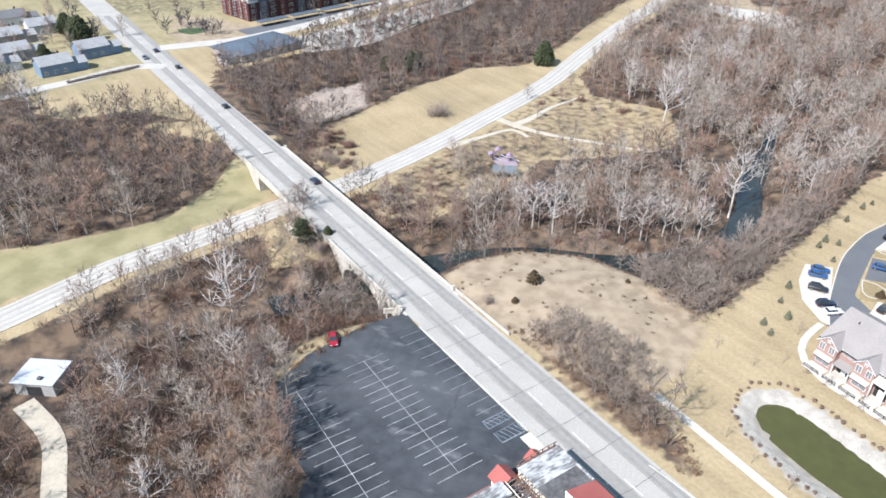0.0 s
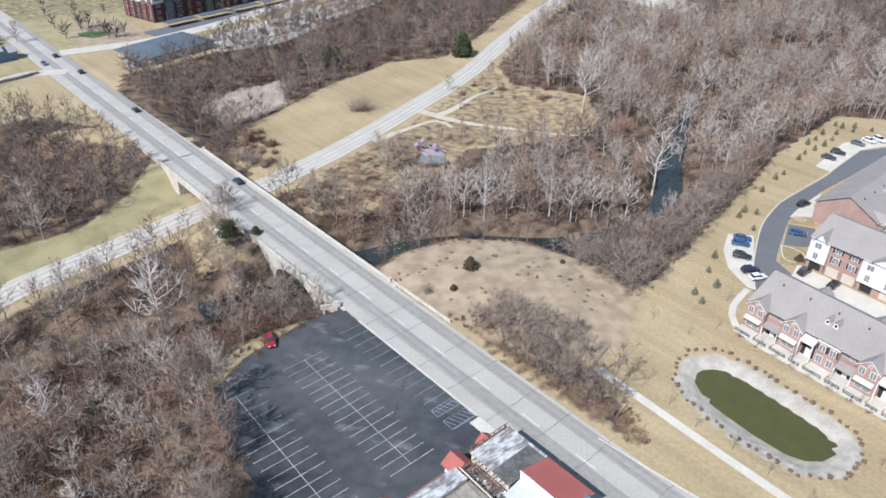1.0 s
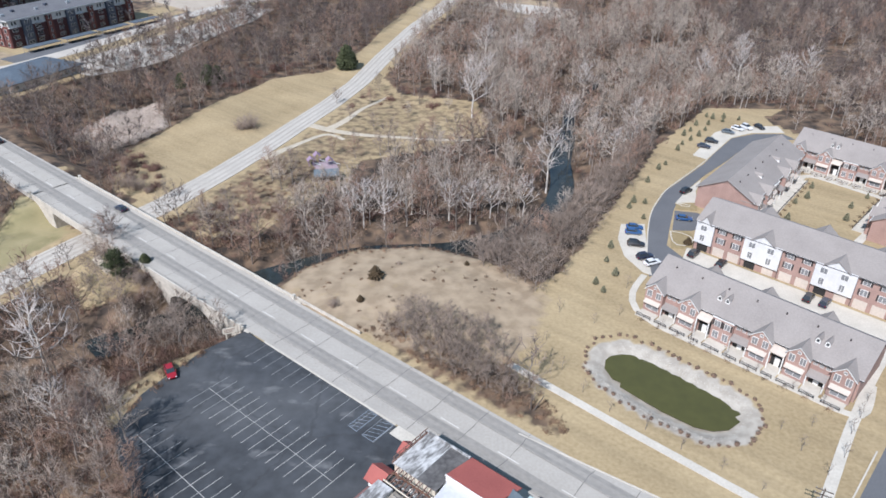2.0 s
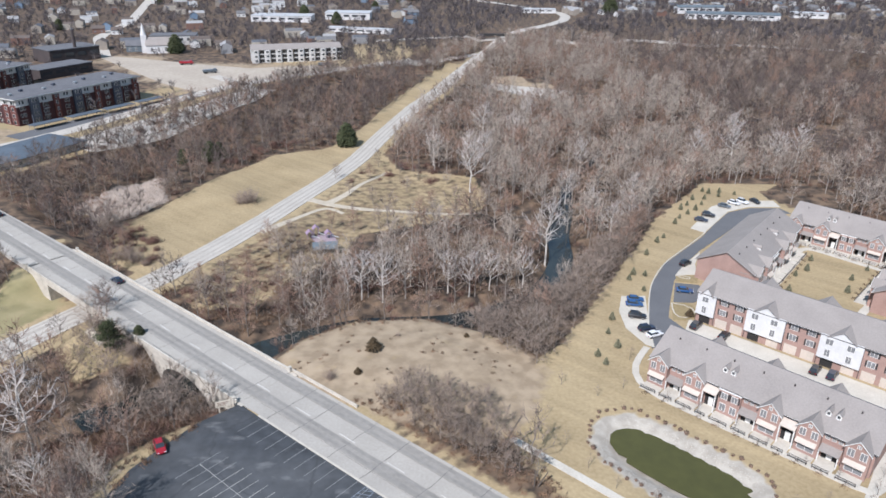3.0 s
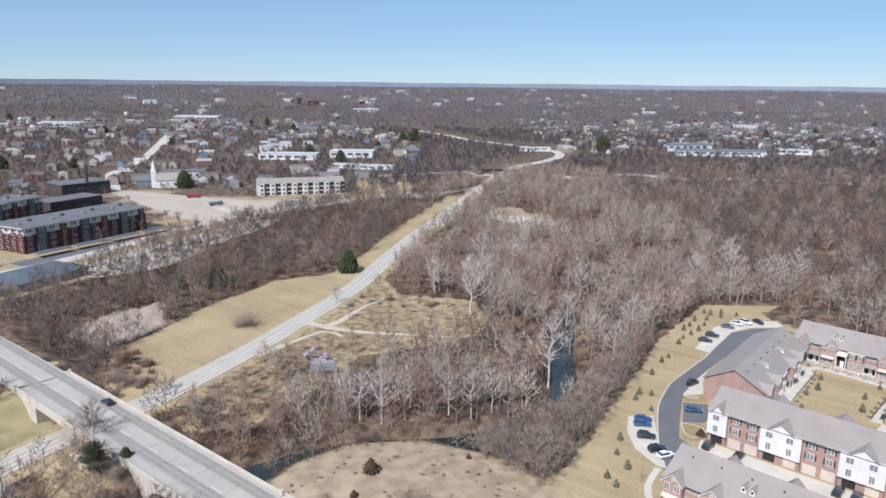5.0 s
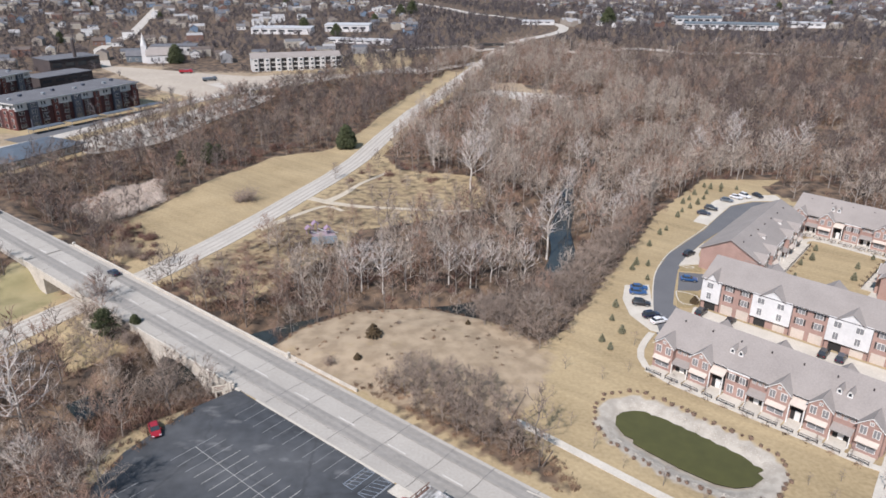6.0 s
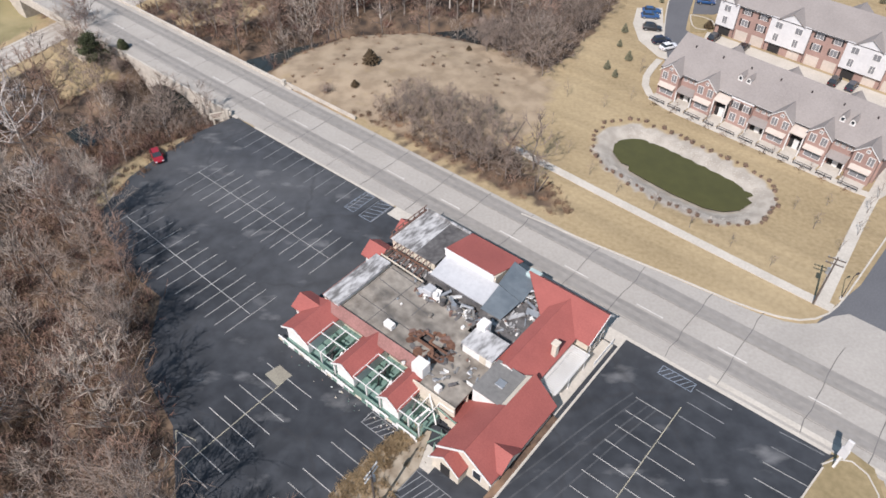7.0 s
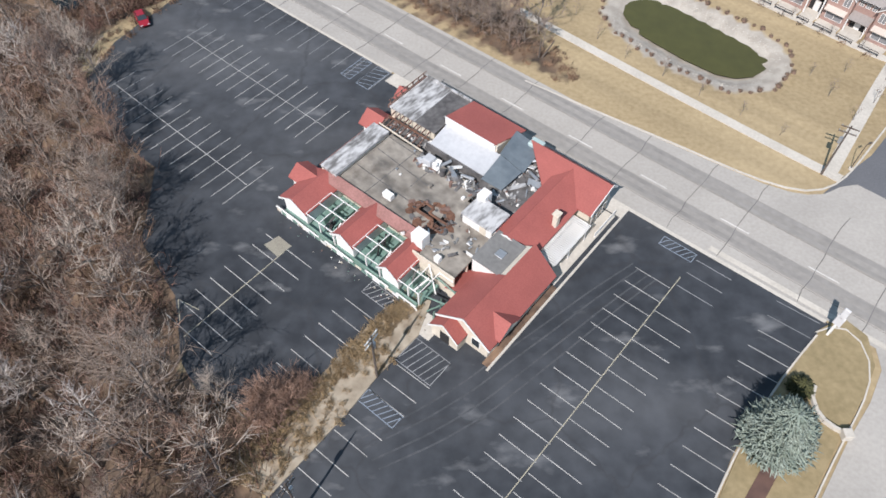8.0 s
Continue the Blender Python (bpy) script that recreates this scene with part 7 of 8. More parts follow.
def pine_meshes(seed, h):
    """An open-crowned pine: bare lower trunk, crooked boughs, each with its own cushion of needles."""
    g = np.random.RandomState(seed)
    wood, green = Sticks(), Sticks()
    wood.stick(np.array([0, 0, -0.5]), np.array([0.3, 0.1, h * 0.9]), 0.2, 0.06, 6)
    for k in range(17):
        t = 0.22 + 0.76 * k / 16
        a = k * 2.4 + g.normal(0, 0.3)
        ln = h * 0.40 * (1.05 - t) ** 0.6 * g.uniform(0.65, 1.15)
        s_ = np.array([0.3 * t, 0.1 * t, h * t * 0.9])
        e_ = s_ + np.array([math.cos(a) * ln, math.sin(a) * ln, ln * g.uniform(0.1, 0.45)])
        wood.stick(s_, e_, 0.07, 0.02, 3)
        for i in range(120):
            c = s_ + (e_ - s_) * g.uniform(0.4, 1.08) + g.normal(0, 1, 3) * np.array([0.55, 0.55, 0.32])
            d = g.normal(0, 1, 3) + np.array([0, 0, 0.6])
            green.stick(c, c + d / np.linalg.norm(d) * 0.5, 0.12, 0, 3)
    return raw_mesh("conifer", *wood.arrays()[:2], [BARK]), raw_mesh("foliage", *green.arrays()[:2], [NEEDLES])


set_conifer(pine_meshes(31, 9.5), -76.6, 141.4, 0, 0.95, "dark green open-crowned pine beside the bridge", "dark evergreens")
for x, y, s, label in ((-71.5, 146.5, 0.42, "small dark evergreen beside the bridge"), (-45.7, 332, 1.35, "broad dark evergreen at the meadow's end"), (-102, 303, 1.1, "dark evergreen at the meadow's edge"),
                       (-100, 309, 0.9, "dark evergreen at the meadow's edge"), (-112, 297, 0.8, "dark evergreen at the meadow's edge"), (200, 905, 2.6, "tall dark evergreen near far houses"),
                       (-258, 276, 1.5, "dark evergreen beside a house"), (-264, 279, 1.2, "dark evergreen beside a house"), (-252, 246, 0.9, "dark evergreen beside a house"), (-275, 286, 1.2, "dark evergreen beside a house"), (-205, 560, 1.7, "dark evergreen behind the church"),
                       (-44, 1050, 2.2, "tall dark evergreen in town"), (-58, 1010, 1.9, "tall dark evergreen in town"), (-150, 800, 1.8, "tall dark evergreen in town"), (-110, 760, 1.5, "tall dark evergreen in town")):
    set_conifer(dark_fir, x, y, (x * 13) % 360, s, label, "dark evergreens")
rusty = conifer_meshes(4, 3.0, 1.7, 12, 16, 0.16, NEEDLES_RUST)
set_conifer(rusty, -15.2, 139.4, 0, 1.15, "rust-tinged round juniper on the sandy bank", "junipers")
set_conifer(rusty, -17.8, 130.4, 90, 0.55, "small dark juniper on the sandy bank", "junipers")
set_conifer(rusty, 6.2, 147.2, 40, 0.4, "small dark juniper on the sandy bank", "junipers")
set_conifer(rusty, 63.0, 158.6, 40, 0.7, "small dark conifer on a kerbed island", "junipers", z=0.16)
young = conifer_meshes(5, 2.9, 1.0, 12, 11, 0.1, surface("grey_green_needles", (0.21, 0.20, 0.13), (0.12, 0.12, 0.075), grain=1.5, patch=0.4, rough=0.9, bump=0.0, island=0.3))
rows_young = [(40.5, 149.6), (36.0, 139.5), (41.4, 143.3), (37.2, 136.1), (42.9, 156.5), (55.0, 172.5), (52.5, 178.9), (54.5, 182.5), (57.6, 181.8), (67.6, 206.0), (70.7, 209.6), (61.8, 196.3), (84.0, 235.6), (87.5, 239.7),
              (91.3, 245.7), (93.0, 240.6), (96, 246.6), (99.6, 252.9), (102.3, 249.9), (78, 222), (81, 227), (85, 231), (89, 235), (98, 255), (104, 254), (109, 252),
              (110.3, 193.8), (105.8, 186.7), (100.9, 183.2), (94.6, 173.3), (123.6, 187.3), (115.7, 180.8), (110.6, 173.1), (103.3, 167.1), (120, 178)]
for k, (x, y) in enumerate(rows_young):
    set_conifer(young, x, y, 37 * k, 0.6 + 0.3 * ((k * 7) % 5) / 5, "young grey-green conifer planted in the lawn", "young conifers", z=zz(x, y))

# saplings on the pond lawn
sap = [bare_tree(500 + k, 3.4, 6, 18, 40, sides=3, twig_r=0.016, twig_len=0.5, spread=0.28) for k in range(3)]
sap_meshes = [(raw_mesh("sapling", *w.arrays()[:2], [BARK]), raw_mesh("crown", *c_.arrays()[:2], [TWIGS])) for w, c_ in sap]
for k, (x, y) in enumerate(((22, 118), (26, 128), (33, 124), (47, 122), (52, 118.5), (57.5, 113), (62, 108.6), (67, 103.6), (71, 99.6), (27, 102), (31, 97), (36.5, 92.6), (41.5, 88), (47, 83.5), (52, 79.2),
                            (62, 88), (64, 82.5), (66.5, 94), (72.5, 92), (76, 96), (79.6, 100.4), (60.5, 93), (68.6, 86.5), (24, 108.5), (39, 127), (43, 138))):
    plant(sap_meshes[k % 3], x, y, zz(x, y), k * 1.7, 0.8 + 0.5 * ((k * 5) % 7) / 7, "slim leafless sapling in the lawn", "saplings", "sapling", "sapling")

# tall pale sycamores and the meadow's single trees
SYC = [bare_tree(700 + k, 17, 13, 90, 150, sides=6, spread=0.40, twig_r=0.06, twig_len=2.0) for k in range(3)]
syc_meshes = [(raw_mesh("sycamore", *w.arrays()[:2], [BARK_PALE]), raw_mesh("crown", *c_.arrays()[:2], [surface("pale_twigs", (0.52, 0.47, 0.43), (0.32, 0.28, 0.26), grain=0.7, patch=0.2, rough=0.95, bump=0.0)])) for w, c_ in SYC]
for k, (x, y, s) in enumerate(((11, 267, 1.45), (33, 206, 1.35), (-79, 111, 1.25), (-84, 80, 0.8), (18, 300, 1.0), (33, 330, 1.05), (24, 188, 0.8), (8, 180, 0.85), (2, 182, 0.8), (14, 184, 0.75), (-22, 176, 0.9), (-16, 175, 0.95), (-26, 177, 0.8),
                               (55, 215, 0.8), (62, 221, 0.75), (52, 233, 0.85), (70, 250, 0.9), (48, 262, 0.9), (110, 300, 1.1), (128, 306, 1.2), (145, 300, 1.15), (160, 312, 1.1), (136, 330, 1.2), (-4, 300, 0.95), (60, 300, 1.0), (20, 350, 1.1), (44, 372, 1.0), (-204, 187, 1.15), (-70, 96, 0.7), (-37, 32, 0.65), (-44, 21, 0.7), (-57, 50, 0.7), (-50, 38, 0.6), (-66, 62, 0.7), (-33, 14, 0.65))):
    plant(syc_meshes[k % 3], x, y, zz(x, y) - 0.2, k * 2.1, s, "tall pale-barked sycamore without leaves", "pale sycamores", "tree", "sycamore")
dark_tree = near_meshes
for k, (x, y, s) in enumerate(((-50, 200, 1.0), (-47, 203, 1.05), (-54, 206, 0.95), (-83, 193, 0.6), (-86.5, 160, 1.0), (-83.5, 156.5, 0.9), (-89, 158, 0.95), (-60, 178, 0.95), (-54, 182, 0.7), (-36, 262, 0.55), (-30, 283, 0.6), (-10, 283, 0.6), (-14, 268, 0.5), (-26, 252, 0.6), (-8, 240, 0.7),
                               (-32, 240, 0.5), (-4, 252, 0.6), (-28, 300, 0.7), (-64, 172, 0.8), (-68, 178, 0.7), (-57, 190, 0.75), (-46, 180, 0.8), (-70, 186, 0.55), (-42, 194, 0.8), (-36, 198, 0.75), (-52, 168, 0.7), (-30, 226, 0.7), (-22, 230, 0.75), (-38, 228, 0.6), (-18, 290, 0.5), (2, 276, 0.55), (-44, 282, 0.6), (-100, 206, 0.7), (-104, 212, 0.8))):
    plant(dark_tree[k % 6], x, y, zz(x, y) - 0.1, k * 1.3, s, "dark leafless tree at the meadow's edge", "meadow trees")
shrub = brush(61, 5.0, 3.6, 150, twig_r=0.03)
sm = raw_mesh("bush", *shrub.arrays()[:2], [TWIGS])
for x, y, s in ((-72.5, 252.5, 1.25), (-75, 251, 0.9), (-94, 199, 0.9), (-98, 201, 1.0), (-90, 197, 0.5), (-71, 140, 0.7), (-23.5, 129, 0.45), (-79, 161, 0.6), (-10, 146, 0.2)):
    ob = new("bush", sm)
    ob.matrix_basis = pose(x, y, zz(x, y), 0, 0, x * 30) @ Matrix.Diagonal((s, s, s, 1))
    tagged(ob, "leafless many-stemmed bush in dry grass", "bush", "bushes")

# thicket on the road's valley verge
thick_shape = [both(bare_tree(820 + k, 6.2, 9, 70, 190, sides=3, twig_r=0.026, twig_len=1.2, spread=0.5, low=0.1)) for k in range(4)]
gx, gy = scatter([(-13, 121.5), (-5, 128), (8, 122), (13, 115), (13, 107), (18, 99), (14, 98.5), (0, 108.5)], 2.3)
sow("thicket", thick_shape, spots_for(gx, gy, (0.6, 1.0), 4), [BARK, TWIGS], "grey thicket of bare small trees beside the road", "thicket")
# reeds in the wet corner of the meadow
reed = [(*brush(860 + k, 1.9, 1.6, 60, twig_r=0.05).arrays()[:2], brush(860 + k, 1.9, 1.6, 60).arrays()[2]) for k in range(3)]
gx, gy = scatter(REED_BED, 1.7)
sow("reeds", reed, spots_for(gx, gy, (0.7, 1.3), 3), [REEDS], "bed of pale dry reeds", "reeds")

# playground on the picnic meadow
pl = empty("playground", pose(-40, 217, zz(-40, 217), 0, 0, 20), "small purple and blue play structure on rubber ground", "playground")
PURPLE = surface("faded_purple_plastic", (0.34, 0.245, 0.33), (0.26, 0.185, 0.26), grain=2, patch=0.5, rough=0.6)
part("safety_surface", boxed(-5, 5, -4, 4, -0.3, 0.12), surface("mauve_rubber_ground", (0.36, 0.29, 0.32), (0.28, 0.22, 0.25), grain=1, patch=0.3), pl)
for x, y, h in ((-4, 1, 2.6), (-1.5, 3, 3.2), (2, 0, 2.2)):
    part("tower_post", beams([((x + a, y + b_, 0), (x + a, y + b_, h)) for a in (0, 1.4) for b_ in (0, 1.4)], 0.12, 0.12), PURPLE, pl)
    part("tower_roof", gable_planes(bmesh.new(), x - 0.2, x + 1.6, y - 0.2, y + 1.6, h, h + 0.8), PURPLE, pl)
    part("slide", beams([((x + 1.4, y + 0.7, 1.3), (x + 4.0, y + 0.2, 0.2))], 0.6, 0.1), SIDING, pl)
shel = empty("picnic_shelter", pose(-37, 207.5, zz(-37, 207.5), 0, 0, 10), "small grey-roofed picnic shelter", "shelter")
part("post", beams([((a, b_, 0), (a, b_, 2.4)) for a in (-3.2, 3.2) for b_ in (-2, 2)], 0.16, 0.16), TIMBER, shel)
part("roof", gable_planes(bmesh.new(), -3.6, 3.6, -2.4, 2.4, 2.4, 3.6, ridge="x"), SLATE, shel)

# big trees leaning over the lot's edge
for k, (x, y, s) in enumerate(((-53.5, 88.5, 1.0), (-56.5, 86, 1.05), (-49, 77.5, 1.05), (-51.5, 75.5, 0.9), (-46.5, 74.5, 0.7), (-41.8, 61.0, 1.0), (-43.5, 64, 0.95), (-36.6, 50.5, 0.85), (-38.8, 53.5, 0.7), (-31.2, 34.8, 1.45), (-25.5, 29.5, 0.7), (-63, 92, 0.8))):
    plant(near_meshes[(k * 5) % 6], x, y, zz(x, y) - 0.1, k * 2.3, s, "bare tree leaning over the lot's edge", "trees along the lot")
plant((near_meshes[3][0], raw_mesh("crown", *NEAR[3][1].arrays()[:2], [TWIGS_PALE])), -23.8, 34.2, 0.05, 1.0, 0.72, "small ashen tree at the lot's grassy end", "trees along the lot")
# pale stones of the pond's margin
st = []
for k in range(4):
    bm = bmesh.new()
    bmesh.ops.create_icosphere(bm, subdivisions=1, radius=0.3)
    for v_ in bm.verts:
        v_.co *= g.uniform(0.7, 1.25)
        v_.co.z *= 0.6
    bm.verts.index_update()
    st.append((np.array([v_.co[:] for v_ in bm.verts], np.float32), np.array([[v_.index for v_ in f_.verts] for f_ in bm.faces], np.int32), np.zeros(len(bm.faces), np.int32)))
    bm.free()
gx, gy = scatter([(p[0] + (p[0] - 43.5) * 0.08, p[1] + (p[1] - 103.5) * 0.08) for p in POND], 0.42)
keep_ = lies(gx, gy) > -1.05
sow("pond_stones", st, spots_for(gx[keep_], gy[keep_], (0.22, 0.5), 4, 0.05), [surface("pale_limestone", (0.52, 0.485, 0.43), (0.42, 0.385, 0.335), grain=2, patch=0.5, rough=0.95, island=0.06)], "pale limestone rubble lining the pond", "stones")

# white-roofed shed and its gravel drive in the south-western woods
PALEWALL_SHED = surface("grey_shed_wall", (0.40, 0.39, 0.37), (0.30, 0.29, 0.28), grain=2, patch=0.4)
shed = empty("shed", pose(-106, 82, zz(-106, 82), 0, 0, 12), "white flat-roofed shed among bare trees", "shed")
part("wall", boxed(-4.2, 4.2, -3.4, 3.4, -0.6, 3.2), PALEWALL_SHED, shed)
part("roof", boxed(-4.6, 4.6, -3.8, 3.8, 3.2, 3.5, bevel=0.05), MEMBRANE, shed)
part("door", boxed(-1.6, 1.6, -3.46, -3.4, -0.5, 2.4), DARK, shed)
part("roof_vent", boxed(0.6, 1.4, -2.6, -1.8, 3.5, 4.0, bevel=0.05), CHARRED, shed)
ribbon("gravel_drive", SHED_DRIVE, 4.2, FOOTPATH, 0.14, "pale gravel drive through the woods", category="path")
# brush crowding the bridge's southern side
hx, hy = scatter(en_poly([(-166, 59), (-166, 65.8), (-110, 65.8), (-109, 60), (-120, 56), (-150, 55)]), 2.4, keep=0.9)
ok = to_line(hx, hy, VALLEY_LINE) > 9
sow("bridge_brush", [both(p, (0, 1)) for p in [bare_tree(860 + k, 5.2, 8, 50, 120, sides=3, twig_r=0.03, twig_len=1.1, spread=0.5, low=0.1) for k in range(3)]], spots_for(hx[ok], hy[ok], (0.55, 1.05), 3), [BARK, TWIGS], "grey-brown brush crowding the foot of the bridge", "brush")

# dense grey brush on the slope between sandy bank, creek and field
hx, hy = scatter([(7, 148), (14, 142), (20, 133.5), (30, 147), (53, 189.5), (72, 225.5), (66, 228), (46, 198), (33, 184), (22, 172), (8, 164)], 2.7, keep=0.92)
ok = to_line(hx, hy, RIVER) > 7.5
hx, hy = hx[ok], hy[ok]
sow("slope_brush", thick_shape, spots_for(hx, hy, (0.6, 1.25), 4), [BARK, TWIGS], "dense grey brush on the creek slope", "brush")
hx, hy = scatter([(-36, 150), (-22, 158), (-4, 160), (8, 155), (6, 150), (-4, 154.5), (-20, 152), (-31, 145), (-36, 138)], 1.7, keep=0.9)
sow("creek_grass", tufts, spots_for(hx, hy, (0.5, 1.1), 4), [BRUSH], "rust-brown rough grass along the creek bank", "weeds")

# dark russet bushes along the creek, the road bridge and the meadow's edge
bush_shape = [(*brush(940 + k, 2.3, 2.4, 70, twig_r=0.045).arrays()[:2], brush(940 + k, 2.3, 2.4, 70).arrays()[2]) for k in range(3)]
bx, by = [], []
for poly, gap, keep in (([(-84, 172), (-66, 158), (-38, 160), (-24, 164), (10, 170), (30, 186), (20, 200), (-10, 196), (-40, 190), (-62, 196)], 5.0, 0.55), ([(-116, 214), (-98, 204), (-90, 196), (-84, 200), (-92, 214), (-110, 232)], 3.4, 0.8),
                        ([(-40, 262), (-20, 276), (-2, 262), (0, 300), (-40, 320)], 7.0, 0.5), ([(-70, 330), (-90, 300), (-112, 290), (-118, 300), (-84, 330), (-60, 352)], 4.0, 0.7), ([(-84, 152), (-62, 126), (-54, 124), (-60, 140), (-78, 150)], 3.6, 0.7)):
    hx, hy = scatter(poly, gap, keep=keep)
    ok = (to_line(hx, hy, VALLEY_LINE) > 8) & (to_line(hx, hy, RIVER) > 5)
    bx.append(hx[ok])
    by.append(hy[ok])
bx, by = np.concatenate(bx), np.concatenate(by)
sow("russet_bushes", bush_shape, spots_for(bx, by, (0.5, 1.3), 3), [RUSSET], "dark russet bushes on the rough valley floor", "brush")

# thin tufts and stalks over the sandy bank and the rough ground beside the creek
hx, hy = scatter(BANK, 2.2, keep=0.22)
ix, iy = scatter([(-80, 172), (-62, 162), (-34, 164), (-24, 176), (-30, 205), (-56, 226), (-72, 196)], 2.0, keep=0.6)
ok = to_line(ix, iy, VALLEY_LINE) > 8
sow("bank_tufts", tufts, np.concatenate([spots_for(hx, hy, (0.4, 1.0), 4), spots_for(ix[ok], iy[ok], (0.6, 1.6), 4)]), [BRUSH], "thin dry tufts over the sandy bank", "weeds")
# brown mulch bed on the planter
sheet("mulch_bed", [(33.2, 24.2), (34.6, 23.2), (38.4, 28.0), (37.0, 29.0)], RUSSET, 0.24, "narrow brown mulch bed beside the spruce", "flower bed", thick=0.1)


# ---- the town beyond ----
BRICK_DARK = surface("dark_red_brick", (0.075, 0.027, 0.027), (0.045, 0.019, 0.021), grain=2, patch=0.3, rough=0.9)
CLAD = surface("slate_cladding", (0.075, 0.085, 0.115), (0.05, 0.058, 0.08), grain=2, patch=0.3, rough=0.7)
DARKROOF = surface("dark_flat_roof", (0.15, 0.15, 0.16), (0.10, 0.10, 0.11), grain=1, patch=0.2, rough=0.9)
BLUEROOF = surface("blue_grey_low_roof", (0.10, 0.125, 0.155), (0.072, 0.092, 0.118), grain=1, patch=0.2, rough=0.7)
PALEWALL = surface("pale_grey_siding", (0.56, 0.55, 0.53), (0.44, 0.43, 0.42), grain=1.5, patch=0.3, rough=0.8)


def apartments(m, length, depth, storeys, label):
    """Brick below, a pale attic storey above, dark and brick bays in turn and a thin overhanging roof."""
    h = empty("apartment_building", m, label, "apartment building", "apartment blocks")
    top = storeys * 3.1
    part("wall", boxed(0, length, 0, depth, -0.5, top - 3.1), BRICK_DARK, h)
    part("attic_wall", boxed(0.3, length - 0.3, 0.3, depth - 0.3, top - 3.1, top), PALEWALL, h)
    part("string_course", boxed(-0.1, length + 0.1, -0.1, depth + 0.1, top - 3.25, top - 3.05), TRIM, h)
    part("roof", boxed(-0.9, length + 0.9, -0.9, depth + 0.9, top, top + 0.45), DARKROOF, h)
    part("roof_edge", boxed(-0.98, length + 0.98, -1.0, -0.9, top - 0.05, top + 0.5), PALEWALL, h)
    part("roof_edge", boxed(-1.0, -0.9, -0.9, depth + 0.9, top - 0.05, top + 0.5), PALEWALL, h)
    k = int(length / 6.0)
    for i in range(k):
        x = length * (i + 0.5) / k
        kind = i % 4
        out = (0.0, -1.1, 0.0, -0.7)[kind]
        if kind == 1:
            bay = part("clad_bay", boxed(x - 2.4, x + 2.4, out, 0.2, -0.5, top - 0.1), CLAD, h)
        elif kind == 3:
            bay = part("brick_bay", boxed(x - 1.6, x + 1.6, out, 0.2, -0.5, top - 0.6), BRICK_END, h)
        else:
            bay = h
        for st in range(storeys):
            y = out if kind in (1, 3) else (0.0 if st < storeys - 1 else 0.3)
            for dx in (-1.35, 0.25) if kind != 3 else (-0.55,):
                w = part("window", boxed(x + dx, x + dx + 1.1, y - 0.08, y, 3.1 * st + 0.8, 3.1 * st + 2.6), TRIM, bay)
                part("pane", boxed(x + dx + 0.09, x + dx + 1.01, y - 0.1, y - 0.06, 3.1 * st + 0.9, 3.1 * st + 2.5), GLASS, w if bay is h else bay)
            if kind == 2 and st:
                part("balcony", boxed(x - 1.5, x + 1.5, -1.2, 0.0, 3.1 * st - 0.1, 3.1 * st + 0.05), STEEL, h)
                part("balcony_rail", beams([((x - 1.5, -1.15, 3.1 * st + 1.0), (x + 1.5, -1.15, 3.1 * st + 1.0))], 0.06, 0.06), STEEL, h)
    n_ = max(2, int(depth / 5))
    for i in range(n_):
        y = depth * (i + 0.5) / n_
        if i != n_ // 2:
            part("end_pier", boxed(-0.25, 0.2, y - 2.0, y + 2.0, -0.5, top - 2.6), BRICK_END, h)
        for st in range(storeys):
            w = part("window", boxed(-0.33, -0.25, y - 0.9, y + 0.9, 3.1 * st + 0.8, 3.1 * st + 2.6), TRIM, h)
            part("pane", boxed(-0.36, -0.3, y - 0.78, y + 0.78, 3.1 * st + 0.92, 3.1 * st + 2.48), GLASS, w)
    for i in range(8):
        x = length * (i + 0.5) / 8
        part("roof_unit", boxed(x - 0.8, x + 0.8, depth * (0.35 + 0.2 * (i % 2)), depth * (0.35 + 0.2 * (i % 2)) + 1.6, top + 0.45, top + 1.5, bevel=0.06), (STEEL, CLAD)[i % 2], h)
    return h


BRICK_END = surface("red_end_brick", (0.15, 0.05, 0.041), (0.10, 0.036, 0.032), grain=2, patch=0.3, rough=0.9)
apartments(local_frame(-202.4, 335.5, 0.452, 0.892), 72, 26, 4, "dark red-brick apartment block with white windows")
apartments(local_frame(-257, 392, 0.20, 0.98), 44, 20, 4, "dark red-brick four-storey apartment wing beside the car park")
# carports and parked rows before them
for k in range(4):
    x, y = -193 + 9.6 * k, 328 + 17.5 * k
    cp = empty("carport", local_frame(x, y, 0.485, 0.875), "long grey flat-roofed carport", "carport", "carports")
    part("roof", boxed(0, 17, -2.5, 2.5, 2.4, 2.65), BLUEROOF, cp)
    part("post", beams([((a, b_, 0), (a, b_, 2.4)) for a in (0.5, 8, 16.5) for b_ in (-2, 2)], 0.15, 0.15), STEEL, cp)
low = empty("low_building", local_frame(-169, 270, 0.41, 0.912), "low wide building with a blue-grey roof", "building")
part("wall", boxed(0, 34, 0, 22, -0.3, 3.2), PALEWALL, low)
part("roof", hull([[(-1, -1, 3.2), (35, -1, 3.2), (35, 23, 3.2), (-1, 23, 3.2)], [(-1, -1, 3.5), (35, -1, 3.5), (35, 23, 3.5), (-1, 23, 3.5)], [(8, 8, 5.2), (26, 8, 5.2), (26, 14, 5.2), (8, 14, 5.2)]]), BLUEROOF, low)
part("porch", boxed(-6, 0, 2, 10, -0.3, 3.2), PALEWALL, low)
part("porch_roof", gable_planes(bmesh.new(), -6.5, 0.5, 1.5, 10.5, 3.2, 4.6, ridge="x", over=0.4), DARKROOF, low)
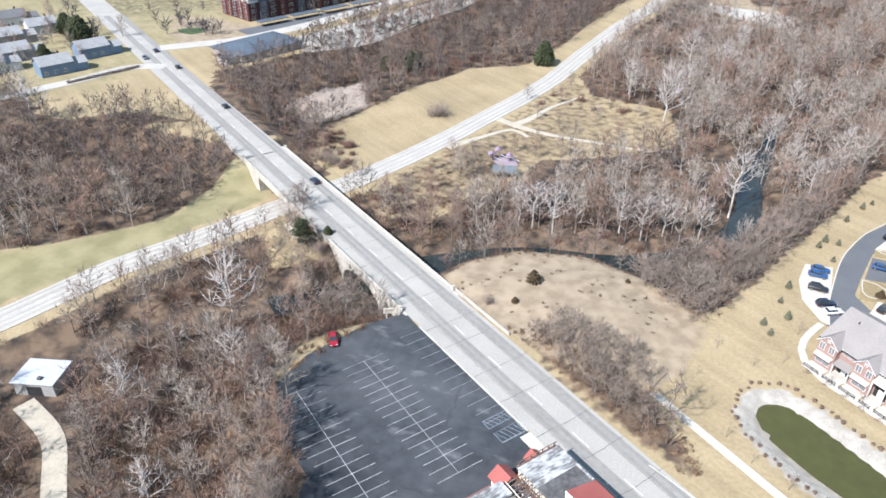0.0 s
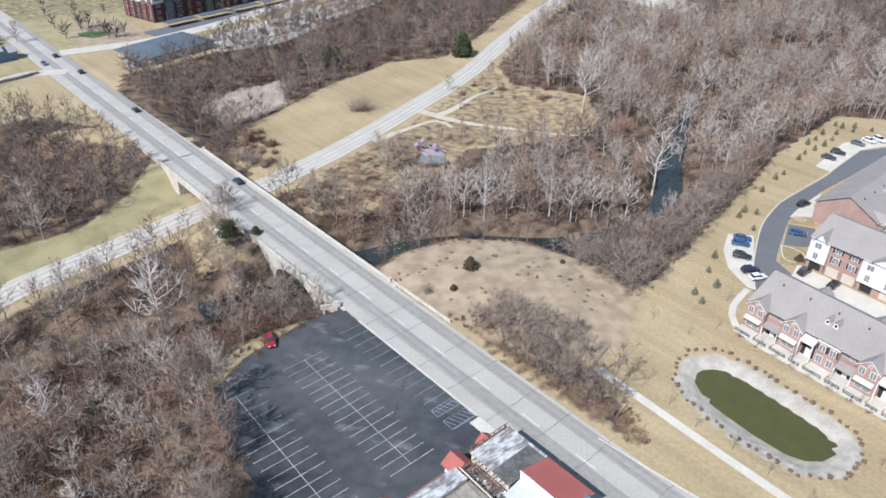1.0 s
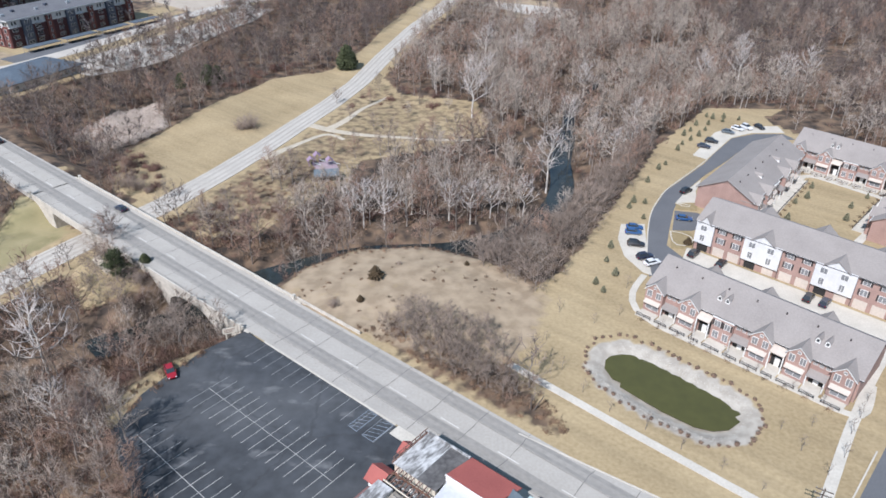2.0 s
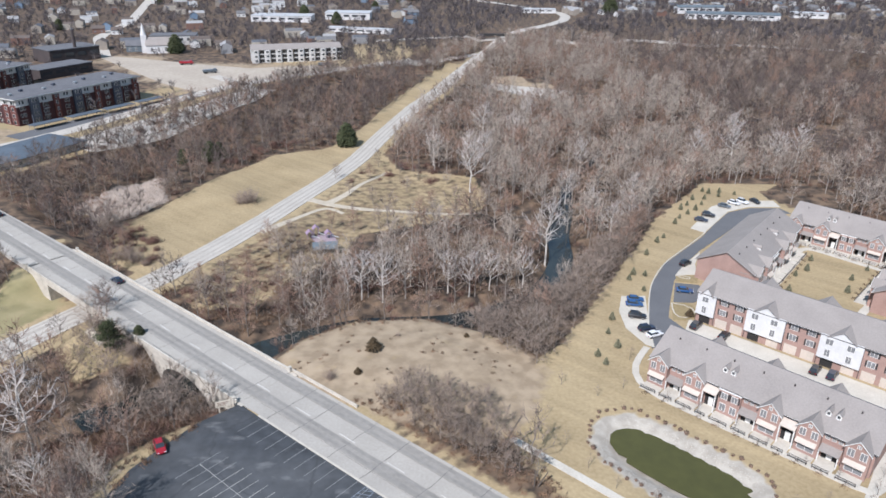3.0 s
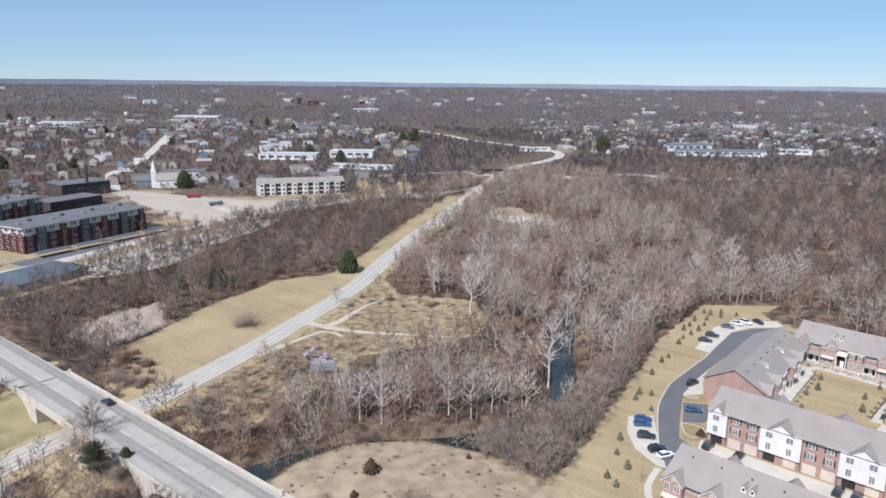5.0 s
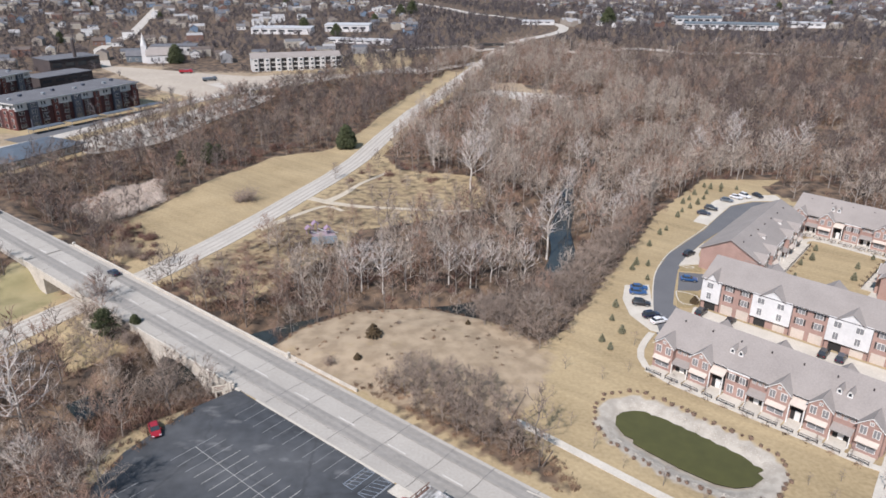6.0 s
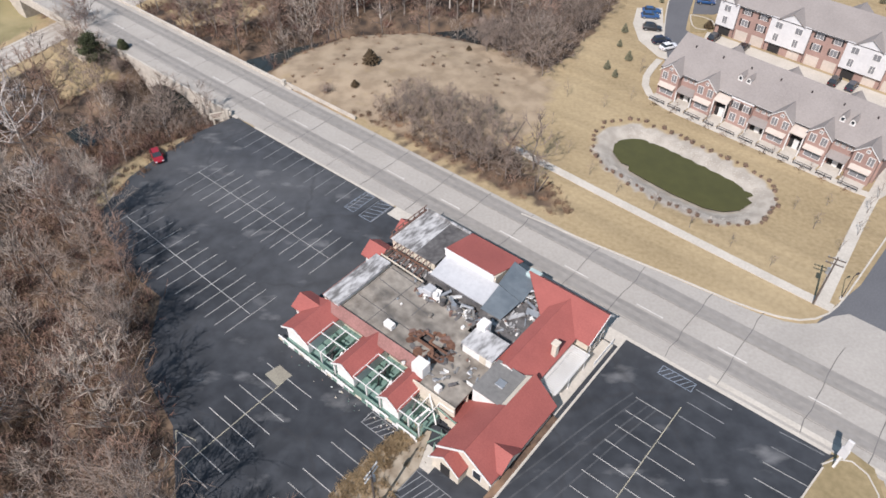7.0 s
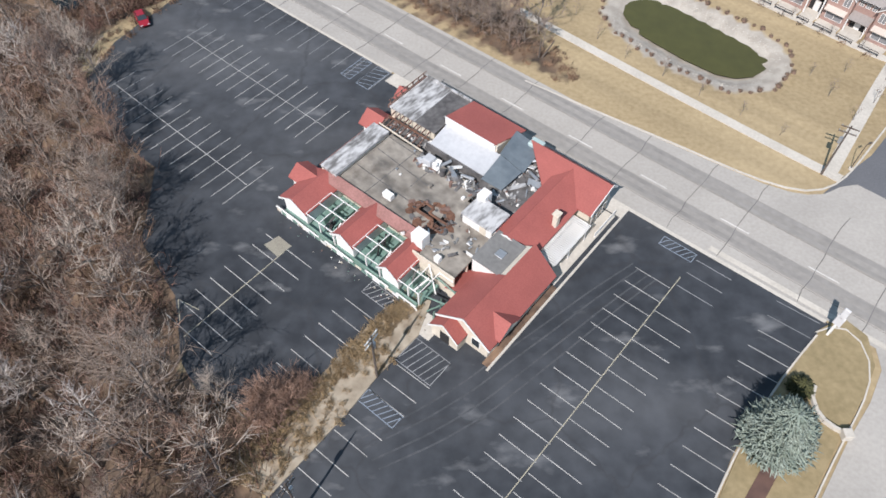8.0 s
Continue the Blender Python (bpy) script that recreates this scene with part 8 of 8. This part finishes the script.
for k in range(7):
    window(low, 2 + 4.6 * k, 3.8 + 4.6 * k, 0.9, 2.4, 0.0)

long_apt = empty("apartment_row", local_frame(-137, 521, 0.948, 0.318), "long pale three-storey apartment row", "apartment building")
part("wall", boxed(0, 64, 0, 14, -0.5, 9.4), PALEWALL, long_apt)
part("roof", gable_planes(bmesh.new(), 0, 64, 0, 14, 9.4, 12.2, ridge="x", over=0.6), SHINGLE, long_apt)
for k in range(8):
    x = 1.2 + 8 * k
    part("bay", boxed(x, x + 3.4, -1.4, 0.1, -0.5, 9.0), PALEWALL, long_apt)
    for s in range(3):
        w = part("window", boxed(x + 0.6, x + 2.8, -1.5, -1.4, 3.1 * s + 0.8, 3.1 * s + 2.4), TRIM, long_apt)
        part("pane", boxed(x + 0.75, x + 2.65, -1.54, -1.48, 3.1 * s + 0.95, 3.1 * s + 2.25), GLASS, w)
        # no recess is built: a near-black panel paints the balcony's shade
        part("balcony_shade_panel", boxed(x + 4.2, x + 7.4, -0.06, 0.02, 3.1 * s + 0.3, 3.1 * s + 2.6), DARK, long_apt)

sc_ = empty("parish_house", local_frame(-244, 562, 0.96, 0.28), "slate-blue gabled house beside the church", "house")
part("wall", gable_wall(bmesh.new(), 0, 15, 0, 9, -0.5, 5.0, 8.4, ridge="x"), SLATE, sc_)
part("roof", gable_planes(bmesh.new(), 0, 15, 0, 9, 5.0, 8.5, ridge="x", over=0.4), DARKROOF, sc_)
for k in range(3):
    window(sc_, 2 + 4.5 * k, 3.4 + 4.5 * k, 1.2, 3.2, 0.0)
ch = empty("church", local_frame(-226, 556, 0.96, 0.28), "white church with a slim steeple", "church")
part("nave", gable_wall(bmesh.new(), 0, 22, 0, 11, -0.5, 6.5, 11.5, ridge="x"), SIDING, ch)
part("roof", gable_planes(bmesh.new(), 0, 22, 0, 11, 6.5, 11.6, ridge="x", over=0.5), SHINGLE, ch)
part("tower", boxed(-3.5, 0.5, 3.5, 7.5, -0.5, 13), SIDING, ch)
bm = bmesh.new()
bmesh.ops.create_cone(bm, cap_ends=True, segments=8, radius1=2.2, radius2=0.05, depth=9, matrix=Matrix.Translation((-1.5, 5.5, 17.5)))
part("spire", bm, SIDING, ch)
for k in range(4):
    window(ch, 3 + 5 * k, 4.6 + 5 * k, 1.5, 4.6, 0.0)


def hall(x, y, dx, dy, length, depth, height, wall, roof, label, flat=True):
    h = empty("warehouse", local_frame(x, y, dx, dy), label, "warehouse", "warehouses")
    part("wall", boxed(0, length, 0, depth, -1, height), wall, h)
    if flat:
        part("roof", boxed(-0.4, length + 0.4, -0.4, depth + 0.4, height, height + 0.5), roof, h)
    else:
        part("roof", gable_planes(bmesh.new(), 0, length, 0, depth, height, height + depth * 0.16, ridge="x", over=0.6), roof, h)
    for k in range(max(1, int(length / 9))):
        part("window_band", boxed(2 + 9 * k, 8 + 9 * k, -0.08, 0.0, height * 0.45, height * 0.75), GLASS, h)


WORKS = surface("dark_brown_brick", (0.075, 0.058, 0.055), (0.05, 0.04, 0.04), grain=1, patch=0.2, rough=0.9)
hall(-200, 770, 1, 0.02, 62, 26, 6, SIDING, MEMBRANE, "long white flat-roofed warehouse")
hall(-128, 800, 1, 0.0, 48, 26, 7, SIDING, MEMBRANE, "long white flat-roofed warehouse")
hall(-110, 700, 0.9, -0.2, 62, 10, 4, SIDING, MEMBRANE, "low white long shed")
hall(-272, 503, 0.6, 0.8, 36, 24, 9, WORKS, DARKROOF, "dark brown flat-roofed works building")
hall(-250, 447, 0.45, 0.89, 38, 18, 6, WORKS, DARKROOF, "dark brown flat-roofed works building")
hall(-240, 600, 0.95, 0.2, 36, 18, 7, PALEWALL, DARKROOF, "grey flat-roofed works building")
hall(282, 868, 0.99, -0.1, 105, 13, 6, SIDING, SLATE, "long white row with a grey-green roof", flat=False)
hall(290, 930, 0.99, 0.1, 60, 14, 7, SIDING, SLATE, "long white row with a grey-green roof", flat=False)
hall(95, 905, 1, 0.05, 40, 12, 4, SIDING, MEMBRANE, "low white long shed")
hall(420, 900, 0.98, -0.15, 40, 16, 5, SIDING, MEMBRANE, "low white long shed")
hall(-560, 1500, 1, 0, 90, 40, 10, SIDING, MEMBRANE, "white flat-roofed warehouse far in town")
hall(-250, 1990, 1, 0.1, 70, 30, 10, SIDING, MEMBRANE, "white flat-roofed warehouse far in town")
hall(-700, 1240, 1, 0.1, 70, 40, 9, SIDING, MEMBRANE, "white flat-roofed warehouse far in town")
wc = empty("works_chimney", pose(-262, 520, zz(-262, 520)), "tall dark brick chimney beside the works", "chimney")
part("shaft", tube(bmesh.new(), (0, 0, -0.5), (0, 0, 22), 1.3, 0.9, 12), WORKS, wc)
part("rim", tube(bmesh.new(), (0, 0, 21.6), (0, 0, 22.4), 1.1, 1.1, 12), DARKROOF, wc)
ct = empty("brick_tower", pose(-470, 2350, zz(-470, 2350)), "square brick tower on the far skyline", "tower")
part("shaft", boxed(-6, 6, -6, 6, -2, 24), BRICK_DARK, ct)
part("cap", boxed(-6.6, 6.6, -6.6, 6.6, 24, 26), DARKROOF, ct)
part("wing", boxed(30, 62, -9, 9, -2, 16), BRICK_DARK, ct)

# railway embankment bridge over the far road
ov = empty("rail_bridge", pose(53, 688, -1.5), "dark railway bridge over the far end of the valley road", "bridge", kind="structure")
part("girder", boxed(-16, 16, -2.5, 2.5, 1.6, 3.6), DARK, ov)
for x in (-19, 19):
    part("abutment", boxed(x - 4, x + 4, -4, 4, -5, 2.6), WORKS, ov)
ribbon("embankment", [(-60, 640), (40, 688), (76, 694), (200, 665), (420, 600), (700, 560)], 6, VALLEY_ROAD, 1.0, "pale embankment path along the far woods", category="path", fine=6)

ribbon("park_lot", [(28, 486), (46, 473), (74, 456)], [16, 26, 30], VALLEY_ROAD, 0.2, "pale paved park lot in the woods", category="car park", fine=3)
sheet("gravel_yard", GRAVEL, surface("pale_gravel", (0.44, 0.382, 0.315), (0.35, 0.30, 0.245), grain=0.4, patch=0.05, rough=0.95), 0.12, "wide pale gravel yard", "yard")
sheet("car_park", [(-200, 318), (-186, 310), (-140, 405), (-128, 432), (-140, 436), (-158, 395)], ASPHALT_NEW, 0.10, "grey car park before the apartments", "car park")
sheet("car_park", [(-156, 300), (-140, 316), (-105, 398), (-100, 430), (-118, 432), (-140, 375), (-166, 318)], VALLEY_ROAD, 0.08, "pale paved yard beside the woods", "car park")
# excavators on the gravel
def lorry(x, y, heading, paint, label):
    """A flatbed truck: cab, bed, load and six wheels."""
    c = empty("lorry", pose(x, y, zz(x, y) + 0.12, 0, 0, heading), label, "lorry", "yard vehicles")
    part("chassis", boxed(-4.6, 4.2, -0.9, 0.9, 0.75, 1.05), RUBBER, c)
    part("cab", hull([[(2.2, -1.2, 1.0), (4.6, -1.2, 1.0), (4.6, 1.2, 1.0), (2.2, 1.2, 1.0)], [(2.2, -1.2, 2.2), (4.5, -1.2, 2.2), (4.5, 1.2, 2.2), (2.2, 1.2, 2.2)], [(2.3, -1.05, 3.0), (3.9, -1.05, 3.0), (3.9, 1.05, 3.0), (2.3, 1.05, 3.0)]]), PAINTS[paint], c)
    part("windscreen", solid(bmesh.new(), [(4.53, -1.0, 2.25), (4.53, 1.0, 2.25), (3.98, 0.9, 2.95), (3.98, -0.9, 2.95)], thick=0.03), GLASS, c)
    part("bed", boxed(-4.7, 2.0, -1.25, 1.25, 1.05, 2.5, bevel=0.05), PAINTS[paint], c)
    for sx in (-3.6, -2.5, 3.3):
        for sy in (-1.0, 1.0):
            part("wheel", tube(bmesh.new(), (sx, sy - 0.17, 0.5), (sx, sy + 0.17, 0.5), 0.5, 0.5, 14), RUBBER, c)
    return c


for x, y, a, paint, label in ((-181, 511, 10, "red", "red lorry parked on the gravel yard"), (-155, 480, 30, "grey", "grey lorry parked on the gravel yard"), (-84, 512, 0, "grey", "dark lorry parked on the gravel yard")):
    lorry(x, y, a, paint, label)


# green basin and a dark hedge beside the street
sheet("grass_basin", [(-229, 310), (-224, 315), (-217, 317), (-213, 310), (-217, 304), (-224, 305)], surface("green_basin_grass", (0.075, 0.115, 0.045), (0.045, 0.07, 0.028), grain=0.8, patch=0.2, rough=0.95), 0.08, "small basin of green grass in a dirt yard", "lawn")
hl = [(-221 + 13.0 * k / 26, 224.5 + 26.5 * k / 26) for k in range(27)]
sow("hedge", bush_shape, spots_for(np.array([p[0] for p in hl]), np.array([p[1] for p in hl]), (0.5, 0.75), 3), [TWIGS_DARK], "dark clipped hedge along the side street", "hedge")
hx, hy = scatter([(-300, 225), (-232, 222), (-240, 290), (-310, 320)], 9.0, keep=0.5)
for k, (x, y) in enumerate(zip(hx, hy)):
    plant(near_meshes[k % 6], x, y, zz(x, y) - 0.1, k * 1.9, 0.55 + 0.1 * (k % 4), "leafless yard tree among the houses", "yard trees")

# ---- houses ----
HOUSE_WALLS = [surface("house_" + n_, c, tuple(v_ * 0.82 for v_ in c), grain=1.5, patch=0.4, rough=0.8, bump=0.05)
               for n_, c in (("white", (0.66, 0.655, 0.64)), ("cream", (0.42, 0.38, 0.32)), ("blue", (0.18, 0.25, 0.34)), ("grey", (0.28, 0.28, 0.285)), ("brick", (0.20, 0.115, 0.09)), ("tan", (0.30, 0.26, 0.22)))]
HOUSE_ROOFS = [surface("roof_" + n_, c, tuple(v_ * 0.75 for v_ in c), grain=1.5, patch=0.4, rough=0.9, bump=0.1)
               for n_, c in (("grey", (0.17, 0.168, 0.172)), ("pale", (0.34, 0.335, 0.335)), ("brown", (0.135, 0.108, 0.095)), ("slate", (0.115, 0.122, 0.14)))]


def house(x, y, turn, wall, roof, size=(11, 8, 4.5), detailed=False, label=""):
    L, D, H = size
    h = empty("house", pose(x, y, zz(x, y), 0, 0, turn), label or "small gabled house in town", "house", "houses")
    part("wall", gable_wall(bmesh.new(), -L / 2, L / 2, -D / 2, D / 2, -0.5, H, H + D * 0.3, ridge="x"), HOUSE_WALLS[wall], h)
    part("roof", gable_planes(bmesh.new(), -L / 2, L / 2, -D / 2, D / 2, H, H + D * 0.31, ridge="x", over=0.45), HOUSE_ROOFS[roof], h)
    if detailed:
        part("garage", gable_wall(bmesh.new(), L / 2, L / 2 + 6, -D / 2 + 0.6, D / 2 - 0.6, -0.5, H * 0.7, H * 0.7 + 1.8, ridge="x"), HOUSE_WALLS[wall], h)
        part("garage_roof", gable_planes(bmesh.new(), L / 2, L / 2 + 6, -D / 2 + 0.6, D / 2 - 0.6, H * 0.7, H * 0.7 + 1.9, ridge="x", over=0.3), HOUSE_ROOFS[roof], h)
    for k in range(3 if detailed else 2):
        if detailed:
            window(h, -L / 2 + 1.2 + k * L / 3.4, -L / 2 + 2.6 + k * L / 3.4, 1.0, 2.4, -D / 2)
        else:
            part("window", boxed(-L / 2 + 1.5 + k * L / 2, -L / 2 + 3.1 + k * L / 2, -D / 2 - 0.05, -D / 2, 1.0, 2.5), PANE, h)
    part("chimney", boxed(L * 0.2, L * 0.2 + 0.8, 0.4, 1.2, H, H + D * 0.31 + 0.9), HOUSE_WALLS[4], h)
    return h


for k, (x, y, a, w, r_) in enumerate(((-236, 234, 60, 2, 1), (-238, 259, 62, 2, 1), (-266, 243, 60, 2, 1), (-262, 225, 60, 0, 1), (-288, 262, 58, 3, 1), (-287, 283, 58, 0, 1), (-300, 248, 60, 3, 3), (-312, 290, 60, 0, 0), (-330, 265, 60, 2, 1))):
    house(x, y, a, w, r_, (13, 9, 5), True, "blue-sided gabled house with a pale grey roof" if w == 2 else "pale gabled house with a grey roof")

hs = random.Random(21)


def town_spot():
    """A place among the streets of the town, or of the far settlement across the valley."""
    while True:
        if hs.random() < 0.62:
            x, y = hs.uniform(-1150, -30), hs.uniform(430, 1500)
            ok = bool(inside(np.array(x), np.array(y), CITY)) and not bool(inside(np.array(x), np.array(y), GRAVEL)) and x > -0.72 * y
            ok = ok and not (x > -300 and y < 560 and x < -60) and not (-220 < x < -70 and 690 < y < 840)
        else:
            x, y = hs.uniform(150, 1000), hs.uniform(880, 1600)
            ok = x < 0.72 * y and not (270 < x < 470 and y < 960)
        if ok:
            return x, y


made = 0
proto = [house(-400 - 30 * k, 430 + 14 * k, 20 * k, k % 6, k % 4, (9 + k % 3 * 1.6, 7.5, 4 + 0.6 * (k % 3))) for k in range(12)]
for k in range(276):
    x, y = town_spot()
    copy_thing(proto[k % 12], pose(x, y, zz(x, y), 0, 0, hs.choice((18, 108, 25, 112)) + hs.uniform(-6, 6)))

for k in range(26):
    x, y = town_spot()
    set_conifer(dark_fir, x, y, 40 * k, hs.uniform(0.9, 1.7), "dark evergreen among the town's houses", "dark evergreens")

# roofs too far off to count
hv, hf, hm = [], [], []
for k in range(590):
    if k < 470:
        x, y = town_spot()
        z, s, t = zz(x, y), hs.uniform(0.6, 1.0), radians(hs.choice((18, 108, 25, 112)) + hs.uniform(-6, 6))
    else:
        r_ = hs.uniform(1250, 3900)
        a = radians(hs.uniform(58, 124))
        x, y = r_ * math.cos(a), r_ * math.sin(a)
        z, s, t = zz(x, y), hs.uniform(0.9, 2.4), hs.uniform(0, 3.1)
    L, D, H = 8 * s, 4.5 * s, 4.5 + 1.2 * s
    c_, n_ = math.cos(t), math.sin(t)
    b = len(hv)
    for px_, py_, pz in ((-L, -D, -1), (L, -D, -1), (L, D, -1), (-L, D, -1), (-L, -D, H), (L, -D, H), (L, D, H), (-L, D, H), (-L, 0, H + D * 0.5), (L, 0, H + D * 0.5)):
        hv.append((x + px_ * c_ - py_ * n_, y + px_ * n_ + py_ * c_, z + pz))
    w = hs.choice((0, 1, 1, 3, 4, 5, 5))
    for q in ((0, 1, 5, 4), (1, 2, 6, 5), (2, 3, 7, 6), (3, 0, 4, 7), (4, 8, 7, 4), (5, 6, 9, 5)):
        hf.append([b + i for i in dict.fromkeys(q)])
        hm.append(w)
    for q in ((4, 5, 9, 8), (6, 7, 8, 9)):
        hf.append([b + i for i in q])
        hm.append(6 + hs.randrange(4))
ob = link_mesh("far_houses", hv, hf, HOUSE_WALLS + HOUSE_ROOFS)
ob.data.polygons.foreach_set("material_index", np.array(hm, np.int32))
tagged(ob, "scattered pale far houses among trees", "houses", kind="stuff")

# ---- far trees ----
def far_ok(x, y):
    w = np.ones(x.shape)
    w[inside(x, y, GRAVEL)] = 0
    for line, d in ((VALLEY_LINE[:16], 14), (VALLEY_LINE[16:], 26), *((q, 9) for q in SIDE_ROADS)):
        w *= to_line(x, y, line) > d
    w[inside(x, y, near_zone)] = 0
    w[inside(x, y, FIELD)] = 0
    w[inside(x, y, [(-300, 330), (-140, 300), (-110, 400), (-60, 520), (-160, 560), (-300, 560)])] *= 0.14
    w[inside(x, y, CITY)] *= 0.95
    w[inside(x, y, [(240, 855), (470, 835), (480, 885), (240, 905)])] = 0
    w[inside(x, y, WEST_FIELD)] = 0
    w[np.abs(x * NX + y * NY - 73.5) < 14] = 0
    return w


def far_tree(seed, twigs, wide, tall):
    """A small bare tree for the distance: one trunk and a spray of coarse twigs."""
    g = np.random.RandomState(seed)
    s_ = Sticks()
    s_.stick(np.array([0, 0, -0.5]), np.array([0, 0, tall * 0.7]), 0.3, 0.12, 3)
    for i in range(twigs):
        a = g.uniform(0, 6.28)
        b = np.array([math.cos(a) * 0.5, math.sin(a) * 0.5, g.uniform(0.2, 0.72) * tall])
        d = np.array([math.cos(a), math.sin(a), g.uniform(0.4, 1.6)])
        s_.stick(b, b + d / np.linalg.norm(d) * g.uniform(2.4, 4.6), wide, 0, 1, 1)
    return s_.arrays()


# second and third tones put distance haze into the twig colour
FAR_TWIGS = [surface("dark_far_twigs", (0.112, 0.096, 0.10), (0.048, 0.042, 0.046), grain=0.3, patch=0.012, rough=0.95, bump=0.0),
             surface("haze_lilac_twigs", (0.20, 0.182, 0.198), (0.105, 0.096, 0.106), grain=0.3, patch=0.008, rough=0.95, bump=0.0),
             surface("haze_blue_twigs", (0.235, 0.228, 0.262), (0.145, 0.142, 0.168), grain=0.2, patch=0.004, rough=0.95, bump=0.0)]
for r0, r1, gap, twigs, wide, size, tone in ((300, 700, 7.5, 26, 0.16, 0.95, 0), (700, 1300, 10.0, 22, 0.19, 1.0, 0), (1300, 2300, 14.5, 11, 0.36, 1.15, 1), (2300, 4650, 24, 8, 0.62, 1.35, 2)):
    n_ = int((r1 * r1 - r0 * r0) * radians(88) / 2 / gap ** 2)
    rr_ = np.sqrt(RS.uniform(r0 * r0, r1 * r1, n_))
    aa = RS.uniform(radians(46), radians(134), n_)
    x, y = rr_ * np.cos(aa), rr_ * np.sin(aa)
    ok = RS.rand(n_) < far_ok(x, y)
    spots = spots_for(x[ok], y[ok], (0.75 * size, 1.3 * size), 6, 0.4)
    spots[inside(spots[:, 0], spots[:, 1], CITY), 4] *= 0.8
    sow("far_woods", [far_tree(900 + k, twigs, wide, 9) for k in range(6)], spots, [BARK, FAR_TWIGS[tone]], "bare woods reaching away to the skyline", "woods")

# the last ridge on the horizon, its haze painted as a flat blue
bk = np.random.RandomState(4)
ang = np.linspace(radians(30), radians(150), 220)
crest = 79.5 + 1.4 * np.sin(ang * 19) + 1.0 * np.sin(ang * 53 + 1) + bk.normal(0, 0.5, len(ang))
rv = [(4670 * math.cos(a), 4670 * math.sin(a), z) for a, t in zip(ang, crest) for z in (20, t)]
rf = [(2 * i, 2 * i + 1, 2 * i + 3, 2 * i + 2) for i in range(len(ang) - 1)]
tagged(link_mesh("backdrop", rv, rf, surface("haze_blue_ridge", (0.25, 0.285, 0.35), (0.20, 0.235, 0.30), grain=0.02, patch=0.002, rough=1.0, bump=0.0)), "far wooded ridge on the horizon, haze painted in as blue", "backdrop", kind="structure")
